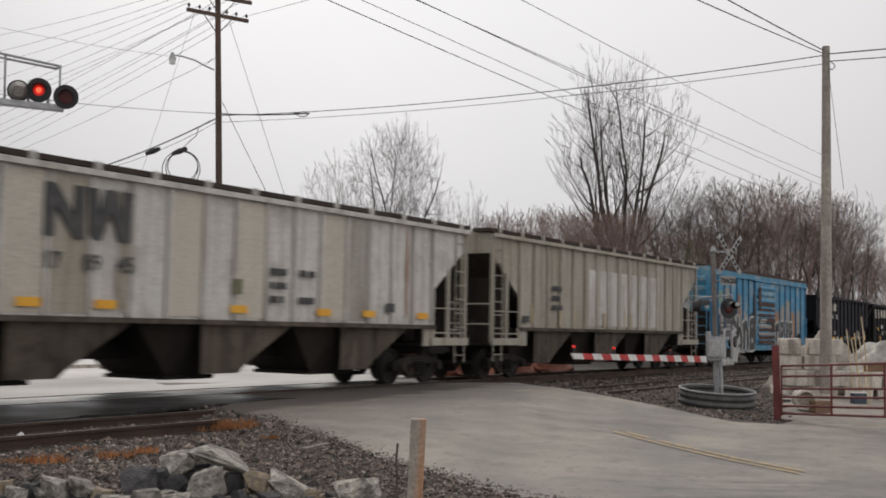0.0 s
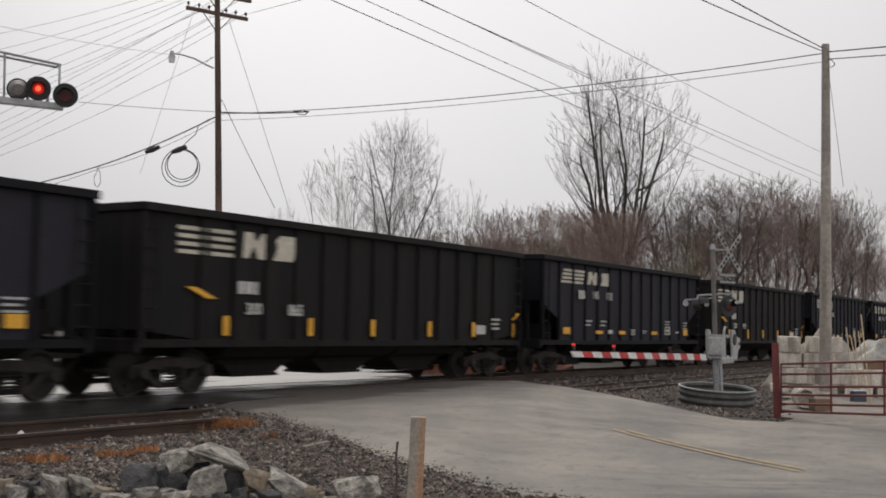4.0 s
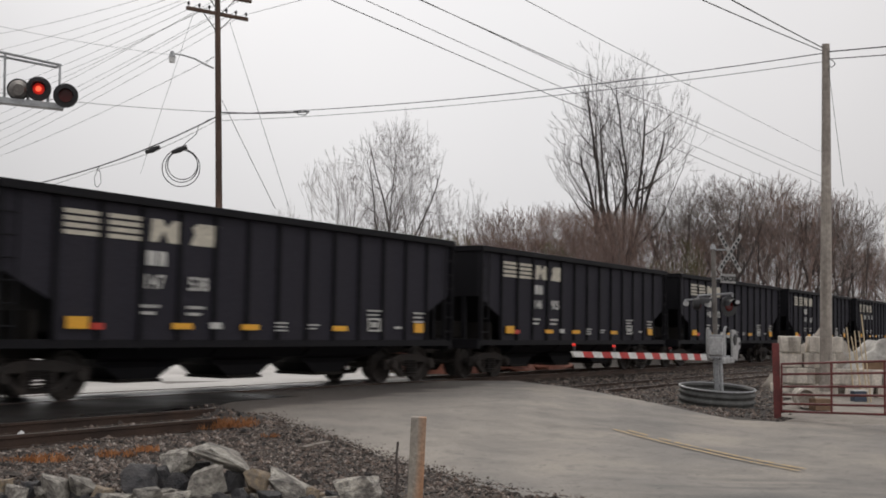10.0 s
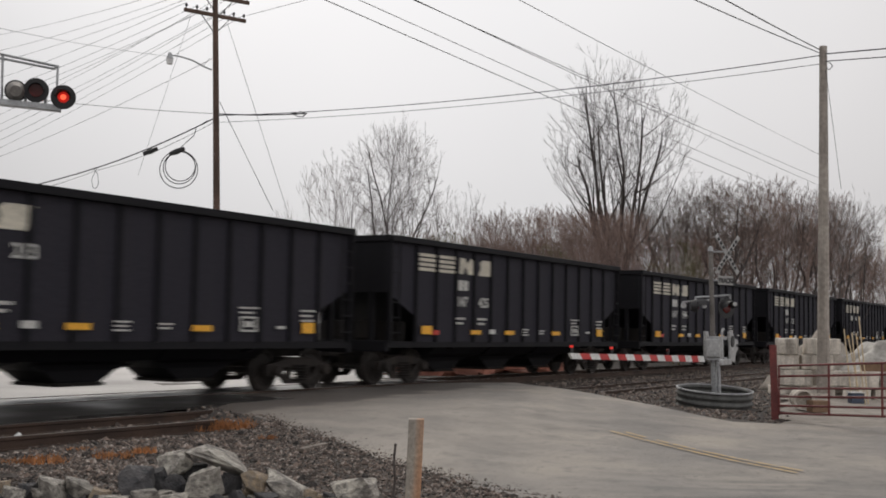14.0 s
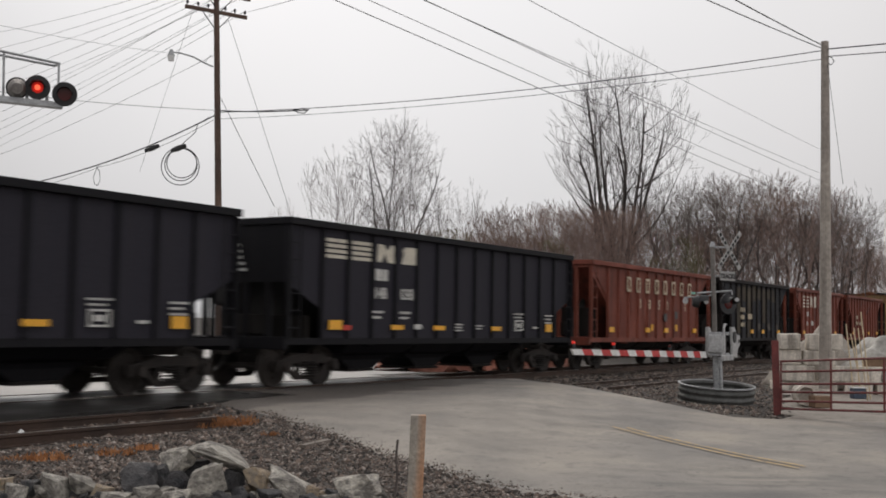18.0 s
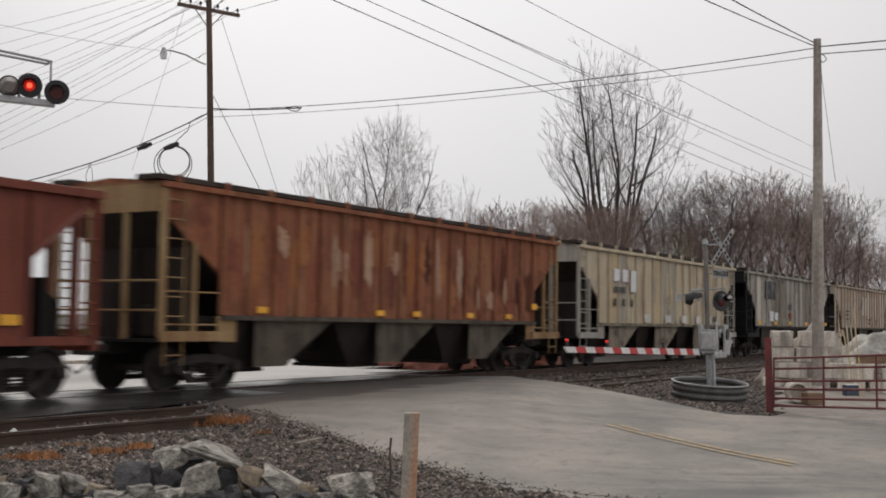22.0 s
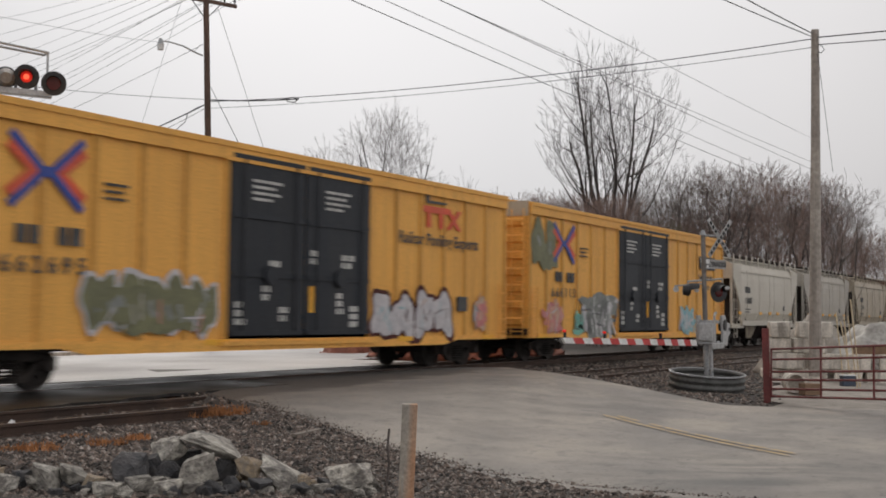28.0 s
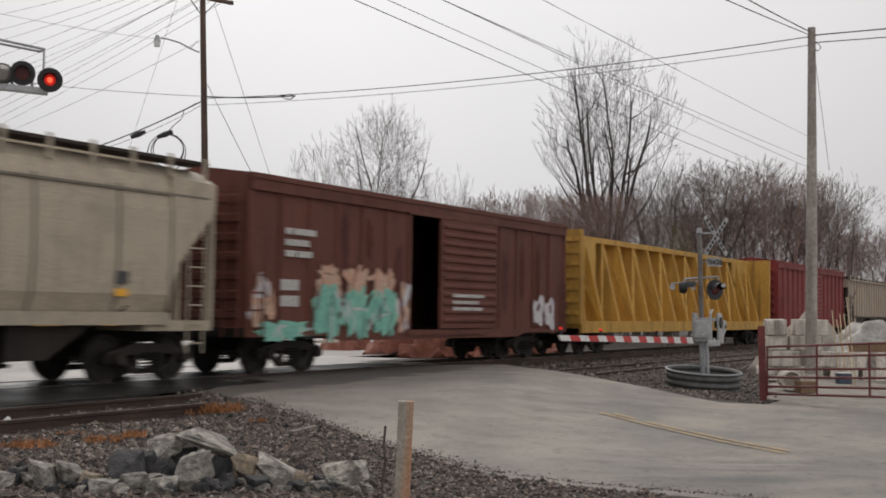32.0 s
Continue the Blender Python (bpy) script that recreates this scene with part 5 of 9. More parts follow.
def round_hopper(name, label, L, H, mat, cut=0.95, bay_mat=None, seam=None):
    """A covered hopper car with smooth bulging sides."""
    car = thing(name, label, "hopper car", "cars of the freight train")
    h = L / 2
    sill = 1.35
    prof = [(1.40, sill), (1.53, sill + 0.35), (1.56, sill + 1.0), (1.55, H - 0.75), (1.50, H - 0.3), (1.42, H - 0.05), (1.05, H + 0.22), (0.5, H + 0.3)]
    # rings along the car: the ends are cut back in a curve below
    bm = bm_new()
    def ring(x, inset):
        return [(x, -y, z) for y, z in prof] + [(x, y, z) for y, z in prof[::-1]]
    add_loft(bm, [ring(-h + cut, 0), ring(h - cut, 0)])
    part("body_shell", bm, mat, car, smooth=False)
    for e in (-1, 1):
        for s in (-1, 1):
            bm = bm_new()
            o = [(e * (h - cut - 0.01), sill + 0.02), (e * (h - cut * 0.97), sill + 0.55), (e * (h - cut * 0.85), sill + 0.9), (e * (h - cut * 0.55), sill + 1.35), (e * (h - cut * 0.2), H - 0.9), (e * (h - 0.03), H - 0.65),
                 (e * (h - 0.02), H - 0.1), (e * (h - cut - 0.01), H - 0.05)]
            add_prism(bm, o, s * 1.5, s * 1.555)
            part("end_wing", bm, mat, car)
        bm = bm_new()
        x0 = e * h
        add_loft(bm, [[(x0, -1.5, H - 0.75), (x0, -1.5, H - 0.08), (x0, -1.0, H + 0.2), (x0, 1.0, H + 0.2), (x0, 1.5, H - 0.08), (x0, 1.5, H - 0.75)],
                      [(x0 - e * (cut + 0.01), -1.5, H - 0.75), (x0 - e * (cut + 0.01), -1.5, H - 0.05), (x0 - e * (cut + 0.01), -1.0, H + 0.24), (x0 - e * (cut + 0.01), 1.0, H + 0.24), (x0 - e * (cut + 0.01), 1.5, H - 0.05), (x0 - e * (cut + 0.01), 1.5, H - 0.75)]])
        part("end_hood", bm, mat, car)
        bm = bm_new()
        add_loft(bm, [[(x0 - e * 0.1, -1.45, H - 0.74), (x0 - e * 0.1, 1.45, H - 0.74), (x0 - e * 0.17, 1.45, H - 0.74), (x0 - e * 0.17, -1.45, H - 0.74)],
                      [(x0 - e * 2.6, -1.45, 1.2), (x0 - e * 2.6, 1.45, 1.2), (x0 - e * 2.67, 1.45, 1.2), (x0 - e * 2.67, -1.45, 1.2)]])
        # slope sheet and bulkhead hold the shade of the open end in their colour
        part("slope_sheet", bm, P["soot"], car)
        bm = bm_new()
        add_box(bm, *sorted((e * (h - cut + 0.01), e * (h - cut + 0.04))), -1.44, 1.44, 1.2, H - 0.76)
        part("end_bulkhead", bm, P["soot"], car, "end bulkhead coloured dark for the shade of the recess")
        for y in (-1.46, -0.55, 0.55, 1.46):
            bm = bm_new()
            add_box(bm, x0 - e * 0.05 - 0.05, x0 - e * 0.05 + 0.05, y - 0.05, y + 0.05, 1.1, H - 0.7)
            part("end_post", bm, mat, car)
        bm = bm_new()
        add_box(bm, min(x0, x0 - e * 1.9), max(x0, x0 - e * 1.9), -1.5, 1.5, 1.0, 1.2)
        part("platform", bm, mat, car)
        ladder(car, x0 - (0.75 if e > 0 else -0.25), 0.55, H - 0.55, mat, -HALF + 0.01, 0.45)
    for s in (-1, 1):
        bm = bm_new()
        add_box(bm, -h + 1.3, h - 1.3, s * HALF - 0.07, s * HALF + 0.05, 1.12, 1.36)
        part("side_sill", bm, mat, car)
        bm = bm_new()
        add_box(bm, -h + 0.2, h - 0.2, s * 1.53 - 0.03, s * 1.53 + 0.03, H - 0.42, H - 0.37)
        part("roof_seam", bm, seam or mat, car)
        for f in (0.2, 0.37, 0.53, 0.60, 0.77, 0.89):
            bm = bm_new()
            add_loft(bm, [[(-h + L * f + d, s * (yy + q), zz) for d, q in ((-0.03, -0.01), (0.03, -0.01), (0.03, 0.012), (-0.03, 0.012))] for yy, zz in prof[:5]])
            part("weld_seam", bm, seam or mat, car)
        bm = bm_new()
        add_box(bm, -h + 0.15, h - 0.15, s * 1.15 - 0.3, s * 1.15 + 0.3, H + 0.30, H + 0.36)
        part("roof_walkway", bm, P["walkway"], car, "dark grating walkway along the roof")
        bm = bm_new()
        add_box(bm, -0.035, 0.035, -0.03, 0.03, -0.04, 0.42)
        me = finish(bm, "walkway_bracket", mat)
        for i in range(12):
            child("walkway_bracket", me, car, pose(-h + 0.3 + (L - 0.6) * i / 11, s * 1.485, H))
    bm = bm_new()
    add_box(bm, -h + 0.6, h - 0.6, -0.42, 0.42, H + 0.27, H + 0.42)
    part("roof_trough", bm, mat, car, bevel=0.04)
    for r in (-h + 2.64, -h + 6.49):
        bm = bm_new()
        add_loft(bm, [[(r - 1.1, -1.25, 1.13), (r + 1.75, -1.25, 1.13), (r + 1.75, 1.25, 1.13), (r - 1.1, 1.25, 1.13)],
                      [(r - 0.2, -0.55, 0.42), (r + 0.65, -0.55, 0.42), (r + 0.65, 0.55, 0.42), (r - 0.2, 0.55, 0.42)]])
        # bay body coloured dark for the shade under the car
        part("hopper_bay", bm, P["soot"], car)
        for s in (-1, 1):
            bm = bm_new()
            add_prism(bm, [(r, 1.12), (r + 1.9, 1.12), (r + 0.85, 0.5), (r, 0.5)], s * 1.38, s * 1.34)
            part("bay_side_sheet", bm, bay_mat or mat, car)
        bm = bm_new()
        add_box(bm, r - 0.3, r + 0.75, -0.6, 0.6, 0.34, 0.415)
        part("discharge_gate", bm, P["under"], car, bevel=0.02)
    running_gear(car, (-h + 1.3, h - 1.3), h - 0.1)
    return car


def boxcar(name, label, L, H, mat, doors, posts, sill=0.95, roof_mat=None, end_ribs=7, post_mat=None, overhang=2.1):
    """A boxcar. doors: (x0, x1) from the leading end; posts: how many side posts before and after them."""
    car = thing(name, label, "boxcar", "cars of the freight train")
    h = L / 2
    d0, d1 = doors[0] - h, doors[1] - h
    for s in (-1, 1):
        for x0, x1 in ((-h, d0), (d1, h)):
            bm = bm_new()
            add_box(bm, x0, x1, s * (HALF - 0.09), s * (HALF - 0.05), sill, H)
            part("side_sheet", bm, mat, car)
        bm = bm_new()
        add_box(bm, -h, h, s * HALF - 0.07, s * HALF + 0.02, H - 0.1, H + 0.02)
        part("roof_rail", bm, roof_mat or mat, car)
        bm = bm_new()
        add_prism(bm, [(-h, sill + 0.02), (-h, sill - 0.1), (-h + 2.9, sill - 0.1), (-h + 3.5, sill - 0.22), (h - 3.5, sill - 0.22), (h - 2.9, sill - 0.1), (h, sill - 0.1), (h, sill + 0.02)],
                  s * (HALF - 0.06), s * (HALF - 0.0))
        part("side_sill", bm, mat, car)
        bm = bm_new()
        add_box(bm, -h, h, s * HALF - 0.04, s * HALF + 0.0, H - 0.35, H - 0.1)
        part("top_band", bm, mat, car)
    n0, n1 = posts
    xs = [-h + 0.06 + (d0 + h - 0.12) * i / n0 for i in range(n0 + 1)] + [d1 + 0.06 + (h - d1 - 0.12) * i / n1 for i in range(n1 + 1)]
    ribs(car, xs, sill, H - 0.34, post_mat or mat, 0.058, 0.15)
    for e in (-1, 1):
        bm = bm_new()
        add_box(bm, e * h - 0.03, e * h + 0.03, -HALF + 0.02, HALF - 0.02, sill - 0.1, H)
        part("end_sheet", bm, mat, car)
        bm = bm_new()
        w = (H - sill - 0.5) / end_ribs
        add_loft(bm, [[(e * h, -1.36, -w * 0.33), (e * (h + 0.10), -1.30, -w * 0.16), (e * (h + 0.10), -1.30, w * 0.16), (e * h, -1.36, w * 0.33)],
                      [(e * h, 1.36, -w * 0.33), (e * (h + 0.10), 1.30, -w * 0.16), (e * (h + 0.10), 1.30, w * 0.16), (e * h, 1.36, w * 0.33)]])
        me = finish(bm, "end_rib", mat)
        for i in range(end_ribs):
            child("end_rib", me, car, pose(0, 0, sill + 0.25 + w * (i + 0.3)))
        ladder(car, e * h - (0.5 if e > 0 else -0.05), sill - 0.1, sill + 1.5, mat, -HALF - 0.05, 0.42)
        ladder(car, e * (h + 0.16), sill - 0.1, H - 0.2, mat, -1.4, 0.42, along=False)
        bm = bm_new()
        add_box(bm, e * h - 0.1, e * h + 0.1, -1.5, 1.5, 0.85, 1.05)
        part("end_sill", bm, P["under"], car)
    bm = bm_new()
    add_loft(bm, [[(-h, -HALF + 0.02, H), (-h, 0, H + 0.2), (-h, HALF - 0.02, H)], [(h, -HALF + 0.02, H), (h, 0, H + 0.2), (h, HALF - 0.02, H)]])
    part("roof", bm, roof_mat or mat, car)
    bm = bm_new()
    add_loft(bm, [[(0, -HALF + 0.02, H + 0.02), (0, 0, H + 0.22), (0, HALF - 0.02, H + 0.02), (0, HALF - 0.02, H - 0.02), (0, 0, H + 0.18), (0, -HALF + 0.02, H - 0.02)],
                  [(0.09, -HALF + 0.02, H + 0.02), (0.09, 0, H + 0.22), (0.09, HALF - 0.02, H + 0.02), (0.09, HALF - 0.02, H - 0.02), (0.09, 0, H + 0.18), (0.09, -HALF + 0.02, H - 0.02)]])
    me = finish(bm, "roof_seam", roof_mat or mat)
    for i in range(int(L / 1.25) + 1):
        child("roof_seam", me, car, pose(-h + min(1.25 * i, L - 0.1), 0, 0))
    bm = bm_new()
    add_box(bm, -h + 0.1, h - 0.1, -1.4, 1.4, sill - 0.15, sill - 0.02)
    part("floor_pan", bm, P["under"], car)
    # the door posts and tracks
    for s in (-1, 1):
        for z in (sill - 0.12, H - 0.38):
            bm = bm_new()
            add_box(bm, d0 - 0.2, d1 + 0.2, s * HALF - 0.05, s * HALF + 0.06, z, z + 0.09)
            part("door_track", bm, mat, car)
    running_gear(car, (-h + overhang, h - overhang), h + 0.05)
    return car


def ribbed_door(car, x0, x1, z0, z1, mat, y=-HALF - 0.03, n=9, label=""):
    bm = bm_new()
    add_box(bm, x0, x1, y, y + 0.06, z0, z1)
    door = part("door", bm, mat, car, label)
    bm = bm_new()
    p = (z1 - z0 - 0.2) / n
    add_loft(bm, [[(x0 + 0.12, y, -p * 0.34), (x0 + 0.16, y - 0.05, -p * 0.12), (x0 + 0.16, y - 0.05, p * 0.12), (x0 + 0.12, y, p * 0.34)],
                  [(x1 - 0.12, y, -p * 0.34), (x1 - 0.16, y - 0.05, -p * 0.12), (x1 - 0.16, y - 0.05, p * 0.12), (x1 - 0.12, y, p * 0.34)]])
    me = finish(bm, "door_rib", mat)
    for i in range(n):
        child("door_rib", me, door, pose(0, 0, z0 + 0.1 + p * (i + 0.5)))
    return door


def plug_door(car, x0, x1, z0, z1, mat, y=-HALF - 0.02):
    bm = bm_new()
    add_box(bm, x0 + 0.03, x1 - 0.03, y, y + 0.06, z0, z1)
    door = part("door", bm, mat, car, "black plug door with panels and lock rods", bevel=0.02)
    hz = (z1 - z0) / 3
    for i in range(4):
        bm = bm_new()
        z = z0 + hz * i
        add_box(bm, x0 + 0.06, x1 - 0.06, y - 0.035, y + 0.01, z - 0.05, z + 0.05)
        part("door_crossbar", bm, mat, door)
    for x in (x0 + 0.4, x1 - 0.4):
        bm = bm_new()
        add_rod(bm, (x, y - 0.06, z0 + 0.05), (x, y - 0.06, z1 - 0.05), 0.025, n=6)
        part("lock_rod", bm, mat, door)
    bm = bm_new()
    add_rod(bm, ((x0 + x1) / 2, y - 0.03, z0 + 1.25), ((x0 + x1) / 2, y - 0.1, z0 + 1.25), 0.2, 0.2, n=16)
    part("lock_wheel", bm, mat, door)
    return door


# NS coal hoppers
def bay_row(h, sill_in, n, notch, zb):
    out, w = [], (2 * (h - sill_in)) / n
    for i in range(n):
        x0 = -h + sill_in + w * i
        out.append((x0, x0 + w, x0 + notch, x0 + w - notch, zb))
    return out


CUT_LOW = [(0.0, 2.35), (1.25, 1.78), (1.25, 1.09)]
CUT_HIGH = [(0.0, 3.5), (0.35, 3.45), (1.5, 2.45), (1.5, 1.09)]


def coal_hopper(style):
    h = 14.562 / 2
    if style == "slant":
        lab = "black steel coal hopper car with slanted off-white emblem"
    else:
        lab = "black steel coal hopper car with spaced off-white emblem"
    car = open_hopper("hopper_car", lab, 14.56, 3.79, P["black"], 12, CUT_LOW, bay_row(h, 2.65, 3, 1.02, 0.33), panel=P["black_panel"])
    stripes_emblem(car, -h + 1.42, 3.2, 1.02, style == "slant")
    plate(car, -h + 1.75, 1.42, 0.5, 0.22, P["tape"])
    plate(car, h - 1.65, 1.42, 0.42, 0.24, P["tape"])
    for x in (4.35, 6.35, 9.5):
        plate(car, -h + x, 1.38, 0.55, 0.12, P["tape"])
    if style != "slant":
        plate(car, -h + 2.2, 1.36, 0.3, 0.12, P["tape_red"])
    plate(car, -h + 5.3, 1.40, 0.33, 0.13, P["letter"], "white_patch")
    bars(car, -h + 3.5, 1.75, 0.5, 2)
    bars(car, -h + 4.7, 1.75, 0.5, 2)
    bars(car, -h + 7.4, 1.48, 0.45, 3, pitch=0.08, h=0.035)
    bars(car, -h + 8.5, 1.45, 0.4, 2, pitch=0.08, h=0.035)
    bars(car, -h + 10.9, 1.82, 0.6, 2, pitch=0.1, h=0.04)
    bm = bm_new()
    for x0, x1, z0, z1 in ((10.65, 11.15, 1.32, 1.36), (10.65, 11.15, 1.60, 1.64), (10.65, 10.69, 1.36, 1.60), (11.11, 11.15, 1.36, 1.60), (10.78, 11.02, 1.42, 1.54)):
        add_box(bm, -h + x0, -h + x1, -HALF - 0.008 + 0.07, -HALF + 0.09, z0, z1)
    part("data_panel", bm, P["letter"], car, m=pose(0, -0.07, 0))
    plate(car, -h + 11.95, 1.42, 0.28, 0.06, P["letter"], "white_patch")
    bars(car, -h + 12.9, 1.8, 0.5, 3, pitch=0.11, h=0.045)
    bm = bm_new()
    for i, w in enumerate((0.3, 0.5, 0.55, 0.6, 0.75, 0.9)):
        add_box(bm, -h - 0.045, -h - 0.02, 0.1 - w / 2, 0.1 + w / 2, 3.3 - 0.14 * i, 3.36 - 0.14 * i)
    part("end_lettering", bm, P["letter"], car)
    return car


CARS = []        # car, where its leading end stands at time zero without the gain, its length


def place(car, s, length):
    CARS.append((car, s, length))
    return car


def number(car, body, x, z, size=0.36, mat=None):
    side_text(car, body, x, z, size, mat)


def build_train():
    h = 7.28
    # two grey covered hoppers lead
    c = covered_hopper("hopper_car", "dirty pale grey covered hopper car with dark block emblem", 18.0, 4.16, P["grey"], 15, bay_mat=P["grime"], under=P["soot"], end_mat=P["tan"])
    zigzag_emblem(c, -9 + 3.58, -9 + 5.6, 2.92, 3.86)
    for x in (3.3, 5.0, 8.6, 11.5, 13.3, 15.7):
        plate(c, -9 + x, 1.78, 0.5, 0.16, P["tape"])
    for i in range(3):
        bars(c, -9 + 9.85, 2.62 - 0.3 * i, 0.55, 1, P["ink"], 0.16, 0.15)
        if i != 1:
            bars(c, -9 + 10.85, 2.62 - 0.3 * i, 0.55, 1, P["ink"], 0.16, 0.15)
    plate(c, -9 + 8.55, 2.25, 0.26, 0.32, P["spray_moss"], "round_patch", label="small dark green diamond patch")
    plate(c, -9 + 14.2, 1.95, 0.35, 0.22, P["ink"], "data_panel")
    for q, x in (("17", 3.75), ("89", 4.65), ("45", 5.45)):
        number(c, q, -9 + x, 2.5, 0.42, P["ink"])
    stain(c, -9 + 15.0, 2.8, 0.12, 2.3, P["rust"], "rust_streak", y=-HALF + 0.065)
    spray(c, -9 + 1.6, 1.95, 1.2, 0.5, 31, P["sign_blue"], P["spray_teal"])
    xs = [-9 + 1.75 + 14.5 / 15 * i for i in range(16)]
    panel_tints(c, xs, 1.6, 4.05, ("silver", "post_grey", "silver"), 46, 0.4)
    panel_tints(c, xs[1:4], 1.6, 4.05, ("post_grey", "tan"), 47, 1.0)
    stain(c, -9 + 5.5, 2.6, 0.5, 2.2, P["tan"], "soot_smudge", y=-HALF + 0.052)
    stain(c, -9 + 5.3, 3.6, 0.6, 0.7, P["seam"], "soot_smudge", y=-HALF + 0.05)
    place(c, 17.17, 18.0)
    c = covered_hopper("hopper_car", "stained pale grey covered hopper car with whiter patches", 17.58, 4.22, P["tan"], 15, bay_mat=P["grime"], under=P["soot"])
    for i in range(7):
        plate(c, -8.79 + 7.2 + 0.94 * i, 2.6, 0.78, 1.9, P["grey"], "repainted_patch", y=-HALF + 0.065)
    bars(c, -8.79 + 4.3, 2.8, 0.8, 3, P["ink"], 0.3, 0.16)
    plate(c, -8.79 + 2.1, 1.8, 0.4, 0.2, P["ink"], "data_panel")
    for x in (4.5, 8.0, 10.4):
        plate(c, -8.79 + x, 1.85, 0.18, 0.5, P["cream"])
    for x in (2.6, 5.7, 9.9, 12.0):
        stain(c, -8.79 + x, 1.95, 0.16, 0.7, P["cream_stain"], "rust_streak", y=-HALF + 0.05)
    place(c, 36.6, 17.58)
    # blue boxcar
    c = boxcar("boxcar", "weathered blue boxcar with rust and black graffiti", 16.02, 4.40, P["blue"], (6.52, 9.78), (7, 6), roof_mat=P["rust_brown"], post_mat=P["blue_post"], overhang=1.7)
    ribbed_door(c, -8.01 + 6.52, -8.01 + 9.78, 1.0, 3.98, P["blue"], label="rust-streaked blue ribbed sliding door")
    ribbed_door(c, -8.01 + 6.52, -8.01 + 9.78, 1.0, 3.98, P["blue"], y=HALF - 0.03)
    bars(c, -8.01 + 7.6, 2.2, 1.1, 3, P["letter"], 0.12, 0.06, y=-HALF - 0.092)
    for x, z, w, hh in ((6.98, 3.2, 0.5, 1.3), (9.2, 1.9, 0.6, 0.7)):
        stain(c, -8.01 + x, z, w, hh, P["rust_brown"], "rust_patch", y=-HALF - 0.08)
    plate(c, -8.01 + 1.43, 1.75, 0.74, 1.15, P["black_spray"], "number_panel", y=-HALF - 0.004)
    plate(c, -8.01 + 2.35, 1.72, 0.74, 0.85, P["spray_dark"], "number_panel", y=-HALF - 0.004)
    side_text(c, "72", -8.01 + 1.43, 1.75, 0.42, P["letter"], y=-HALF - 0.016)
    side_text(c, "152", -8.01 + 2.35, 1.77, 0.4, P["letter"], y=-HALF - 0.016)
    side_text(c, "HS", -8.01 + 1.43, 2.13, 0.42, P["letter"], y=-HALF - 0.016)
    bars(c, -8.01 + 1.43, 1.42, 0.5, 3, P["letter"], 0.12, 0.05, y=-HALF - 0.012)
    for z, hh, mm in ((2.95, 0.2, "rust_brown"), (2.68, 0.1, "rust_brown"), (2.42, 0.12, "rust_brown"), (2.16, 0.24, "rust_brown"), (1.88, 0.14, "post_grey"), (1.7, 0.12, "rust_brown"), (1.52, 0.13, "post_grey"), (1.34, 0.16, "rust_brown"), (1.12, 0.16, "rust_brown")):
        ragged(c, -8.01 + 8.2, z, 2.8, hh, P[mm], "rust_band", y=-HALF - 0.075, rough=0.03, label="brown rust band across the door")
    ragged(c, -8.01 + 6.4, 2.2, 0.28, 2.4, P["rust_brown"], "rust_band", label="brown rusted door post")
    outlined(c, -8.01 + 4.5, 1.5, 3.9, 1.6, ("hook", "stem", "arch", "loops"), ((P["letter"], 0.32), (P["black_spray"], 0.21)))
    outlined(c, -8.01 + 11.6, 1.55, 3.3, 1.4, ("arch", "flag", "bar", "leg"), ((P["letter"], 0.32), (P["black_spray"], 0.21)))
    for x, w in ((1.11, 0.7), (3.64, 0.6), (6.15, 0.5), (14.77, 0.5)):
        plate(c, -8.01 + x, 0.9, w, 0.22, P["tape"])
    for x, z, w, hh, mm in ((1.43, 3.1, 0.6, 0.5, "faded_green"), (1.43, 2.45, 0.74, 0.5, "bleached"), (2.35, 2.7, 0.74, 1.7, "bleached"), (3.26, 2.25, 0.74, 0.8, "bleached"), (4.17, 2.3, 0.74, 0.7, "bleached"), (5.09, 2.2, 0.74, 0.6, "bleached"), (6.0, 2.25, 0.6, 0.4, "rust_brown"),
                            (10.35, 2.4, 0.8, 0.5, "rust_faint"), (11.37, 2.5, 0.84, 0.9, "bleached"), (12.39, 2.65, 0.84, 1.2, "bleached"), (13.41, 2.0, 0.84, 1.3, "rust_faint"), (14.43, 2.1, 0.84, 1.3, "bleached"), (14.43, 1.3, 0.84, 0.5, "rust_brown")):
        ragged(c, -8.01 + x, z, w, hh, P[mm], y=-HALF + 0.055, rough=0.13)
    stain(c, -8.01 + 4.1, 2.75, 0.3, 1.5, P["rust_light"], "rust_patch", y=-HALF + 0.05)
    # shade painted as dark colour over the lower half of the leading end
    shaded = None
    for o in c.children:
        if o.name.startswith("end_rib") and o.matrix_basis.translation.z < 2.5 and o.data.vertices[1].co.x < 0:
            if not shaded:
                shaded = o.data.copy()
                shaded.materials[0] = P["soot"]
            o.data = shaded
    bm = bm_new()
    add_box(bm, -8.01 - 0.036, -8.01 - 0.032, -HALF + 0.05, HALF - 0.05, 1.06, 2.45)
    part("sooty_end_panel", bm, P["soot"], c, "lower end coloured near black for its shade")
    place(c, 55.95, 16.02)
    # the long run of black coal hoppers
    slant, spaced = coal_hopper("slant"), coal_hopper("spaced")
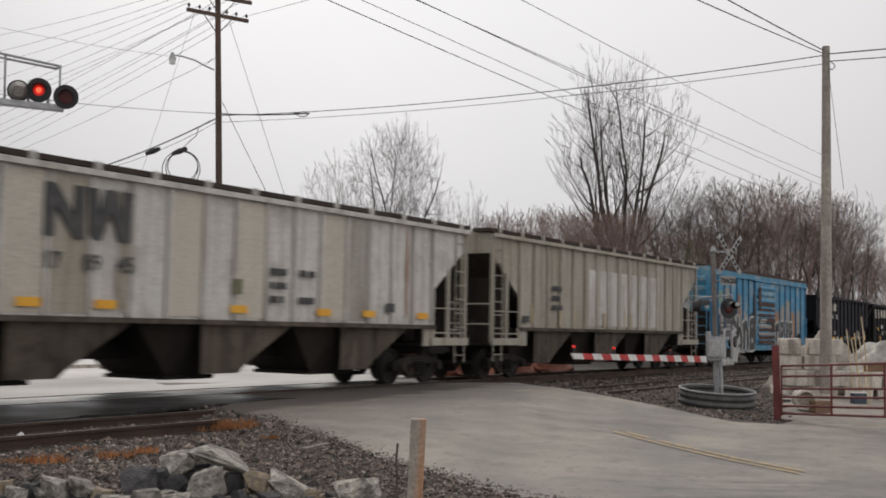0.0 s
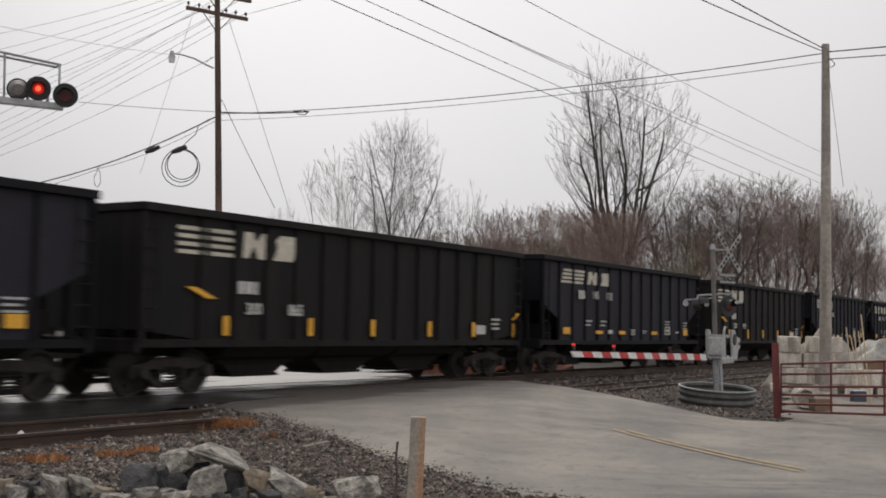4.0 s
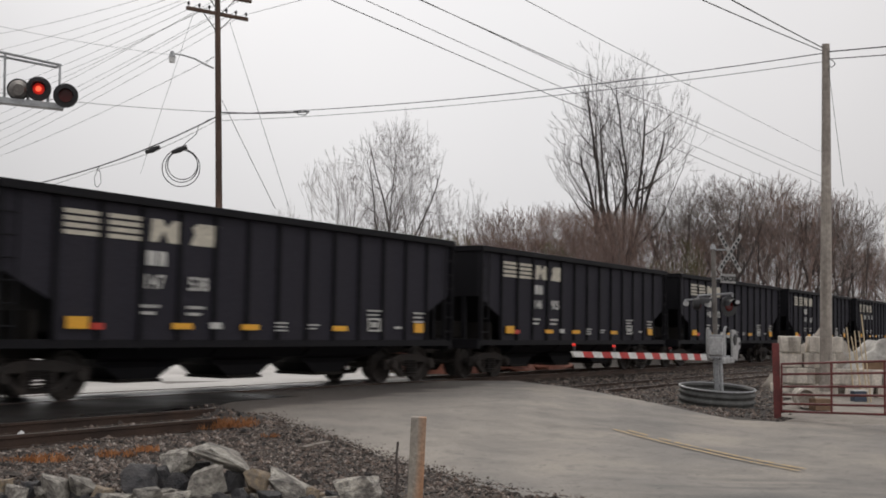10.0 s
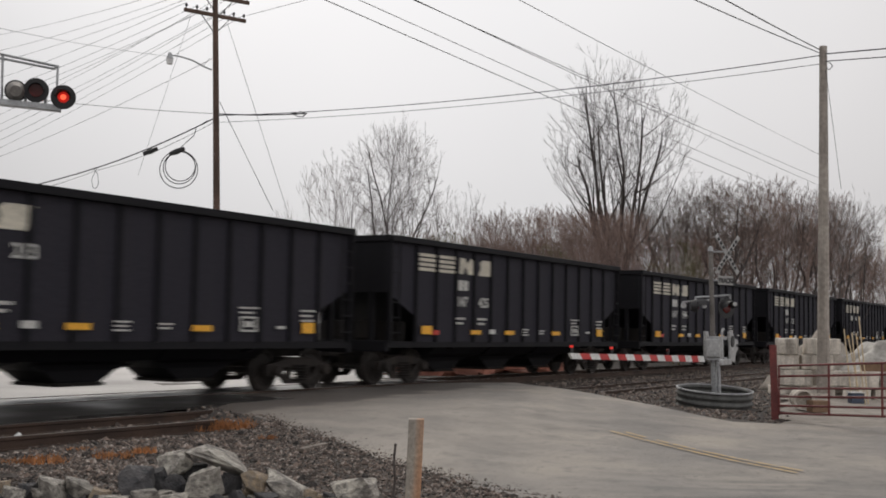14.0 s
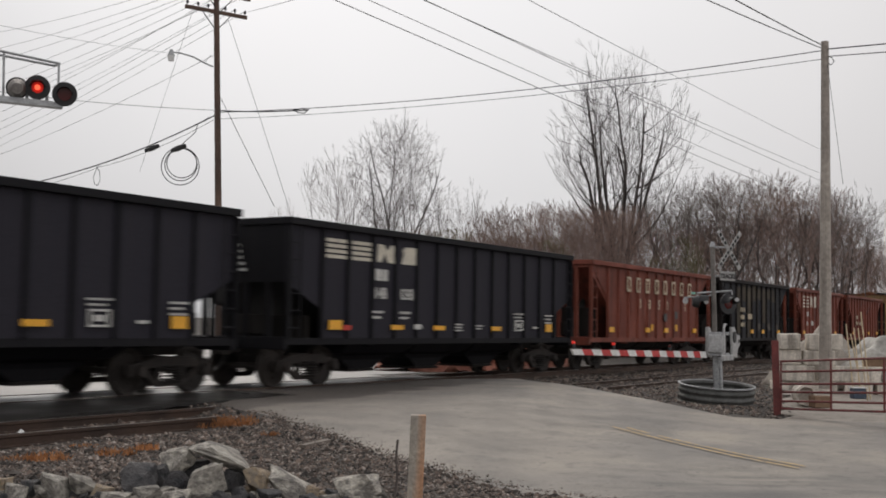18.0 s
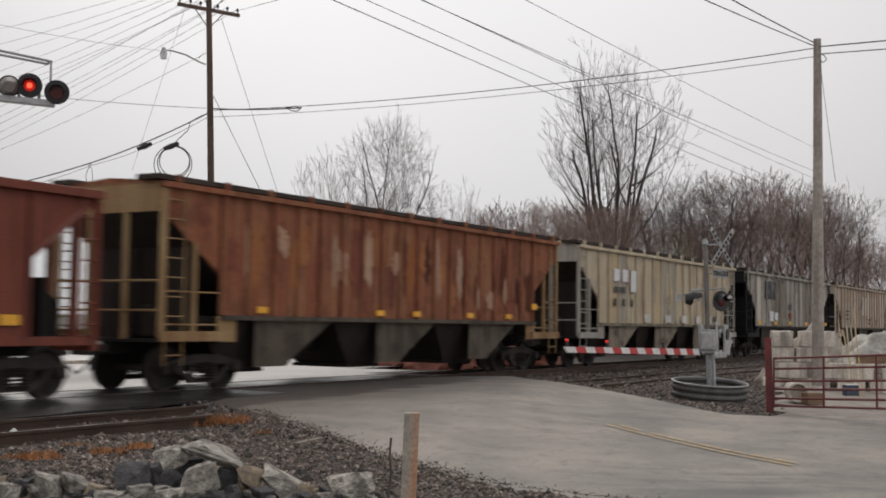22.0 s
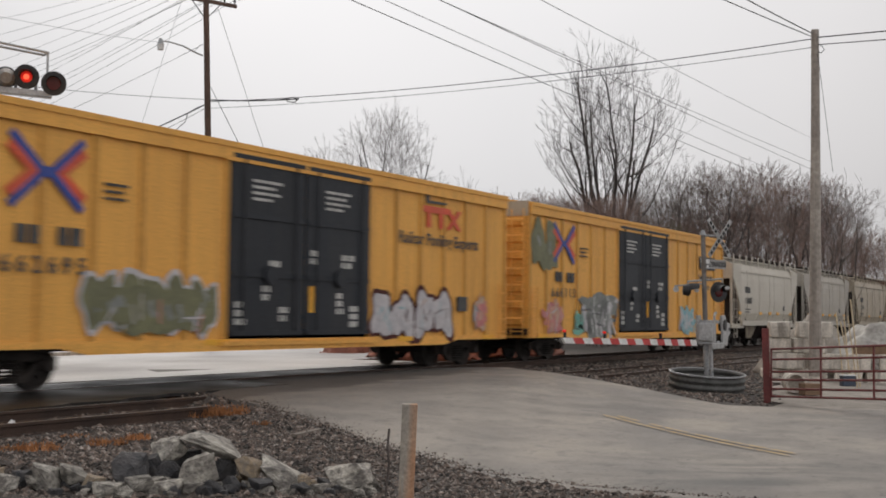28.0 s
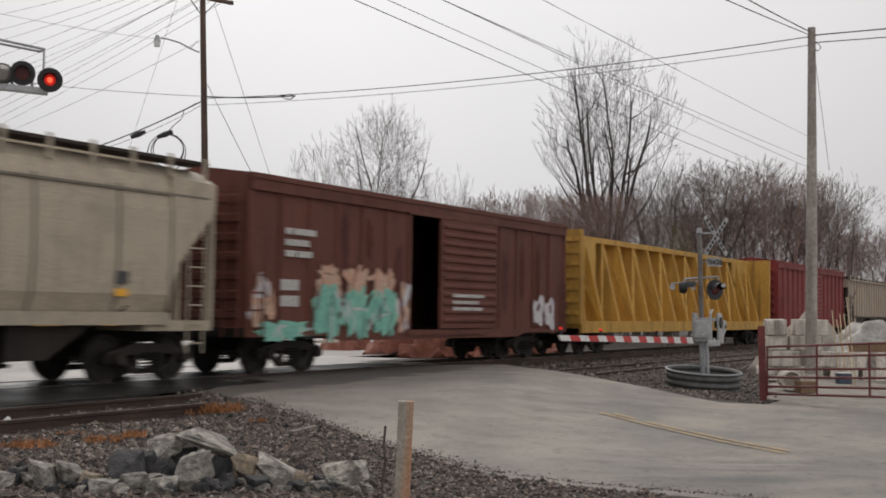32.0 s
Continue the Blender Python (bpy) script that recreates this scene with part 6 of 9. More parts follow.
    run = [(74.07, "slant", "145 301"), (106.6, "slant", "145 112"), (139.94, "slant", "145 306"), (156.05, "slant", "146 157"), (172.16, "spaced", "147 662"),
           (188.42, "spaced", "147 538"), (204.57, "spaced", "146 905"), (220.74, "spaced", "146 975"), (236.88, "spaced", "147 617"), (252.97, "slant", "146 213"),
           (269.16, "spaced", "147 425"), (285.9, "spaced", "147 544"), (302.67, "spaced", "147 131"), (318.86, "slant", "146 145"), (335.09, "spaced", "148 038")]
    used = set()
    for s, style, num in run:
        src = slant if style == "slant" else spaced
        if style in used:
            c = copy_thing(src, Matrix.Identity(4))
            for a, b in zip(src.children, c.children):
                if a.name.startswith("wheelset"):
                    WHEELS.append((b, c, 0.0))
        else:
            c = src
            used.add(style)
        NUMBERS.append((c, num, style))
        place(c, s, 14.56)
    for c, num, style in NUMBERS:
        a, b = num.split()
        if style == "slant":
            number(c, a, -h + 4.0, 2.62, 0.36)
            number(c, b, -h + 5.15, 2.62, 0.36)
            bars(c, -h + 2.9, 2.62, 0.5, 1, h=0.28)
        else:
            number(c, a, -h + 3.55, 2.2, 0.38)
            number(c, b, -h + 4.75, 2.2, 0.38)
            bars(c, -h + 3.6, 2.66, 0.5, 1, h=0.28)
    # two with the older emblem and diagonal marks
    for s, num in ((89.8, "300 865"), (122.95, "300 991")):
        c = open_hopper("hopper_car", "faded black coal hopper car with diagonal yellow marks", 15.32, 3.72, P["faded"], 12, [(0.0, 1.3), (1.6, 1.12), (1.6, 1.09)], bay_row(7.66, 2.75, 3, 0.9, 0.36))
        stripes_emblem(c, -7.66 + 0.95, 3.1, 0.95, False, 0.55)
        for x, w in ((2.35, 0.16), (5.15, 0.16), (7.6, 0.16), (10.2, 0.16), (12.5, 0.16), (14.9, 0.16)):
            plate(c, -7.66 + x, 1.4, w, 0.4, P["tape"])
        plate(c, -7.66 + 1.6, 2.05, 0.3, 0.22, P["tape"], lean=-0.3)
        plate(c, -7.66 + 15.0, 1.8, 0.2, 0.2, P["tape"], lean=0.15)
        number(c, num.split()[0], -7.66 + 3.2, 1.75, 0.34)
        number(c, num.split()[1], -7.66 + 4.6, 1.75, 0.34)
        bars(c, -7.66 + 3.0, 2.2, 0.6, 1, h=0.26)
        bars(c, -7.66 + 13.8, 1.7, 0.5, 3)
        plate(c, -7.66 + 12.9, 1.4, 0.5, 0.25, P["letter"], "data_panel")
        place(c, s, 15.32)
    # red and worn black older hoppers
    def old_hopper(s, L, mat, label, H=3.76, panel=None):
        hh = L / 2
        c = open_hopper("hopper_car", label, L, H, mat, 10, CUT_HIGH, [(-hh + 3.0, -hh + 5.0, -hh + 3.5, -hh + 4.5, 0.42), (hh - 5.0, hh - 3.0, hh - 4.5, hh - 3.5, 0.42), (-0.9, 0.9, -0.5, 0.5, 0.42)], end_plate=True, panel=panel)
        for x in (1.75, L * 0.42, L * 0.58, L - 1.9):
            plate(c, -hh + x, 1.4, 0.4, 0.18, P["tape"])
        if mat is P["oxide"]:
            weather(c, L, 1.2, 3.5, ("maroon", "oxide", "oxide"), 6, int(s), y=-HALF + 0.063)
        place(c, s, L)
        return c
    c = old_hopper(351.24, 12.27, P["oxide"], "red oxide open hopper car with faded lettering")
    for i in range(8):
        bm = bm_new()
        q = -6.13 + 3.3 + 0.92 * i
        for x0, x1, z0, z1 in ((-0.18, -0.10, 2.78, 3.32), (0.10, 0.18, 2.78, 3.32), (-0.10, 0.10, 3.24, 3.32), (-0.10, 0.10, 2.78, 2.86)):
            add_box(bm, q + x0, q + x1, -HALF - 0.012, -HALF + 0.01, z0, z1)
        part("block_lettering", bm, P["cream"], c, "faded cream block lettering")
    for i, x in enumerate((4.4, 5.3, 6.3, 7.2, 9.2)):
        side_text(c, "105115"[i], -6.13 + x, 2.35, 0.5, P["cream"])
    for x, z, w, hh, mm in ((5.6, 1.5, 0.2, 0.25, "tape"), (8.2, 1.5, 0.2, 0.25, "tape"), (7.0, 1.9, 0.3, 0.3, "ink"), (8.2, 2.0, 0.3, 0.3, "ink"), (10.2, 2.95, 0.5, 0.1, "spray_mint")):
        plate(c, -6.13 + x, z, w, hh, P[mm], "patch")
    c = old_hopper(365.09, 11.1, P["worn"], "worn black open hopper car with streaked sides", panel=P["dusty"])
    for i, (z, hh) in enumerate(((0, 0), (2.35, 2.2), (3.2, 0.7), (2.3, 2.3), (3.15, 0.7), (3.2, 0.6), (2.6, 1.7), (3.25, 0.5), (3.2, 0.6))):
        if hh:
            ragged(c, -5.55 + 1.5 + 0.81 * (i + 0.5), z, 0.6, hh, P["dust_tan"], "dusty_patch", y=-HALF + 0.078, rough=0.15)
    for x in (5.9, 7.6, 9.0):
        stain(c, -5.55 + x, 1.62, 0.4, 0.4, P["post_dirt"], "faded_patch", y=-HALF + 0.05)
    bars(c, -5.55 + 3.2, 2.4, 0.6, 3, P["cream"], 0.34, 0.2)
    bars(c, -5.55 + 4.3, 2.1, 0.7, 1, P["cream"], 0.2, 0.25)
    c = old_hopper(377.6, 10.95, P["oxide"], "red oxide open hopper car with off-white emblem")
    stripes_emblem(c, -5.47 + 1.6, 3.1, 0.8, False, 0.62)
    bars(c, -5.47 + 2.6, 2.4, 0.5, 2, pitch=0.5, h=0.25)
    bars(c, -5.47 + 3.6, 1.9, 0.5, 1, pitch=0.5, h=0.25)
    c = old_hopper(389.86, 10.95, P["oxide"], "plain red oxide open hopper car")
    bars(c, -5.47 + 2.9, 2.4, 0.5, 2, P["cream"], 0.38, 0.22)
    bars(c, -5.47 + 3.8, 2.0, 0.5, 1, P["cream"], 0.38, 0.22)
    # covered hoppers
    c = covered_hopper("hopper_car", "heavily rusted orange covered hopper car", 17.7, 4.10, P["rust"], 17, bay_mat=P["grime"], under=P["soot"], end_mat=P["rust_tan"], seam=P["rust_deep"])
    for x in (3.0, 7.5, 9.2, 12.0, 14.3):
        plate(c, -8.85 + x, 1.68, 0.35, 0.14, P["tape"])
    plate(c, -8.85 + 16.0, 2.0, 0.35, 0.18, P["tape"])
    weather(c, 17.7, 1.65, 3.8, ("rust_light", "rust_faint", "oxide", "rust_deep", "rust_light"), 34, 41)
    place(c, 402.39, 17.7)
    c = covered_hopper("hopper_car", "cream covered hopper car with rust streaks", 17.39, 4.15, P["cream"], 16, bay_mat=P["grime_pale"], under=P["soot"], end_mat=P["post_grey"])
    for i in (1, 2, 4, 5, 7, 8, 10, 12, 13, 15):
        stain(c, -8.69 + 1.75 + 0.868 * i + 0.07, 3.2 - 0.05 * (i % 3), 0.10, 1.3 - 0.2 * (i % 4), P["rust_light"], "rust_streak", y=-HALF + 0.062)
    for i, x in enumerate((3.25, 4.05, 4.85)):
        bm = bm_new()
        add_box(bm, -8.69 + x - 0.26, -8.69 + x + 0.26, -HALF - 0.006, -HALF + 0.01, 2.7 if i == 2 else 3.05, 3.5)
        part("emblem_block", bm, P["white"], c, "faded white block shape of the emblem")
    bars(c, -8.69 + 3.6, 2.75, 1.1, 1, P["ink"], 0.2, 0.22)
    for x in (3.2, 4.0, 4.8):
        bars(c, -8.69 + x, 2.3, 0.35, 1, P["ink"], 0.2, 0.28)
    for x in (6.3, 8.5, 10.4, 12.2, 13.6):
        plate(c, -8.69 + x, 1.75, 0.6, 0.3, P["grey"], "pale_patch")
    plate(c, -8.69 + 14.4, 1.8, 0.4, 0.22, P["ink"], "data_panel")
    xs = [-8.69 + 1.75 + 13.89 / 16 * i for i in range(17)]
    panel_tints(c, xs, 1.6, 3.98, ("tan", "cream_stain", "tan"), 42, 0.45)
    weather(c, 17.39, 1.7, 3.85, ("cream_stain", "tan"), 12, 42, y=-HALF + 0.045)
    place(c, 421.72, 17.39)
    c = covered_hopper("hopper_car", "grey covered hopper car with dark emblem and black ends", 17.27, 4.15, P["grey_dirty"], 15, bay_mat=P["soot"], under=P["black"], post_mat=P["post_grey"], end_mat=P["black"])
    zigzag_emblem(c, -8.63 + 3.28, -8.63 + 5.25, 2.93, 3.82)
    for x in (2.2, 5.1, 7.9, 11.4, 14.0, 16.0):
        plate(c, -8.63 + x, 1.72, 0.5, 0.18, P["tape"])
    for x, z, w, hh, mm in ((4.3, 2.05, 0.7, 0.5, "white"), (5.2, 2.05, 0.6, 0.4, "white"), (8.0, 2.1, 0.6, 0.3, "rust"), (8.0, 2.6, 0.6, 0.3, "ink"), (14.5, 2.5, 0.4, 0.5, "ink"), (13.7, 2.1, 0.45, 0.5, "white")):
        plate(c, -8.63 + x, z, w, hh, P[mm], "patch")
    xs = [-8.63 + 1.75 + 13.77 / 15 * i for i in range(16)]
    panel_tints(c, xs, 1.6, 4.0, ("post_grey", "silver", "tan", "grime_pale"), 43, 0.75)
    plate(c, -8.63 + 5.65, 2.8, 0.75, 2.3, P["grime_pale"], "tinted_panel", y=-HALF + 0.058)
    place(c, 440.96, 17.27)
    c = covered_hopper("hopper_car", "faded pinkish covered hopper car with grey patches", 17.41, 4.17, P["pink"], 16, bay_mat=P["grime"], under=P["soot"], post_mat=P["post_orange"])
    for x in (8.4, 9.4, 10.5, 11.5, 12.5):
        plate(c, -8.7 + x, 3.0, 0.5, 1.2, P["silver"], "repainted_patch", y=-HALF + 0.065)
    bars(c, -8.7 + 3.4, 2.6, 0.9, 3, P["ink"], 0.25, 0.1)
    bars(c, -8.7 + 10.2, 2.1, 0.8, 2, P["ink"], 0.25, 0.16)
    bars(c, -8.7 + 12.6, 2.05, 0.8, 2, P["ink"], 0.2, 0.1)
    xs = [-8.7 + 1.75 + 13.91 / 16 * i for i in range(17)]
    panel_tints(c, xs, 1.6, 4.0, ("pink", "tan", "silver", "post_grey"), 44, 0.45)
    for x, z, w, hh in ((2.6, 3.3, 1.0, 1.1), (3.7, 3.6, 0.9, 0.8), (5.3, 3.7, 0.8, 0.6), (2.2, 2.4, 0.5, 0.9)):
        stain(c, -8.7 + x, z, w, hh, P["rust_faint"], "rust_patch", y=-HALF + 0.054)
    weather(c, 17.41, 1.7, 3.9, ("rust_faint", "post_orange", "post_grey"), 8, 44, y=-HALF + 0.05)
    place(c, 459.74, 17.41)
    # maroon open hoppers
    for s in (478.8, 492.1):
        c = old_hopper(s, 12.1, P["maroon"], "maroon open hopper car with faded lettering", 3.7)
        for i, digit in enumerate("103339"):
            side_text(c, digit, -6.05 + 3.3 + 1.0 * i, 2.1, 0.6, P["letter"])
    # yellow boxcars
    def yellow_box(s, kind):
        L = 19.5
        hh = L / 2
        c = boxcar("boxcar", "yellow high-cube boxcar with black double doors and graffiti", L, 4.97, P["yellow"], (7.2, 12.33), (6, 6), sill=0.86, roof_mat=P["yellow"], post_mat=P["yellow_post"])
        for q in (-HALF - 0.02, HALF - 0.04):
            for x0, x1 in ((7.2, 9.76), (9.76, 12.33)):
                plug_door(c, -hh + x0, -hh + x1, 1.0, 4.72, P["door"], y=q)
        for e in (-1, 1):
            bm = bm_new()
            add_box(bm, e * hh - 0.05, e * hh + 0.05, -1.5, 1.5, 4.55, 5.02)
            part("end_cap", bm, P["ivory"], c, "whitish roof end")
        y = -HALF - 0.01
        def arm(x0, z0, x1, z1, w, mat, lift, lab):
            long = math.hypot(x1 - x0, z1 - z0)
            nx, nz = -(z1 - z0) / long * w, (x1 - x0) / long * w
            bm = bm_new()
            add_prism(bm, [(x0 + nx, z0 + nz), (x0 - nx, z0 - nz), (x1 - nx, z1 - nz), (x1 + nx, z1 + nz)], y - lift, y + 0.01)
            part("emblem_arm", bm, mat, c, lab)

        ex, ez = -hh + 2.5, 3.82
        for q in (-1, 1):
            for t in (-1, 1):
                arm(ex + q * 0.10, ez + t * 0.02, ex + q * 0.78, ez + t * 0.62, 0.075, P["sign_blue"], 0.006 + 0.001 * (q + 2 * t), "blue arm of the crossed emblem")
                arm(ex + q * 0.26, ez - t * 0.02, ex + q * 0.82, ez + t * 0.42, 0.085, P["sign_red"], 0.003 + 0.0005 * (q + 2 * t), "red arm of the crossed emblem")
        arm(ex - 0.13, ez, ex + 0.13, ez, 0.09, P["sign_blue"], 0.011, "blue middle of the crossed emblem")
        bars(c, -hh + 2.15, 2.73, 0.55, 1, P["ink"], 0.2, 0.32)
        bars(c, -hh + 3.05, 2.73, 0.55, 1, P["ink"], 0.2, 0.32)
        side_text(c, "6 6 6 1 1 3" if kind else "6 6 2 6 9 5", -hh + 2.5, 2.2, 0.42, P["ink"])
        bars(c, -hh + 4.1, 3.75, 0.6, 3, P["ink"], 0.13, 0.05)
        for x, z in ((8.4, 4.25), (11.0, 4.25)):
            bars(c, -hh + x, z, 1.0, 4, P["letter"], 0.13, 0.06, y=-HALF - 0.025)
        for x, z, w, n in ((8.7, 2.5, 0.4, 1), (10.1, 2.8, 0.3, 2), (11.4, 2.75, 0.5, 2), (8.4, 1.95, 0.25, 2), (11.1, 1.85, 0.3, 3), (7.6, 1.6, 0.4, 3), (9.0, 1.5, 0.3, 2), (11.7, 1.55, 0.4, 3)):
            bars(c, -hh + x, z, w, n, P["letter"], 0.18, 0.13, y=-HALF - 0.025)
        plate(c, -hh + 10.0, 1.75, 0.16, 0.6, P["tape"], y=-HALF - 0.02)
        if kind:
            bm = bm_new()
            add_box(bm, -hh + 16.2, -hh + 18.3, -HALF - 0.008, -HALF + 0.01, 3.55, 4.1)
            part("emblem_panel", bm, P["ink"], c, "black panel of the emblem")
            for x0 in (16.35, 17.0):
                bm = bm_new()
                add_prism(bm, [(-hh + x0, 3.84), (-hh + x0 + 0.15, 3.84), (-hh + x0 + 0.15, 3.62), (-hh + x0 + 0.37, 3.62), (-hh + x0 + 0.37, 3.84), (-hh + x0 + 0.52, 3.84), (-hh + x0 + 0.52, 4.02), (-hh + x0, 4.02)], -HALF - 0.013, -HALF + 0.01)
                part("emblem_block", bm, M["white"], c)
            for a in (-1, 1):
                bm = bm_new()
                add_prism(bm, [(-hh + 17.9 - a * 0.2 - 0.1, 3.62), (-hh + 17.9 - a * 0.2 + 0.1, 3.62), (-hh + 17.9 + a * 0.2 + 0.1, 4.02), (-hh + 17.9 + a * 0.2 - 0.1, 4.02)], -HALF - 0.013 - 0.001 * a, -HALF + 0.01)
                part("emblem_block", bm, M["white"], c)
            for i, wd in enumerate(("Railcar Pooling", "Experts")):
                side_text(c, wd, -hh + 17.0, 3.2 - 0.42 * i, 0.3, P["ink"])
            spray(c, -hh + 1.05, 3.72, 1.75, 1.7, 11, P["spray_moss"], P["spray_moss"], core=P["spray_grey"], pitch=0.88)
            wildstyle(c, -hh + 5.4, 1.45, 3.5, 1.5, 12, P["spray_grey"], (P["spray_pale"], P["spray_grey"], P["spray_dark"], P["spray_dark"], P["white"]), 54)
            wildstyle(c, -hh + 3.75, 1.2, 0.8, 0.9, 19, P["spray_mint"], (P["spray_mint"], P["spray_deep"], P["spray_dark"]), 8)
            wildstyle(c, -hh + 1.75, 1.4, 1.5, 1.2, 13, P["spray_rose"], (P["spray_rose"], P["spray_peach"], P["yellow"], P["spray_pale"]), 20)
            wildstyle(c, -hh + 14.6, 1.35, 2.4, 1.15, 14, P["spray_teal"], (P["spray_teal"], P["spray_pale"], P["spray_dark"], P["white"]), 26)
        else:
            for x0, x1, z0, z1 in ((14.8, 16.2, 4.16, 4.33), (15.0, 15.18, 3.76, 4.17), (15.62, 15.8, 3.76, 4.17)):
                bm = bm_new()
                add_box(bm, -hh + x0, -hh + x1, -HALF - 0.008, -HALF + 0.01, z0, z1)
                part("emblem_block", bm, P["sign_red"], c, "red block shape of the emblem")
            bm = bm_new()
            add_prism(bm, [(-hh + 14.95, 4.4), (-hh + 16.0, 4.42), (-hh + 16.0, 4.48), (-hh + 15.1, 4.48), (-hh + 15.1, 4.62), (-hh + 14.95, 4.62)], -HALF - 0.008, -HALF + 0.01)
            part("emblem_block", bm, P["ink"], c, "black rail shape of the emblem")
            for a in (-1, 1):
                bm = bm_new()
                add_prism(bm, [(-hh + 16.4 - a * 0.3 - 0.1, 3.76), (-hh + 16.4 - a * 0.3 + 0.1, 3.76), (-hh + 16.4 + a * 0.3 + 0.1, 4.3), (-hh + 16.4 + a * 0.3 - 0.1, 4.3)], -HALF - 0.006 - 0.002 * a, -HALF + 0.01)
                part("emblem_block", bm, P["sign_red"], c, "red block shape of the emblem")
            side_text(c, "Railcar Pooling Experts", -hh + 15.7, 3.42, 0.44, P["ink"])
            spray(c, -hh + 5.1, 1.55, 3.5, 1.35, 15, P["spray_moss"], P["spray_pale"], core=P["spray_grey"])
            wildstyle(c, -hh + 5.1, 1.45, 2.8, 0.9, 18, P["spray_moss"], (P["spray_moss"], P["spray_grey"], P["spray_pale"], P["spray_rose"]), 20, y=-HALF - 0.012)
            spray(c, -hh + 14.4, 1.42, 3.9, 1.5, 16, P["spray_pale"], P["maroon"], core=P["spray_peach"], pitch=0.9)
            for i in range(4):
                wildstyle(c, -hh + 12.95 + 0.97 * i, 1.4, 0.6, 0.85, 70 + i, P["spray_pale"], (P["spray_pale"], P["spray_pale"], P["maroon"], P["spray_teal"], P["maroon"]), 9, y=-HALF - 0.012)
            plate(c, -hh + 16.9, 1.75, 0.55, 0.4, P["ink"], "data_panel")
            wildstyle(c, -hh + 17.9, 1.55, 0.7, 1.1, 17, P["spray_peach"], (P["spray_pale"], P["spray_rose"], P["spray_grey"]), 8)
        for x in (1.0, 6.9, 14.0, 18.4):
            plate(c, -hh + x, 0.82, 0.7, 0.12, P["tape"])
        place(c, s, L)
    yellow_box(505.29, 0)
    yellow_box(526.34, 1)
    # smooth-sided cement hoppers
    for s, mat, lab, L in ((547.25, P["silver"], "light grey smooth-sided cement hopper car", 11.82), (560.55, P["dull"], "dull grey smooth-sided cement hopper car", 11.82),
                        (574.0, P["ivory"], "ivory smooth-sided cement hopper car with stained sides", 11.44)):
        c = round_hopper("hopper_car", lab, L, 4.06, mat, 1.25, P["soot"] if mat is P["ivory"] else P["grime_pale"], P["seam"] if mat is P["ivory"] else None)
        hh = L / 2
        side_text(c, "150007" if s < 550 else "140418" if s < 570 else "122187", -hh + 2.5, 2.3, 0.40, P["ink"], y=-1.572)
        bars(c, -hh + 2.4, 2.82, 0.95, 1, P["ink"], 0.2, 0.30, y=-1.565)
        bars(c, -hh + 2.4, 1.9, 0.9, 2, P["ink"], 0.13, 0.05, y=-1.563)
        if mat is P["ivory"]:
            for x, w in ((2.0, 0.9), (5.4, 0.5), (7.2, 0.6), (8.6, 0.4)):
                plate(c, -hh + x, 1.17, w, 0.12, P["tape"], y=-HALF - 0.05)
            for x in (4.9, 8.9):
                plate(c, -hh + x, 1.72, 0.3, 0.14, P["tape"], y=-1.55)
        else:
            for x in (1.1, 4.6, 6.3, 7.8, 10.3):
                plate(c, -hh + x, 1.72, 0.42, 0.14, P["tape"], y=-1.55)
        plate(c, -hh + 8.9, 2.0, 0.3, 0.24, P["ink"], "data_panel", y=-1.565)
        place(c, s, L)
    # brown boxcar with its door open
    c = boxcar("boxcar", "brown boxcar with an open door and mint graffiti", 16.0, 4.36, P["brown"], (6.46, 10.2), (6, 5), roof_mat=P["brown"])
    ribbed_door(c, -8 + 7.9, -8 + 11.15, 1.0, 4.0, P["brown"], n=12, label="brown ribbed sliding door, slid half open")
    ribbed_door(c, -8 + 6.46, -8 + 10.2, 1.0, 4.0, P["brown"], y=HALF - 0.03)
    for i, x in enumerate((2.85, 4.0, 5.15)):
        wildstyle(c, -8 + x, 2.05, 0.95, 0.95, 61 + i, P["spray_peach"], (P["spray_peach"], P["spray_peach"], P["brown"], P["spray_pale"]), 7)
        wildstyle(c, -8 + x, 1.42, 1.1, 1.25, 51 + i, P["spray_mint"], (P["spray_mint"], P["spray_mint"], P["spray_deep"], P["spray_dark"], P["spray_pale"]), 22, y=-HALF - 0.006, steep=0.9)
    wildstyle(c, -8 + 6.05, 1.5, 0.5, 1.4, 58, P["spray_peach"], (P["spray_peach"], P["spray_pale"], P["brown"]), 10)
    wildstyle(c, -8 + 0.45, 1.65, 0.7, 1.2, 23, P["spray_peach"], (P["spray_peach"], P["spray_pale"], P["brown"]), 10)
    wildstyle(c, -8 + 1.2, 0.98, 2.1, 0.45, 25, P["spray_mint"], (P["spray_mint"], P["spray_pale"], P["spray_deep"]), 14)
    bars(c, -8 + 1.8, 3.2, 1.1, 3, P["letter"], 0.25, 0.14)
    bars(c, -8 + 1.5, 2.0, 0.8, 2, P["letter"], 0.36, 0.24)
    bars(c, -8 + 9.4, 1.9, 1.8, 3, P["letter"], 0.18, 0.09, y=-HALF - 0.085)
    spray(c, -8 + 14.4, 1.5, 1.6, 1.2, 24, P["spray_pale"], P["brown"])
    weather(c, 16.0, 1.2, 3.9, ("maroon", "maroon", "rust_deep"), 12, 47, y=-HALF + 0.045, clear=(6.1, 11.4))
    place(c, 586.5, 16.0)
    # yellow centre-beam flat
    c = thing("centerbeam_car", "yellow centre-beam flat car with truss panels", "flat car", "cars of the freight train")
    L, hh = 23.75, 11.87
    bm = bm_new()
    add_box(bm, -hh, hh, -1.45, 1.45, 0.95, 1.15)
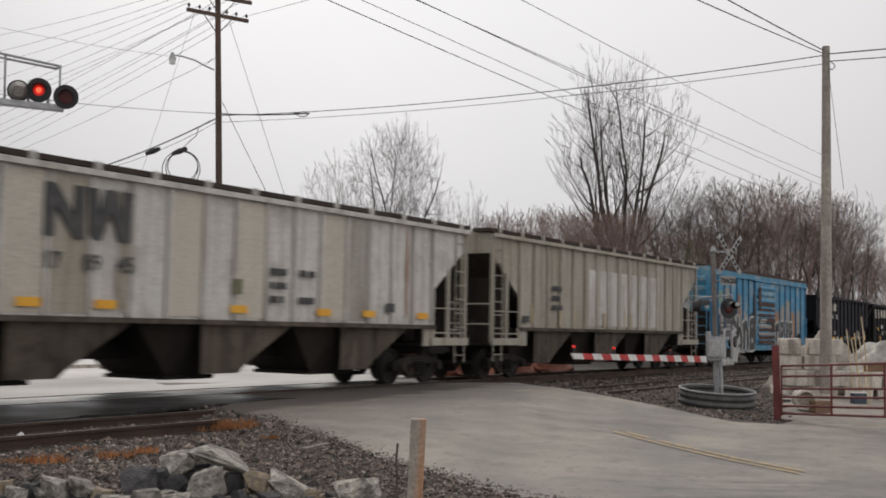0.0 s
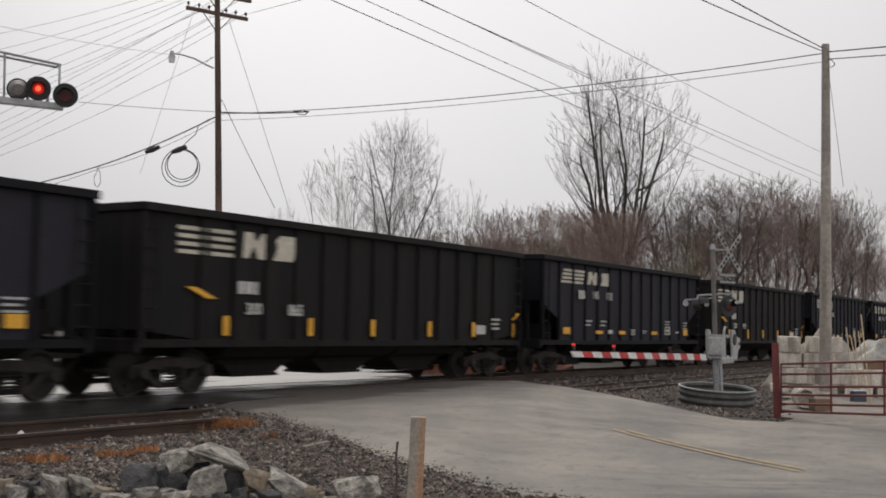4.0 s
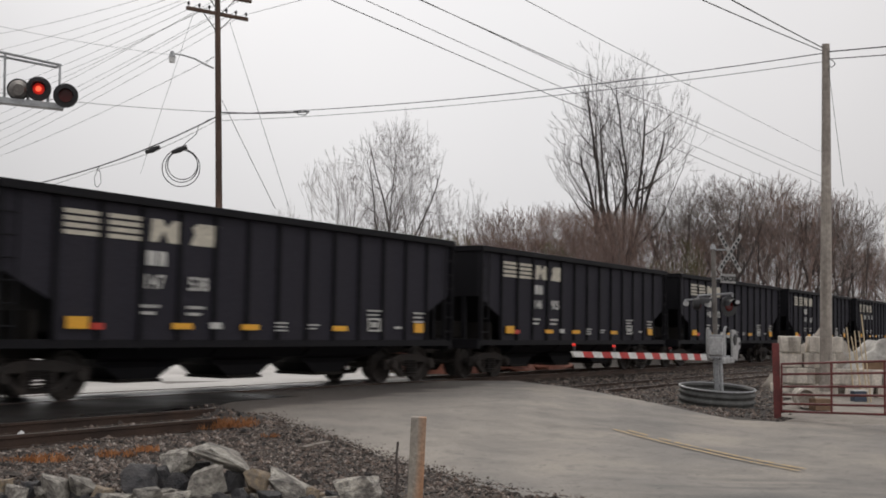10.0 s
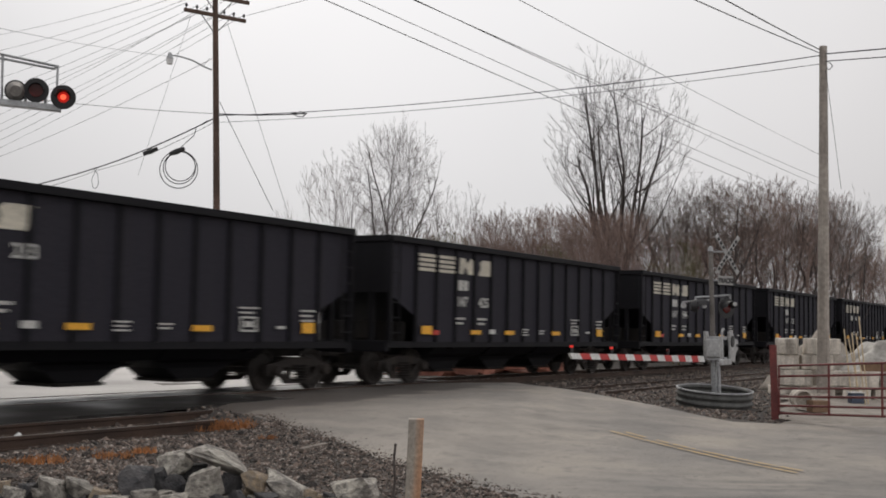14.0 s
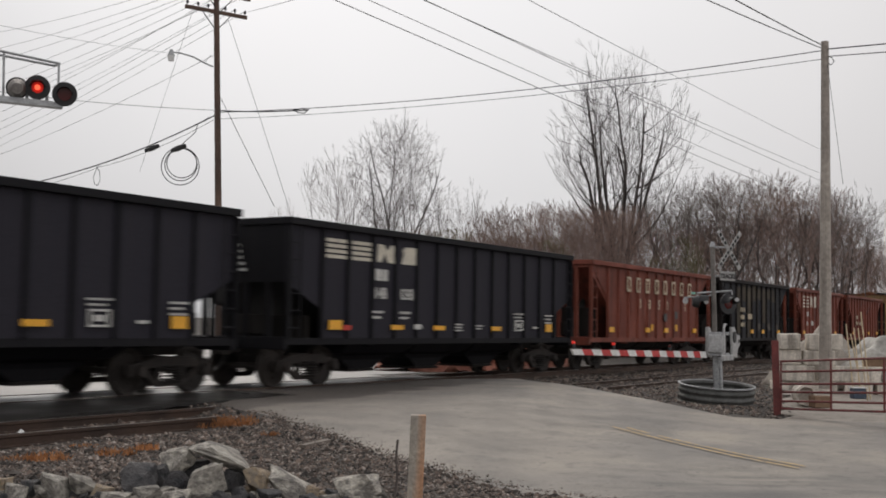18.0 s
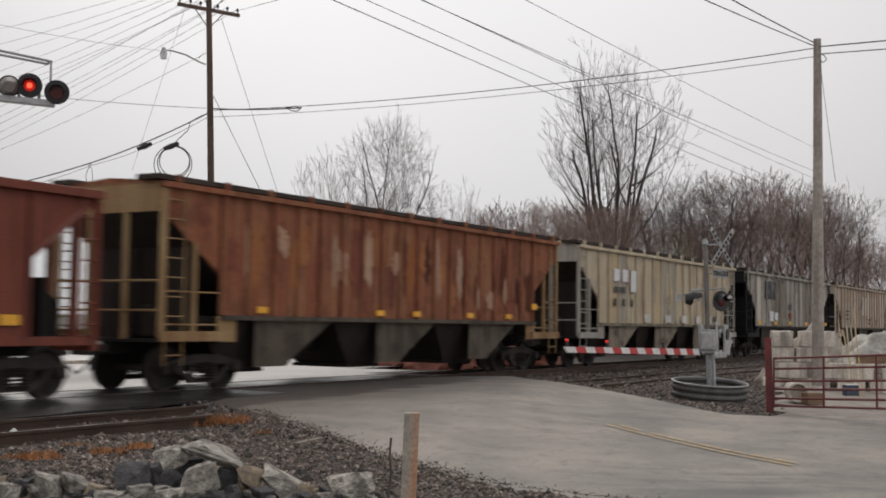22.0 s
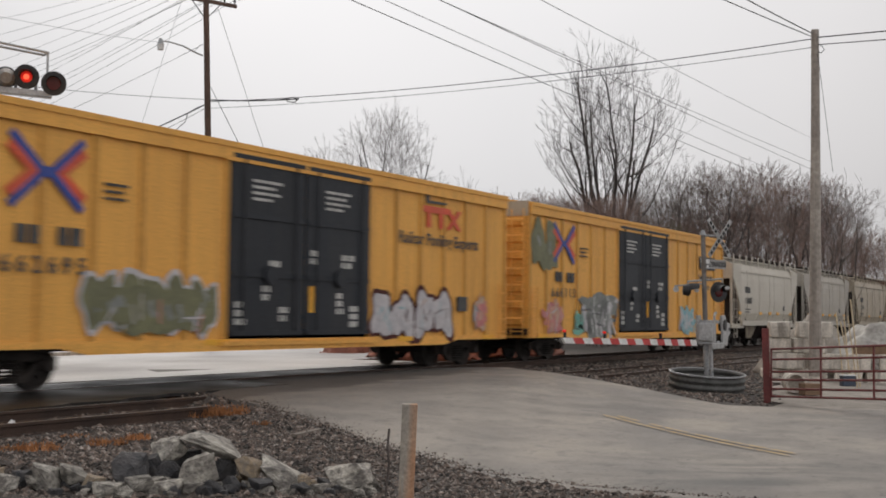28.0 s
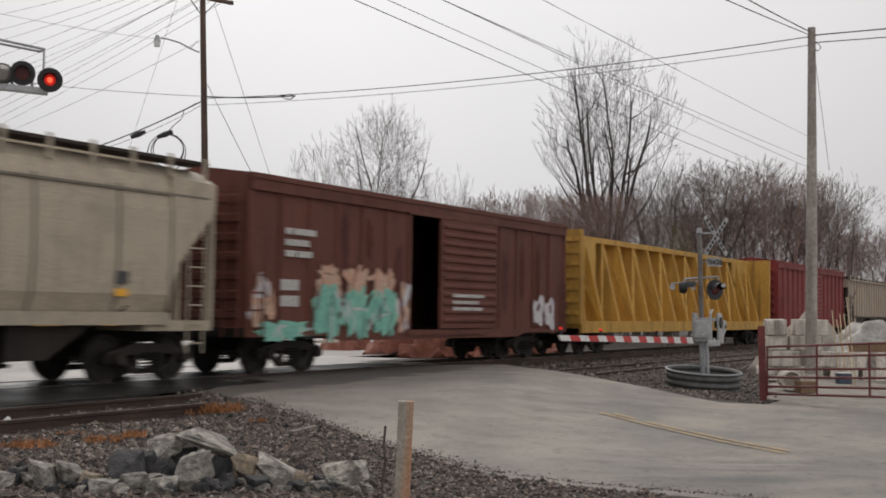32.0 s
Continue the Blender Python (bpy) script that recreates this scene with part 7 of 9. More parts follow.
    for s in (-1, 1):
        add_box(bm, -hh, hh, s * 1.45 - 0.05, s * 1.45 + 0.05, 0.8, 1.2)
    part("deck", bm, P["ochre"], c)
    bm = bm_new()
    add_box(bm, -hh + 0.4, hh - 0.4, -0.5, 0.5, 4.1, 4.3)
    part("top_beam", bm, P["ochre"], c)
    n = 14
    for i in range(n + 1):
        x = -hh + 1.0 + (L - 2.0) * i / n
        bm = bm_new()
        add_loft(bm, [[(x - 0.08, -1.2, 1.15), (x + 0.08, -1.2, 1.15), (x + 0.08, 1.2, 1.15), (x - 0.08, 1.2, 1.15)],
                      [(x - 0.08, -0.5, 4.1), (x + 0.08, -0.5, 4.1), (x + 0.08, 0.5, 4.1), (x - 0.08, 0.5, 4.1)]])
        part("riser", bm, P["ochre"], c)
        if i < n:
            x2 = x + (L - 2.0) / n
            a, b = ((x, 1.2), (x2, 4.1)) if i % 2 else ((x, 4.1), (x2, 1.2))
            for s in (-1, 1):
                bm = bm_new()
                ya, yb = (s * 1.1, s * 0.45) if a[1] < 2 else (s * 0.45, s * 1.1)
                add_rod(bm, (a[0], ya, a[1]), (b[0], yb, b[1]), 0.07, n=4)
                part("diagonal_brace", bm, P["ochre"], c)
    for e in (-1, 1):
        bm = bm_new()
        add_box(bm, e * hh - 0.12, e * hh + 0.12, -HALF + 0.05, HALF - 0.05, 1.1, 4.35)
        bulkhead = part("bulkhead", bm, P["ochre"], c)
        bm = bm_new()
        add_box(bm, e * (hh + 0.12) - 0.05, e * (hh + 0.12) + 0.05, -1.4, 1.4, -0.08, 0.08)
        me = finish(bm, "bulkhead_rib", P["ochre"])
        for i in range(7):
            child("bulkhead_rib", me, bulkhead, pose(0, 0, 1.5 + 0.42 * i))
        bm = bm_new()
        x0, x1 = sorted((e * hh, e * (hh - 3.4)))
        for s in (-1, 1):
            add_prism(bm, [(x0, 1.15), (x1, 1.15), (x1, 4.2), (x0, 4.2)], s * 0.48, s * 0.52)
        part("end_panel", bm, P["ochre"], c)
    running_gear(c, (-hh + 2.3, hh - 2.3), hh + 0.1)
    place(c, 603.95, L)
    # red boxcar, and a pale covered hopper after it
    c = boxcar("boxcar", "red boxcar with ribbed door", 16.0, 4.4, P["red"], (6.5, 9.5), (6, 6), roof_mat=P["red"])
    ribbed_door(c, -8 + 6.5, -8 + 9.5, 1.0, 4.0, P["red"], n=12)
    ribbed_door(c, -8 + 6.5, -8 + 9.5, 1.0, 4.0, P["red"], y=HALF - 0.03)
    place(c, 629.2, 16.0)
    c = covered_hopper("hopper_car", "faded pinkish grey covered hopper car", 17.4, 4.0, P["pink"], 16, bay_mat=P["grime"], under=P["soot"])
    place(c, 647.0, 17.4)
    for car, s, length in CARS:
        car.matrix_basis = pose(s + length / 2 + advance(0), TRACK_Y, 0)


NUMBERS = []
build_train()

# ---- poles and wires ----
def tapered_pole(name, label, base, top, r0, r1, mat):
    t = thing(name, label, "utility pole", m=pose(*base))
    bm = bm_new()
    d = Vector(top) - Vector(base)
    rings, n = [], 14
    for i in range(9):
        f = i / 8
        c = d * f + Vector((0.012 * math.sin(5 * f), 0.012 * math.cos(4 * f), 0))
        r = r0 + (r1 - r0) * f
        rings.append([(c.x + r * math.cos(2 * math.pi * k / n), c.y + r * math.sin(2 * math.pi * k / n), c.z) for k in range(n)])
    add_loft(bm, rings)
    part("pole", bm, mat, t)
    return t


def beam(bm, a, b, w, h):
    """A squared timber or bar from a to b."""
    a, b = Vector(a), Vector(b)
    d = (b - a).normalized()
    side = d.cross(Vector((0, 0, 1)))
    side = side.normalized() if side.length > 1e-4 else Vector((1, 0, 0))
    up = side.cross(d)
    ring = [side * (w / 2) + up * (h / 2), side * (-w / 2) + up * (h / 2), side * (-w / 2) - up * (h / 2), side * (w / 2) - up * (h / 2)]
    add_loft(bm, [[a + r for r in ring], [b + r for r in ring]])


POLE_L, POLE_R = Vector((34.056, 30.923, 0.218)), Vector((33.106, 7.746, -0.134))
TOP_L = Vector((33.693, 31.318, 15.196))
pole_l = tapered_pole("utility_pole", "tall brown wooden utility pole with double crossarms", POLE_L, TOP_L, 0.15, 0.105, M["dark_pole"])
pole_r = tapered_pole("utility_pole", "weathered grey wooden utility pole beside the block wall", POLE_R, (33.112, 7.722, 9.611), 0.175, 0.105, M["pole"])


def on_pole(pole, name, build, mat, label=""):
    bm = bm_new()
    build(bm)
    bmesh.ops.translate(bm, verts=bm.verts, vec=-pole.matrix_basis.translation)
    return part(name, bm, mat, pole, label)


ARMS = [(Vector((32.401, 31.658, 13.621)), Vector((35.045, 30.867, 13.689))), (Vector((32.475, 31.583, 14.321)), Vector((35.119, 30.782, 14.439)))]
for a, b in ARMS:
    on_pole(pole_l, "crossarm", lambda bm: beam(bm, a, b, 0.10, 0.14), M["dark_pole"])
    for i in range(6):
        p = a.lerp(b, (0.03, 0.2, 0.36, 0.64, 0.8, 0.97)[i])
        def knob(bm, p=p):
            add_rod(bm, p + Vector((0, 0, 0.05)), p + Vector((0, 0, 0.16)), 0.018, n=6)
            add_rod(bm, p + Vector((0, 0, 0.15)), p + Vector((0, 0, 0.2)), 0.05, 0.06, 8)
            add_rod(bm, p + Vector((0, 0, 0.2)), p + Vector((0, 0, 0.27)), 0.055, 0.03, 8)
        on_pole(pole_l, "insulator", knob, M["black"])
    for s in (0.25, 0.75):
        on_pole(pole_l, "arm_brace", lambda bm: beam(bm, a.lerp(b, s), a.lerp(b, 0.5) - Vector((0, 0, 0.75)), 0.03, 0.03), M["black"])

lamp = thing("street_lamp", "old bucket street lamp on a curved arm fixed to the pole", "street lamp", m=pose(*(33.570, 31.303, 11.584)))
LO = lamp.matrix_basis.translation
bm = bm_new()
add_pipe(bm, [Vector(p) - LO for p in ((33.603, 31.268, 11.452), (33.246, 31.356, 11.523), (32.727, 31.466, 11.672), (32.167, 31.611, 11.724), (31.858, 31.782, 11.720))], 0.03)
part("lamp_arm", bm, M["galv"], lamp)
bm = bm_new()
hd = Vector((31.851, 31.788, 11.697)) - LO
add_rod(bm, hd + Vector((0, 0, 0.12)), hd + Vector((0, 0, -0.05)), 0.06, 0.11, 12)
add_rod(bm, hd + Vector((0, 0, -0.05)), hd + Vector((0, 0, -0.12)), 0.11, 0.15, 12)
part("lamp_head", bm, M["galv"], lamp)
bm = bm_new()
add_rod(bm, hd + Vector((0, 0, -0.12)), hd + Vector((0, 0, -0.32)), 0.135, 0.115, 12)
part("refractor", bm, M["white"], lamp, "cloudy glass bucket")
bm = bm_new()
beam(bm, Vector((33.548, 31.326, 11.897)) - LO, Vector((33.217, 31.387, 11.520)) - LO, 0.02, 0.02)
part("arm_stay", bm, M["galv"], lamp)


def add_tube(bm, pts, r, n=5):
    """One skin along a bent line."""
    rings = []
    for i, p in enumerate(pts):
        d = (Vector(pts[min(i + 1, len(pts) - 1)]) - Vector(pts[max(i - 1, 0)])).normalized()
        side = d.cross(Vector((-0.85, -0.52, 0.05))).normalized()
        up = d.cross(side)
        rings.append([Vector(p) + side * (r * math.cos(6.2832 * k / n)) + up * (r * math.sin(6.2832 * k / n)) for k in range(n)])
    add_loft(bm, rings)


def wire(a, b, r, sag=0.0, mat=None, name="wire", label="dark overhead wire between poles", n=14):
    a, b = Vector(a), Vector(b)
    bm = bm_new()
    pts = [a.lerp(b, i / n) - Vector((0, 0, sag * 4 * (i / n) * (1 - i / n))) for i in range(n + 1)]
    q = (b - a).to_track_quat("Z", "Y")
    ring = [q @ Vector((r * math.cos(2.0944 * k), r * math.sin(2.0944 * k), 0)) for k in range(3)]
    add_loft(bm, [[p + v for v in ring] for p in pts])
    return tagged(part(name, bm, mat or M["wire"], None), label, "wire", "overhead wires")


# between the two poles
wire((33.819, 31.034, 9.651), (32.993, 7.788, 9.334), 0.016, 0.30, n=20)
wire((33.820, 31.033, 9.390), (32.993, 7.789, 9.092), 0.011, 0.26, n=20)
wire((33.817, 31.036, 9.718), (34.566, 27.225, 9.555), 0.03, 0.05)
bm = bm_new()
sp = [Vector((34.426, 27.881, 9.607)), Vector((34.485, 27.649, 9.467)), Vector((34.540, 27.419, 9.436)), Vector((34.540, 27.258, 9.532)), Vector((34.510, 27.456, 9.630)), Vector((34.453, 27.847, 9.587))]
add_pipe(bm, sp, 0.02)
tagged(part("cable_splice", bm, M["wire"], None), "looped cable splice on the overhead cable", "cable splice")
# on from the grey pole, and towards the camera
wire((33.034, 7.611, 9.372), (29.967, 1.412, 8.536), 0.02)
wire((33.034, 7.612, 9.163), (29.967, 1.417, 8.272), 0.016)
wire((32.993, 7.787, 9.512), (14.272, 7.232, 7.607), 0.018, 0.06)
wire((32.993, 7.788, 9.415), (13.759, 8.167, 7.606), 0.016, 0.06)
for (a, b, r) in (((32.993, 7.796, 4.893), (6.245, 6.481, 4.505), 0.010), ((32.993, 7.795, 5.147), (6.449, 6.278, 4.535), 0.008), ((32.993, 7.791, 5.846), (6.730, 5.976, 4.572), 0.009),
                  ((32.993, 7.792, 5.639), (6.756, 5.947, 4.589), 0.009), ((32.993, 7.788, 6.515), (7.365, 5.173, 4.635), 0.008)):
    wire(a, b, r * 0.58, 0.03, n=24)
wire((33.031, 7.628, 8.906), (32.237, 7.057, 5.432), 0.008, 0.0)
bm = bm_new()
add_pipe(bm, [(32.937, 7.590, 9.156), (32.960, 7.488, 9.086), (32.973, 7.430, 8.986), (32.953, 7.518, 8.895), (32.937, 7.591, 8.947)], 0.012)
tagged(part("wire_loop", bm, M["wire"], None), "small drip loop of wire at the pole top", "wire")
# guys
wire((34.051, 30.927, 13.368), (36.478, 29.637, 6.136), 0.012, 0.0, M["thin_wire"], label="thin pale guy wire running down from the pole")
wire((33.910, 31.082, 10.232), (35.352, 29.432, 6.018), 0.014, 0.0, label="dark guy wire running down from the pole")
# the fan of line wires leading away
FAN = [(0.0, 0, (49.150, 68.119, 17.055)), (0.2, 0, (49.183, 68.096, 16.131)), (0.36, 0, (49.224, 68.066, 14.978)), (0.64, 0, (49.292, 68.017, 13.061)), (0.8, 0, (49.313, 68.001, 12.448)), (0.97, 0, (49.332, 67.988, 11.913)),
       (0.0, 1, (46.698, 64.956, 19.472)), (0.2, 1, (46.740, 64.926, 18.294)), (0.36, 1, (46.768, 64.905, 17.486)), (0.64, 1, (46.906, 64.806, 13.603)), (0.8, 1, (46.859, 64.840, 14.919)), (0.97, 1, (46.926, 64.791, 13.018))]
for f, k, far in FAN:
    a, b = ARMS[k]
    wire(a.lerp(b, f) + Vector((0, 0, 0.25)), far, 0.011, 0.25, M["thin_wire"], label="thin pale line wire leading away from the crossarms")
wire((33.710, 31.299, 11.951), (49.343, 67.980, 11.607), 0.012, 0.3, M["thin_wire"], label="thin pale line wire leading away from the pole")
wire((31.829, 31.810, 11.673), (23.326, 32.495, 11.118), 0.008, 0.1, M["thin_wire"], label="thin pale wire leading from the lamp")
wire((33.728, 31.280, 9.745), (35.107, 48.657, 12.593), 0.014, 0.15, label="dark cable leading away from the pole")
for a, b in (((35.070, 30.838, 13.923), (24.837, 16.826, 10.671)), ((35.115, 30.787, 14.671), (24.832, 16.834, 11.126))):
    wire(a, b, 0.011, 0.0, M["thin_wire"], label="thin pale line wire from the crossarm")
wire((32.644, 31.552, 13.377), (38.732, 40.445, 8.423), 0.008, 0.0, M["thin_wire"], label="thin pale stay wire")
# the slack telephone cable with its coil
wire((33.762, 31.243, 9.546), (36.061, 40.194, 8.436), 0.033, 0.11, label="heavy black telephone cable sagging from the pole")
wire((36.061, 40.194, 8.436), (38.822, 53.374, 7.928), 0.033, 0.17, label="heavy black telephone cable sagging from the pole")
bm = bm_new()
add_pipe(bm, [(36.061, 40.194, 8.436), (35.977, 40.270, 8.225), (35.878, 40.358, 7.860), (35.923, 40.318, 7.532), (36.016, 40.235, 7.462), (36.101, 40.159, 7.672), (36.070, 40.187, 8.130), (35.937, 40.306, 8.349)], 0.014)
tagged(part("cable_drip_loop", bm, M["wire"], None), "small drip loop hanging from the telephone cable", "wire")
wire((36.065, 40.191, 8.308), (38.837, 53.364, 7.509), 0.012, 0.2, label="thin black cable below the telephone cable")
wire((33.765, 31.240, 9.389), (36.065, 40.191, 8.308), 0.013, 0.2, label="thin black cable below the telephone cable")
coil = thing("cable_coil", "slack coil of black cable hanging from the telephone line", "cable coil", m=pose(*(34.312, 33.567, 8.476)))
CO = coil.matrix_basis.translation
right = Vector((math.cos(radians(58.5)), -math.sin(radians(58.5)), 0))
for k, (cx, cz, r) in enumerate(((0.02, -0.74, 0.77), (0.08, -0.60, 0.61), (0.05, -0.66, 0.66))):
    bm = bm_new()
    pts = [right * (cx + r * math.sin(2 * math.pi * i / 28)) + Vector((0.04 * k, 0.04 * k, cz + r * math.cos(2 * math.pi * i / 28))) for i in range(29)]
    add_tube(bm, pts, 0.02)
    part("cable_turn", bm, M["wire"], coil)
for p in ((34.265, 33.615, 8.472), (34.920, 35.785, 8.706)):
    bm = bm_new()
    d = right * 0.3 + Vector((0, 0, 0.12))
    q = Vector(p) - CO
    add_rod(bm, q - d, q, 0.08, 0.12, 10)
    add_rod(bm, q, q + d, 0.12, 0.08, 10)
    part("splice_case", bm, M["black"], coil, "black splice case")
bm = bm_new()
add_pipe(bm, [Vector(p) - CO for p in ((34.295, 33.584, 8.521), (34.147, 33.019, 8.785), (33.995, 32.455, 8.997), (33.903, 32.261, 9.310), (33.762, 31.537, 9.480))], 0.016)
part("cable_tail", bm, M["wire"], coil)


# ---- crossing signals ----
SHUTTERS = []     # shutter, and which beat its lamp lights on


def flasher(parent, at, face, r=0.26, lit=True, back=False):
    """A round crossing light: backing disc, hood and lens."""
    q = Vector(face).normalized().to_track_quat("Z", "Y").to_matrix().to_4x4()
    m = Matrix.Translation(at) @ q
    bm = bm_new()
    add_rod(bm, (0, 0, -0.02), (0, 0, 0.0), r, r, 24)
    disc = part("backing_disc", bm, M["black"], parent, "black round backing disc", m=m)
    bm = bm_new()
    add_rod(bm, (0, 0, -0.16), (0, 0, -0.02), 0.12, 0.16, 16)
    part("lamp_housing", bm, M["alu"] if back else M["black"], disc)
    bm = bm_new()
    n = 14
    ring = [(0.165 * math.cos(math.pi * i / n), 0.165 * math.sin(math.pi * i / n)) for i in range(n + 1)]
    inner = [(0.155 * math.cos(math.pi * i / n), 0.155 * math.sin(math.pi * i / n)) for i in range(n, -1, -1)]
    o = ring + inner
    add_loft(bm, [[(x, y, 0.0) for x, y in o], [(x, y, 0.22 if y > 0.03 else 0.05) for x, y in o]])
    part("hood", bm, M["black"], disc)
    bm = bm_new()
    prof = [(0.125, 0.004), (0.11, 0.02), (0.07, 0.03), (0.02, 0.034)]
    add_loft(bm, [[(a * math.cos(2 * math.pi * k / 20), a * math.sin(2 * math.pi * k / 20), z) for k in range(20)] for a, z in prof])
    lens = part("lens", bm, M["lens_on"] if lit else M["lens_off"], disc, "glowing red lens" if lit else "unlit dark red lens")
    if lit:
        bm = bm_new()
        add_rod(bm, (0, 0, 0.035), (0, 0, 0.042), 0.062, 0.05, 14)
        part("bulb", bm, M["bulb"], disc, "bright middle of the red lens")
        # added shutter that hides the steady glow, in place of switching it off
        bm = bm_new()
        add_rod(bm, (0, 0, -0.004), (0, 0, 0.004), 0.148, 0.148, 20)
        shutter = part("shutter", bm, M["lens_off"], disc, "added dark red shutter that stands in for the lamp going out", m=pose(0, 0, 0.05))
        SHUTTERS.append((shutter, lit))
    return disc


canti = thing("cantilever_signal", "grey cantilever crossing signal with red flashing lights over the road", "crossing signal", m=pose(*(15.177, 22.331, 1.034)))
CN = Vector(canti.matrix_basis.translation)
CN.z = -0.1
canti.matrix_basis = Matrix.Translation(CN)


def at_c(p):
    return Vector(p) - CN


bm = bm_new()
top = at_c((14.934, 22.494, 7.428))
add_rod(bm, (0, 0, 0), (0, 0, top.z), 0.16, 0.14, 14)
part("mast", bm, M["galv"], canti)
bm = bm_new()
beam(bm, at_c((14.978, 22.465, 6.282)), at_c((17.401, 20.645, 6.195)), 0.30, 0.12)
part("arm_walkway", bm, M["galv"], canti, bevel=0.0)
for dy, dd in ((0, 0), (5, 0.45)):
    bm = bm_new()
    a, b = (at_c((14.930, 22.496, 7.526)), at_c((17.326, 20.707, 7.146))) if not dd else (at_c((15.156, 22.827, 7.492)), at_c((17.510, 21.075, 7.170)))
    add_rod(bm, a, b, 0.03, n=6)
    part("handrail", bm, M["galv"], canti)
for a, b in (((17.317, 20.715, 7.145), (17.327, 20.707, 6.226)), ((16.416, 21.436, 7.299), (16.433, 21.423, 6.231)), ((15.579, 22.052, 7.423), (15.621, 22.022, 6.262)), ((17.326, 20.707, 7.146), (17.510, 21.075, 7.170))):
    bm = bm_new()
    add_rod(bm, at_c(a), at_c(b), 0.03, n=6)
    part("rail_post", bm, M["galv"], canti)
toward = Vector((-0.66, -0.74, -0.12))
flasher(canti, at_c((16.859, 20.833, 6.533)), toward, 0.27, 1)
flasher(canti, at_c((17.300, 20.468, 6.429)), toward, 0.27, 2)
d = flasher(canti, at_c((16.654, 21.252, 6.520)), -toward, 0.24, False, back=True)
bm = bm_new()
add_rod(bm, at_c((16.593, 21.173, 6.502)), at_c((16.408, 20.937, 6.445)), 0.21, 0.12, 16)
part("lamp_back", bm, M["mast_grey"], canti, "dull silver lamp housing seen from behind", bevel=0.0)
for p in ((16.819, 21.121, 6.261), (17.142, 20.860, 6.258), (17.390, 20.654, 6.245)):
    bm = bm_new()
    q = at_c(p)
    add_rod(bm, q, q + Vector((0, 0, 0.22)), 0.035, n=8)
    part("lamp_bracket", bm, M["galv"], canti)

# the gate mast in its corrugated ring
GATE = Vector((27.559, 9.028, -0.026))
mast = thing("crossing_gate", "silver crossing gate mast with crossbuck, lights and lowered striped arm", "crossing gate", m=pose(*GATE))


def at_g(p):
    return Vector(p) - GATE


bm = bm_new()
add_rod(bm, (0, 0, 0), at_g((27.546, 9.069, 1.363)), 0.07, 0.07, 12)
part("lower_mast", bm, M["galv"], mast)
bm = bm_new()
add_rod(bm, at_g((27.546, 9.069, 1.336)), at_g((27.529, 9.118, 3.468)), 0.06, 0.055, 12)
part("mast", bm, M["mast_grey"], mast, "weathered brownish upper mast")
bm = bm_new()
add_rod(bm, at_g((27.404, 8.859, -0.013)), at_g((27.395, 8.885, 0.797)), 0.045, 0.045, 8)
part("conduit", bm, M["galv"], mast)
bm = bm_new()
add_rod(bm, at_g((27.529, 9.118, 3.468)), at_g((27.529, 9.118, 3.592)), 0.08, 0.04, 12)
part("mast_cap", bm, M["galv"], mast)
# crossbuck: two white boards crossing, facing the oncoming road
SIGN_TURN = Matrix.Rotation(radians(-22), 4, "Z")
cb = at_g((27.458, 8.688, 3.375))
for k, ang in enumerate((48, -48)):
    bm = bm_new()
    add_box(bm, -0.60, 0.60, -0.01 - 0.02 * k, 0.005 - 0.02 * k, -0.06, 0.06)
    b = part("crossbuck_board", bm, M["sign_white"], mast, "white crossbuck board with worn black lettering", m=Matrix.Translation(cb) @ SIGN_TURN @ pose(0, 0, 0, 0, ang, 0))
    for i in range(8):
        if k or not 2 < i < 5:
            bm = bm_new()
            add_box(bm, -0.52 + 0.13 * i, -0.44 + 0.13 * i, -0.016 - 0.02 * k, -0.008 - 0.02 * k, -0.035, 0.035)
            part("board_lettering", bm, M["black"], b)
sg = at_g((27.449, 8.719, 2.744))
bm = bm_new()
add_box(bm, -0.27, 0.27, -0.01, 0.01, -0.11, 0.11)
b = part("track_sign", bm, M["sign_white"], mast, "white track sign with black letters", m=Matrix.Translation(sg) @ SIGN_TURN)
text_on("TRACKS", 0.15, M["black"], b, pose(0, -0.014, -0.01, 90), "sign_lettering")
bm = bm_new()
add_rod(bm, at_g((27.534, 9.105, 3.454)), at_g((27.506, 8.703, 3.445)), 0.025, n=6)
part("sign_bracket", bm, M["galv"], mast)
bm = bm_new()
add_rod(bm, at_g((27.538, 9.091, 2.750)), at_g((27.482, 8.778, 2.746)), 0.02, n=6)
part("sign_bracket", bm, M["galv"], mast)
# light arms
bm = bm_new()
add_rod(bm, at_g((27.410, 9.472, 2.332)), at_g((27.669, 8.683, 2.397)), 0.028, n=6)
part("light_arm", bm, M["galv"], mast)
for a, b in (((27.414, 9.459, 2.332), (27.414, 9.458, 2.084)), ((27.669, 8.683, 2.397), (27.670, 8.683, 2.191)), ((27.307, 9.765, 2.218), (27.530, 9.115, 2.282))):
    bm = bm_new()
    add_rod(bm, at_g(a), at_g(b), 0.022, n=6)
    part("light_bracket", bm, M["galv"], mast)
face_cam = Vector((-0.52, -0.85, 0.0))
flasher(mast, at_g((27.360, 8.669, 2.074)), face_cam, 0.25, 0)
flasher(mast, at_g((27.333, 9.388, 2.124)), Vector((0.45, -0.9, 0)), 0.12, 0)
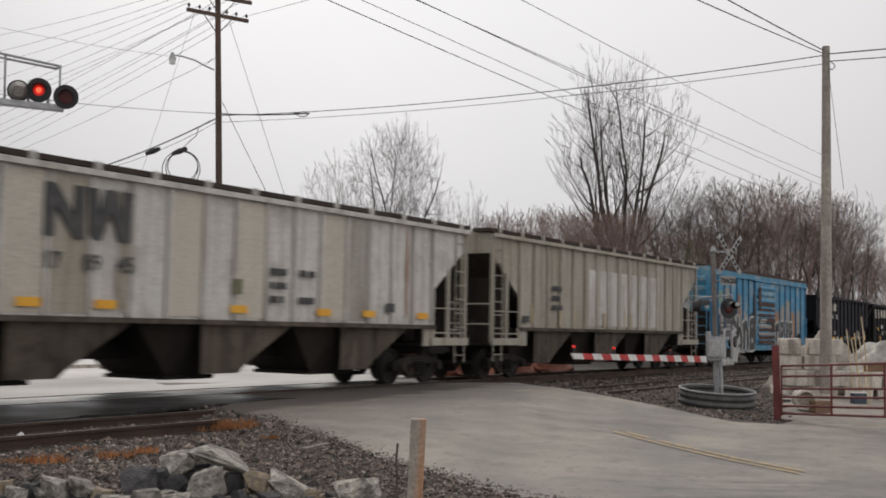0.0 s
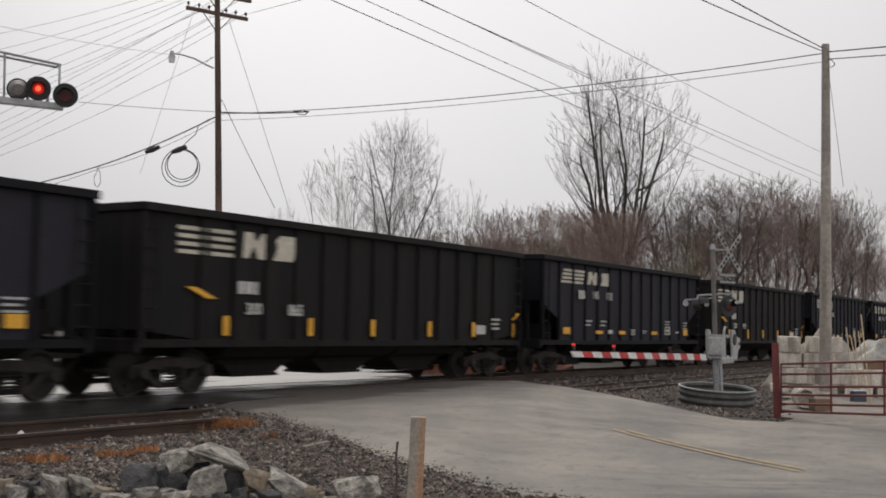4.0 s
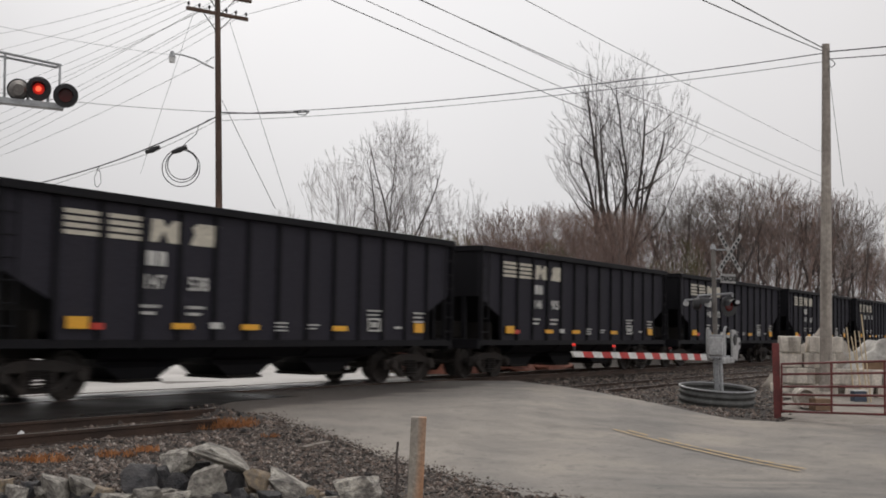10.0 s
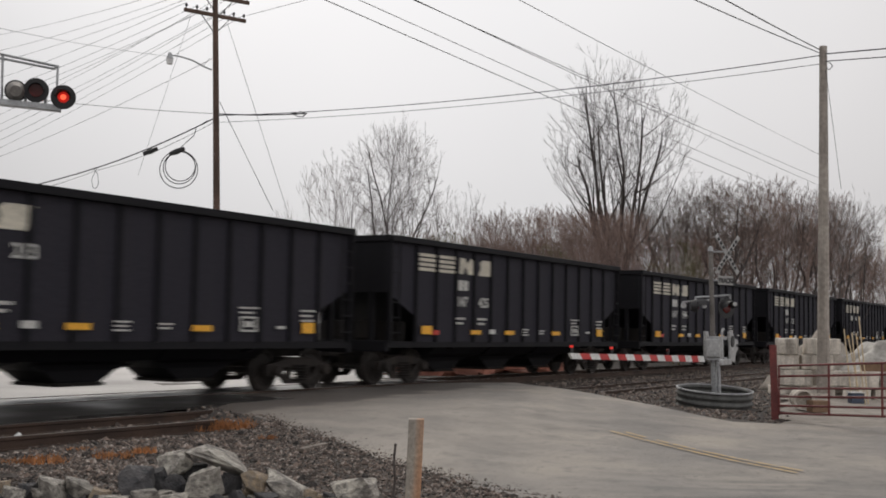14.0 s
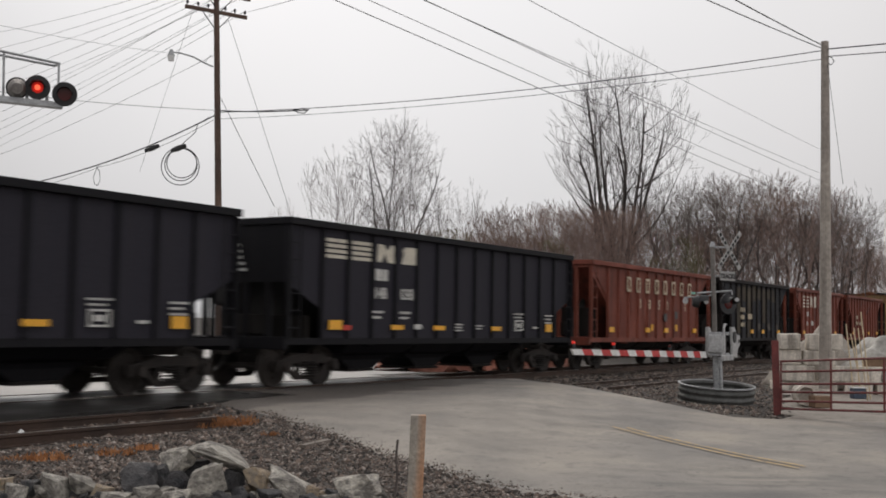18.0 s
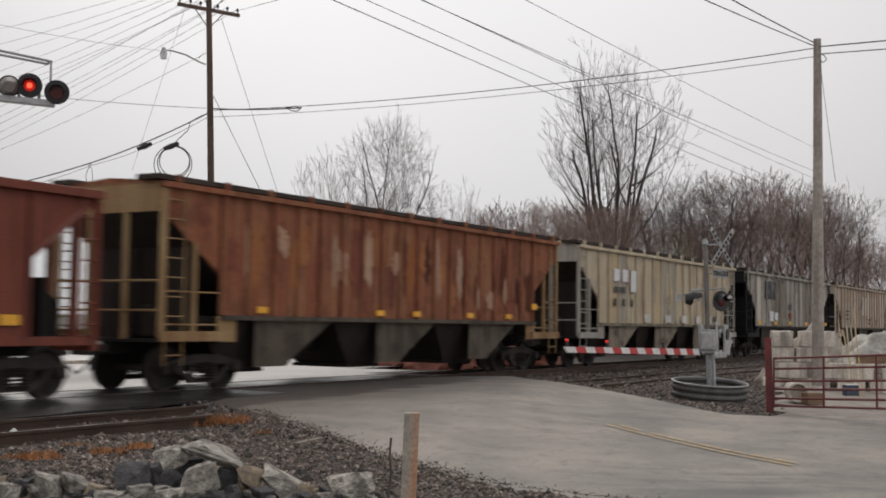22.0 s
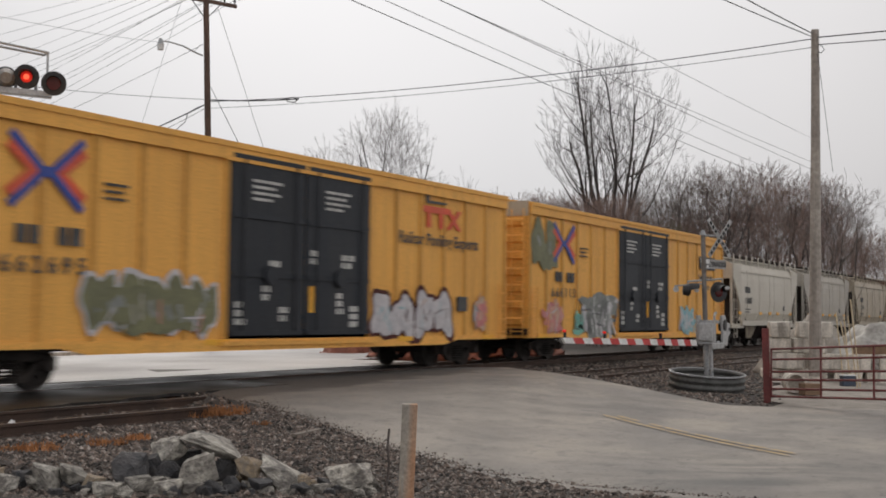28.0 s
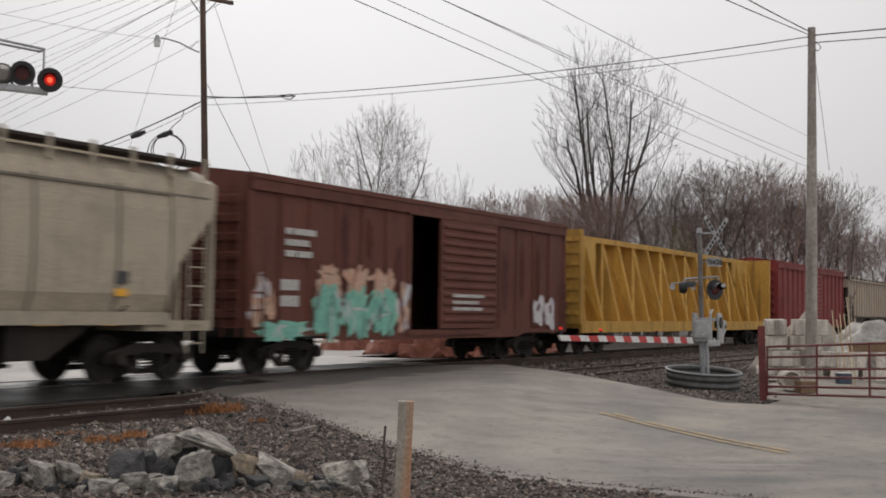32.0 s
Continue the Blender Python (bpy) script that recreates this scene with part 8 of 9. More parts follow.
# the third is a small rod added as the highlight beside the right lamp
for p, r in (((27.316, 9.739, 2.135), 0.07), ((27.385, 9.236, 2.112), 0.05), ((27.224, 8.434, 2.166), 0.05)):
    bm = bm_new()
    q = at_g(p)
    add_rod(bm, q + Vector((-0.1, -0.05, 0)), q + Vector((0.1, 0.05, 0)), r, r * 0.7, 12)
    part("lamp_housing", bm, M["alu"], mast)
# mechanism
TURN = pose(0, 0, -0.12, 0, 0, 4)
bm = bm_new()
add_box(bm, -0.2, 0.24, -0.18, 0.18, 1.02, 1.48)
part("mechanism_box", bm, M["alu"], mast, "silver gate mechanism housing", bevel=0.05, m=TURN)
bm = bm_new()
add_prism(bm, [(0.12, 1.66), (0.46, 1.66), (0.62, 1.50), (0.98, 1.46), (1.0, 1.22), (0.78, 1.14), (0.66, 0.90), (0.22, 0.96), (0.22, 1.2)], -0.34, -0.28)
part("counterweight_arm", bm, M["alu"], mast, "silver slotted counterweight arm", bevel=0.015, m=TURN)
bm = bm_new()
add_prism(bm, [(0.22, 1.66), (0.5, 1.66), (0.66, 1.5), (0.98, 1.46), (1.0, 1.22), (0.78, 1.14), (0.66, 0.90), (0.26, 0.96)], 0.28, 0.34)
part("counterweight_arm", bm, M["alu"], mast, bevel=0.015, m=TURN)
bm = bm_new()
add_box(bm, 0.78, 0.96, -0.345, -0.335, 1.28, 1.36)
part("arm_slot", bm, M["black"], mast, m=TURN)
bm = bm_new()
add_pipe(bm, [(-0.52, -0.3, 0.98), (-0.5, -0.3, 1.62), (-0.42, -0.3, 1.72), (-0.32, -0.3, 1.72)], 0.03)
part("guard_bar", bm, M["alu"], mast, m=TURN)
for z in (1.0, 1.5):
    bm = bm_new()
    add_box(bm, -0.15, 0.15, -0.28, 0.15, z - 0.04, z + 0.04)
    part("mast_clamp", bm, M["galv"], mast, bevel=0.01, m=TURN)
bm = bm_new()
add_rod(bm, (0.35, -0.37, 1.42), (0.35, -0.22, 1.42), 0.14, 0.14, 14)
part("pivot", bm, M["black"], mast, m=TURN)
bm = bm_new()
add_box(bm, -0.78, 0.2, -0.38, -0.30, 0.86, 1.0)
part("arm_mount", bm, M["alu"], mast, bevel=0.02, m=TURN)
# the lowered arm in red and white lengths, thinner to its tip
A0, A1 = at_g((26.813, 9.053, 0.853)), at_g((19.390, 9.055, 0.998))
n = 17
for i in range(n):
    f0, f1 = i / n, (i + 1) / n
    h0, h1 = 0.15 - 0.045 * f0, 0.15 - 0.045 * f1
    p0, p1 = A0.lerp(A1, f0), A0.lerp(A1, f1)
    bm = bm_new()
    s = Vector((0, 0.02, 0))
    lean = (A1 - A0).normalized() * 0.06
    add_loft(bm, [[p0 - s + Vector((0, 0, h0 / 2)) + lean, p0 + s + Vector((0, 0, h0 / 2)) + lean, p0 + s - Vector((0, 0, h0 / 2)) - lean, p0 - s - Vector((0, 0, h0 / 2)) - lean],
                  [p1 - s + Vector((0, 0, h1 / 2)) + lean, p1 + s + Vector((0, 0, h1 / 2)) + lean, p1 + s - Vector((0, 0, h1 / 2)) - lean, p1 - s - Vector((0, 0, h1 / 2)) - lean]])
    part("arm_length", bm, M["white"] if i % 2 == 0 else M["red_white"], mast, "white length of the gate arm" if i % 2 == 0 else "red length of the gate arm")
for f in (0.32, 0.74, 0.99):
    p = A0.lerp(A1, f) + Vector((0, 0, 0.09))
    bm = bm_new()
    add_rod(bm, p - Vector((0, 0, 0.03)), p + Vector((0, 0, 0.06)), 0.03, 0.03, 8)
    b = part("arm_lamp", bm, M["black"], mast)
    bm = bm_new()
    add_rod(bm, p + Vector((-0.02, -0.03, 0.085)), p + Vector((-0.02, 0.03, 0.085)), 0.025, 0.025, 10)
    part("arm_lens", bm, M["lens_on"] if f > 0.7 else M["lens_off"], b)

# the ring
ring = thing("culvert_ring", "corrugated steel culvert ring round the gate mast", "culvert ring", m=Matrix.Translation((26.78, 8.79, -0.275)) @ pose(0, 0, 0, 4, -3, 0))
bm = bm_new()
n = 40
prof = [(0.87 + 0.026 * math.cos(z * 41), z) for z in [-0.2 + 0.03 * i for i in range(22)]]
outer = prof + [(r - 0.04, z) for r, z in prof[::-1]]
rings = [[(r * math.cos(2 * math.pi * k / n), r * math.sin(2 * math.pi * k / n), z) for r, z in outer] for k in range(n)]
add_loft(bm, rings + [rings[0]], cap=False)
bmesh.ops.remove_doubles(bm, verts=bm.verts, dist=0.0005)
part("ring_wall", bm, M["galv_dark"], ring, smooth=True)
bm = bm_new()
rim = [(0.875 * math.cos(2 * math.pi * k / n), 0.875 * math.sin(2 * math.pi * k / n), 0.435) for k in range(n + 1)]
add_pipe(bm, rim, 0.022, 5)
part("ring_rim", bm, M["galv"], ring)
bm = bm_new()
add_rod(bm, (0, 0, -0.2), (0, 0, 0.2), 0.82, 0.82, 30)
part("ring_fill", bm, M["dirt"], ring, "dirt filling inside the ring")

# ---- the red farm gate ----
G0 = Vector((24.901, 6.751, -0.262))
G1 = Vector((22.260, 3.277, -0.031))
fgate = thing("farm_gate", "closed dark red tubular steel farm gate on a square post", "gate", m=pose(*G0))
run = G1 - G0
for i in range(6):
    z = 0.06 + (0, 0.16, 0.35, 0.52, 0.78, 1.0)[i]
    bm = bm_new()
    add_rod(bm, Vector((0, 0, z)), run + Vector((0, 0, z)), 0.024, n=8)
    part("bar", bm, M["gate_red"], fgate)
for f in (0.0, 0.36, 0.70, 1.0):
    bm = bm_new()
    beam(bm, run * f + Vector((0, 0, 0.05)), run * f + Vector((0, 0, 1.07)), 0.075 if 0 < f < 1 else 0.05, 0.03)
    part("upright", bm, M["gate_red"], fgate)
bm = bm_new()
pb = Vector((24.976, 6.855, -0.284)) - G0
pt = Vector((24.964, 6.898, 1.239)) - G0
beam(bm, pb - Vector((0, 0, 0.1)), pt, 0.15, 0.15)
part("gate_post", bm, M["gate_red"], fgate)
for z in (0.25, 0.85):
    bm = bm_new()
    add_rod(bm, pb + Vector((0.06, -0.06, z)), Vector((0, 0, z)), 0.018, n=6)
    part("hinge", bm, M["gate_red"], fgate)

# ---- the block wall with the sand heap ----
def block_wall():
    """Big cast concrete blocks in courses, uneven, with dark gaps between some, stepping down to one side."""
    rnd = random.Random(5)
    a, b = Vector((33.80, 9.47, 0)), Vector((35.15, 5.60, 0))
    d = (b - a).normalized()
    ang = math.degrees(math.atan2(d.y, d.x))
    wall = thing("block_wall", "stacked wall of big pale concrete blocks round a sand heap", "block wall", m=Matrix.Translation((a.x, a.y, -0.42)))
    for course, (z0, z1, off, end) in enumerate(((0.0, 0.44, 0.0, 6.4), (0.445, 0.90, 0.25, 6.0), (0.905, 1.33, 0.12, 1.75), (1.335, 1.80, 0.22, 1.55))):
        x = off
        while x < end:
            w = rnd.uniform(0.55, 1.05)
            bm = bm_new()
            add_box(bm, 0.008, w - 0.008, -0.30, 0.30, z0 + 0.006, z1 - 0.006)
            bmesh.ops.subdivide_edges(bm, edges=bm.edges[:], cuts=3, use_grid_fill=True)
            for v in bm.verts:
                v.co += Vector((1, 1, 0.4)) * 0.05 * noise.noise(v.co * 2.6 + Vector((x * 3, course * 7.0, 0)))
            m = pose(0, 0, 0, 0, 0, ang) @ pose(x, rnd.uniform(-0.17, 0.12), 0, rnd.uniform(-2, 2), rnd.uniform(0, 1.5), rnd.uniform(-9, 9))
            part("block", bm, M["concrete"], wall, bevel=0.03, m=m)
            x += w + rnd.choice((0.01, 0.03, 0.18, 0.22))
    return wall


block_wall()


def heap(name, label, category, centre, rx, ry, h, mat, seed, turn=0.0, rough=0.12):
    rnd = random.Random(seed)
    bm = bm_new()
    n, k = 26, 12
    rings = []
    for j in range(k + 1):
        f = j / k
        row = []
        for i in range(n):
            a = 2 * math.pi * i / n
            w = 1 + 0.18 * math.sin(2 * a + seed) + 0.1 * math.sin(5 * a + seed * 2)
            r = (1 - f) * w
            z = h * (0.35 * math.sin(f * math.pi / 2) + 0.65 * f ** 1.1)
            p = Vector((rx * r * math.cos(a), ry * r * math.sin(a), z))
            p += Vector((0, 0, 1)) * rough * h * noise.noise(p * 2.3 + Vector((seed, 0, 0)))
            row.append(p)
        rings.append(row)
    add_loft(bm, rings)
    return tagged(part(name, bm, mat, None, smooth=True, m=Matrix.Translation(centre) @ pose(0, 0, 0, 0, 0, turn)), label, category)


heap("sand_heap", "pale sand heap behind the block wall", "sand heap", (36.3, 8.55, -0.2), 1.9, 1.7, 1.86, M["sand"], 3)
heap("sand_heap", "grey sheet-covered heap beside the block wall", "sand heap", (36.1, 6.75, 0.22), 1.35, 2.2, 1.12, M["tarp"], 6, rough=0.32)
bm = bm_new()
beam(bm, (34.55, 7.05, 0.60), (35.0, 5.2, 0.62), 0.06, 0.26)
tagged(part("timber_board", bm, M["board"], None), "brown timber board along the heap", "board")
for a, b in (((28.534, 6.199, 1.624), (27.982, 5.911, -0.057)), ((28.571, 6.026, 1.533), (28.013, 5.767, -0.091)), ((28.701, 5.896, 1.925), (28.054, 5.563, -0.095)), ((28.394, 5.899, 1.534), (27.944, 5.604, -0.118)), ((28.458, 6.080, 1.399), (27.924, 5.699, -0.096))):
    bm = bm_new()
    add_rod(bm, a, b, 0.016, n=6)
    tagged(part("tool_handle", bm, M["handle"], None), "pale wooden tool handle leaning on the block wall", "tool handle", "leaning tool handles")
bm = bm_new()
q = Vector((27.804, 5.786, 0.059))
add_box(bm, -0.16, 0.16, -0.1, 0.1, -0.14, 0.1)
crate = thing("crate", "small dark blue plastic crate by the tools", "crate", m=Matrix.Translation(q) @ pose(0, 0, 0, 0, 0, -50))
part("crate_body", bm, M["crate"], crate, bevel=0.02)
bm = bm_new()
add_box(bm, -0.17, 0.17, -0.11, 0.11, 0.105, 0.125)
part("crate_rim", bm, M["white"], crate)
# pipe offcut and slab in front of the wall
pc = Vector((27.732, 6.992, -0.033))
pipe = thing("pipe_offcut", "short rusty concrete pipe standing on edge by the wall", "pipe", m=Matrix.Translation(pc) @ pose(0, 0, 0, 0, 0, -66))
bm = bm_new()
prof = [(0.24, -0.3), (0.245, 0.3), (0.19, 0.3), (0.19, -0.3)]
rings = [[(r * math.cos(2 * math.pi * k / 24), y, r * math.sin(2 * math.pi * k / 24)) for r, y in prof] for k in range(25)]
add_loft(bm, rings, cap=False)
part("pipe_wall", bm, M["concrete"], pipe)
bm = bm_new()
add_rod(bm, (0, -0.16, 0), (0, -0.12, 0), 0.188, n=20)
part("pipe_plug", bm, M["sand"], pipe)
for p, s, mm in (((27.427, 6.557, -0.129), (0.2, 0.16, 0.17), "board"),):
    bm = bm_new()
    add_box(bm, -s[0], s[0], -s[1], s[1], -s[2], s[2] * 0.6)
    tagged(part("block_offcut", bm, M[mm], None, bevel=0.02, m=Matrix.Translation(p) @ pose(0, 0, 0, 0, 0, -48)), "loose dirty block lying by the wall", "block")

# ---- red mulch and brick beyond the track ----
for i, (p, rx, ry, h) in enumerate((((38.332, 27.197, -0.243), 1.5, 1.2, 0.85), ((35.3, 22.75, -0.19), 1.9, 1.1, 0.8), ((36.0, 21.75, -0.17), 1.9, 1.0, 0.62), ((38.6, 21.2, -0.13), 2.4, 1.1, 0.68), ((41.4, 20.75, -0.10), 2.6, 1.1, 0.64))):
    heap("mulch_heap", "low heap of reddish mulch beyond the railway", "mulch heap", p, rx, ry, h * 1.7, M["brick_red"], i + 1, rough=0.45)
bm = bm_new()
beam(bm, (18.978, 25.765, 0.189), (35.632, 25.814, 0.302), 0.16, 0.10)
tagged(part("kerb", bm, M["concrete"], None), "low concrete kerb across the yard", "kerb", kind="structure")

# ---- the near verge ----
POST = Vector((9.256, 5.943, -0.436))
post = thing("wooden_post", "square grey wooden post with orange paint stains", "post", m=pose(*POST))
bm = bm_new()
tp = Vector((9.276, 5.912, 0.598)) - POST
beam(bm, (0, 0, -0.25), tp, 0.145, 0.145)
part("post_shaft", bm, M["post"], post, bevel=0.006)
bm = bm_new()
add_pipe(bm, [(9.324, 6.205, -0.430), (9.325, 6.203, -0.271), (9.340, 6.181, -0.004), (9.332, 6.193, 0.183), (9.339, 6.183, 0.343)], 0.012, 5)
tagged(part("dead_stick", bm, M["bark"], None), "thin dark dead stick standing in the gravel", "stick")
bm = bm_new()
beam(bm, Vector((12.196, 9.576, -0.224)) + Vector((0, 0, 0.05)), Vector((12.906, 9.695, -0.220)) + Vector((0, 0, 0.06)), 0.10, 0.04)
tagged(part("wood_scrap", bm, M["scrap"], None), "flat scrap of grey wood on the gravel", "wood scrap")


def rock_mesh(seed, mat, points=12):
    """An angular broken block: the hull of a few scattered points, its edges chipped and its faces roughened."""
    rnd = random.Random(seed)
    bm = bm_new()
    for i in range(points):
        corner = (-1 if i & 1 else 1, -1 if i & 2 else 1, -1 if i & 4 else 1)
        v = Vector([c * rnd.uniform(0.2, 1.0) for c in corner])
        if i >= 8:
            v = Vector([rnd.gauss(0, 1) for _ in range(3)]).normalized() * rnd.uniform(0.75, 1.05)
        bm.verts.new(v)
    bmesh.ops.convex_hull(bm, input=bm.verts)
    bmesh.ops.delete(bm, geom=[v for v in bm.verts if not v.link_faces], context="VERTS")
    bmesh.ops.bevel(bm, geom=list(bm.edges), offset=0.02, segments=1, affect="EDGES", clamp_overlap=True)
    bmesh.ops.triangulate(bm, faces=bm.faces)
    bmesh.ops.subdivide_edges(bm, edges=[e for e in bm.edges if e.calc_length() > 0.25], cuts=3, use_grid_fill=True)
    for v in bm.verts:
        v.co *= 1 + 0.10 * noise.noise(v.co * 1.7 + Vector((seed, 0, 0))) - 0.13 * abs(noise.noise(v.co * 3.1 + Vector((0, seed, 0)))) + 0.035 * noise.noise(v.co * 11 + Vector((0, 0, seed)))
    return finish(bm, "rock", mat)


ROCKS = [rock_mesh(s, M["stone"]) for s in range(1, 7)] + [rock_mesh(s, M["dark_stone"]) for s in range(7, 10)] + [rock_mesh(s, M["tan_stone"]) for s in (11, 12)]
ROCK_LABELS = ("pale grey broken quarry rock in the pile", "dark grey broken quarry rock in the pile", "tan and grey broken quarry rock in the pile")


def rock(p, w, h, k, turn=0.0, slope=0.0, depth=None):
    w, h = w * 0.9, h * 0.92
    o = new("rock", ROCKS[k])
    o.matrix_basis = Matrix.Translation(p) @ pose(0, 0, 0, 0, slope, -58.5) @ Matrix.Diagonal((w / 2, (depth or (w + h) / 2) / 2, h / 2, 1)) @ pose(0, 0, 0, 0, 0, turn)
    return tagged(o, ROCK_LABELS[0 if k < 6 else 1 if k < 9 else 2], "rock", "quarry rock pile")


# each rock: place, width, height, which shape, turn, slope, depth
for args in (((8.929, 8.058, 0.110), 0.98, 0.22, 0, 0, 25, 0.5), ((8.731, 8.406, 0.030), 0.44, 0.40, 1, 90, -20), ((8.221, 8.466, -0.096), 0.74, 0.46, 6, 0, 3), ((8.460, 8.461, -0.107), 0.40, 0.42, 7, 90),
             ((8.514, 7.877, -0.099), 0.60, 0.48, 3, 0, -8), ((8.912, 7.577, -0.115), 0.40, 0.30, 9, 0, 20), ((8.927, 7.867, -0.119), 0.24, 0.32, 8, 30, 10), ((9.187, 7.385, -0.195), 0.62, 0.28, 4, 0, 24),
             ((9.675, 6.906, -0.206), 0.66, 0.38, 5, 90, -8), ((7.593, 8.895, -0.131), 0.50, 0.36, 2, 0, 12), ((7.754, 8.751, -0.157), 0.38, 0.27, 4, 120, 14), ((7.478, 9.120, -0.148), 0.27, 0.24, 8, 60),
             ((7.254, 9.040, -0.159), 0.27, 0.22, 0, 90), ((7.286, 9.274, -0.151), 0.27, 0.28, 10, 0), ((7.818, 8.551, -0.194), 0.34, 0.2, 10, 70, 8), ((7.990, 8.111, -0.185), 0.42, 0.22, 5, 30, -6),
             ((8.221, 8.018, -0.203), 0.34, 0.2, 1, 180), ((8.846, 7.317, -0.227), 0.32, 0.2, 7, 200), ((8.662, 7.536, -0.215), 0.3, 0.2, 6, 60, 15), ((8.875, 8.385, -0.053), 0.5, 0.34, 8, 180),
             ((9.875, 6.786, -0.252), 0.3, 0.2, 3, 200), ((9.02, 7.98, -0.12), 0.34, 0.3, 7, 40), ((8.60, 8.30, -0.16), 0.5, 0.34, 6, 120), ((9.35, 7.22, -0.26), 0.3, 0.2, 9, 40)):
    rock(*args)
# the foot of the pile that carries the rest
rnd = random.Random(12)
foot_a, foot_b = Vector((6.924, 9.307, -0.278)), Vector((9.637, 6.457, -0.332))
for i in range(40):
    f, v = (i + rnd.random()) / 40, rnd.random()
    base = foot_a.lerp(foot_b, f)
    out = Vector((base.x, base.y, 0)).normalized()
    q = base + out * (v * 0.5 - 0.15)
    size = rnd.uniform(0.16, 0.26) * (1.3 if 0.3 < f < 0.6 else 0.85)
    rock((q.x, q.y, ground_z(q.x, q.y) + size * 0.15), size * 1.2, size * 0.8, rnd.choice((0, 2, 4, 5, 6, 7, 8)), rnd.uniform(0, 180))
for i in range(24):
    base = foot_a.lerp(foot_b, rnd.random())
    out = Vector((base.x, base.y, 0)).normalized()
    q = base + out * rnd.uniform(-0.3, 0.5)
    size = rnd.uniform(0.08, 0.16)
    rock((q.x, q.y, ground_z(q.x, q.y) + rnd.uniform(0.02, 0.08)), size * 1.3, size, rnd.choice((0, 2, 3, 4, 5, 6, 7, 9)), rnd.uniform(0, 180), rnd.uniform(-30, 30))


def pebbles(name, label, count, seed, where, size):
    """Loose stones too many to count."""
    rnd = np.random.default_rng(seed)
    octa = np.array([(1, 0, 0), (0, 1, 0), (-1, 0, 0), (0, -1, 0), (0, 0, 0.8), (0, 0, -0.8)], float)
    tri = [(0, 1, 4), (1, 2, 4), (2, 3, 4), (3, 0, 4), (1, 0, 5), (2, 1, 5), (3, 2, 5), (0, 3, 5)]
    verts, faces = [], []
    while len(verts) < count * 6:
        p = where(rnd)
        if p is None:
            continue
        s = rnd.uniform(*size) * (1.0 if rnd.random() < 0.93 else 1.9)
        v = octa * rnd.uniform(0.55, 1.25, (6, 3)) * s
        a = rnd.uniform(0, 6.28)
        c, t = math.cos(a), math.sin(a)
        k = len(verts)
        for x, y, z in v:
            verts.append((p[0] + c * x - t * y, p[1] + t * x + c * y, p[2] + z * 0.8 + s * 0.2))
        faces.extend([(q[0] + k, q[1] + k, q[2] + k) for q in tri])
    me = bpy.data.meshes.new(name)
    me.from_pydata(verts, [], faces)
    me.materials.append(M["gravel"])
    return tagged(new(name, me), label, "gravel", kind="stuff")


def off_road(x, y, spill=0.0):
    c = x * ROAD_N.x + y * ROAD_N.y
    s = x * ROAD_D.x + y * ROAD_D.y
    a, b = road_half(s)
    return c < a + spill or c > b - spill


def near_verge(rnd):
    x, y = rnd.uniform(4.5, 18.5), rnd.uniform(3.4, 12.2)
    if y > 12.2 or not off_road(x, y, 0.25 * rnd.random()) or x > y * 2.3 + 2:
        return None
    return x, y, ground_z(x, y)


def between_tracks(rnd):
    x, y = rnd.uniform(6, 60), rnd.choice((rnd.uniform(12.2, 15.9), rnd.uniform(12.3, 19.5)))
    if 8 < x < 30 and y > 14.9 or not off_road(x, y):
        return None
    return x, y, ground_z(x, y) + (0.0 if y < 14.6 else 0.02)


def far_verge(rnd):
    x, y = rnd.uniform(21, 48), rnd.uniform(6.5, 12.3)
    if not off_road(x, y, 0.2) or y < 7.5 and x < 24 or y < 6.5 + (x - 24.9) * 0.26:
        return None
    return x, y, ground_z(x, y)


pebbles("gravel", "dark mixed gravel on the near verge", 32000, 1, near_verge, (0.013, 0.034))
def spilled(rnd):
    s, out = rnd.uniform(6, 20), rnd.exponential(0.10)
    p = ROAD_N * (road_half(s)[0] + out) + ROAD_D * s
    if p.y > 12.6 or p.y < 3 or out > 0.6:
        return None
    return p.x, p.y, road_z(p.x, p.y) + 0.004


pebbles("gravel", "larger pale and brown stones on the near verge", 1800, 4, near_verge, (0.03, 0.055))
pebbles("gravel", "small stones kicked out onto the road", 2200, 5, spilled, (0.006, 0.014))
pebbles("gravel", "dark ballast stones between the tracks", 12000, 2, between_tracks, (0.022, 0.05))
pebbles("gravel", "dark gravel round the gate mast", 5000, 3, far_verge, (0.02, 0.05))


def tuft(p, r, h, count, seed, mat="weed"):
    rnd = random.Random(seed)
    bm = bm_new()
    for _ in range(count):
        a, d = rnd.uniform(0, 6.28), r * math.sqrt(rnd.random())
        x, y = d * math.cos(a), d * math.sin(a)
        lean = Vector((rnd.uniform(-1, 1), rnd.uniform(-1, 1), 0)) * h * 0.7
        hh = h * rnd.uniform(0.4, 1.0)
        w = 0.008
        q = [Vector((x - w, y, 0)), Vector((x + w, y, 0)), Vector((x + w * 0.6, y, hh * 0.6)) + lean * 0.5, Vector((x, y, hh)) + lean, Vector((x - w * 0.6, y, hh * 0.6)) + lean * 0.5]
        bm.faces.new([bm.verts.new(v) for v in q])
    o = part("dry_grass", bm, M[mat], None, m=Matrix.Translation(p))
    return tagged(o, "tuft of dry orange grass in the gravel", "grass tuft", "dry grass tufts")


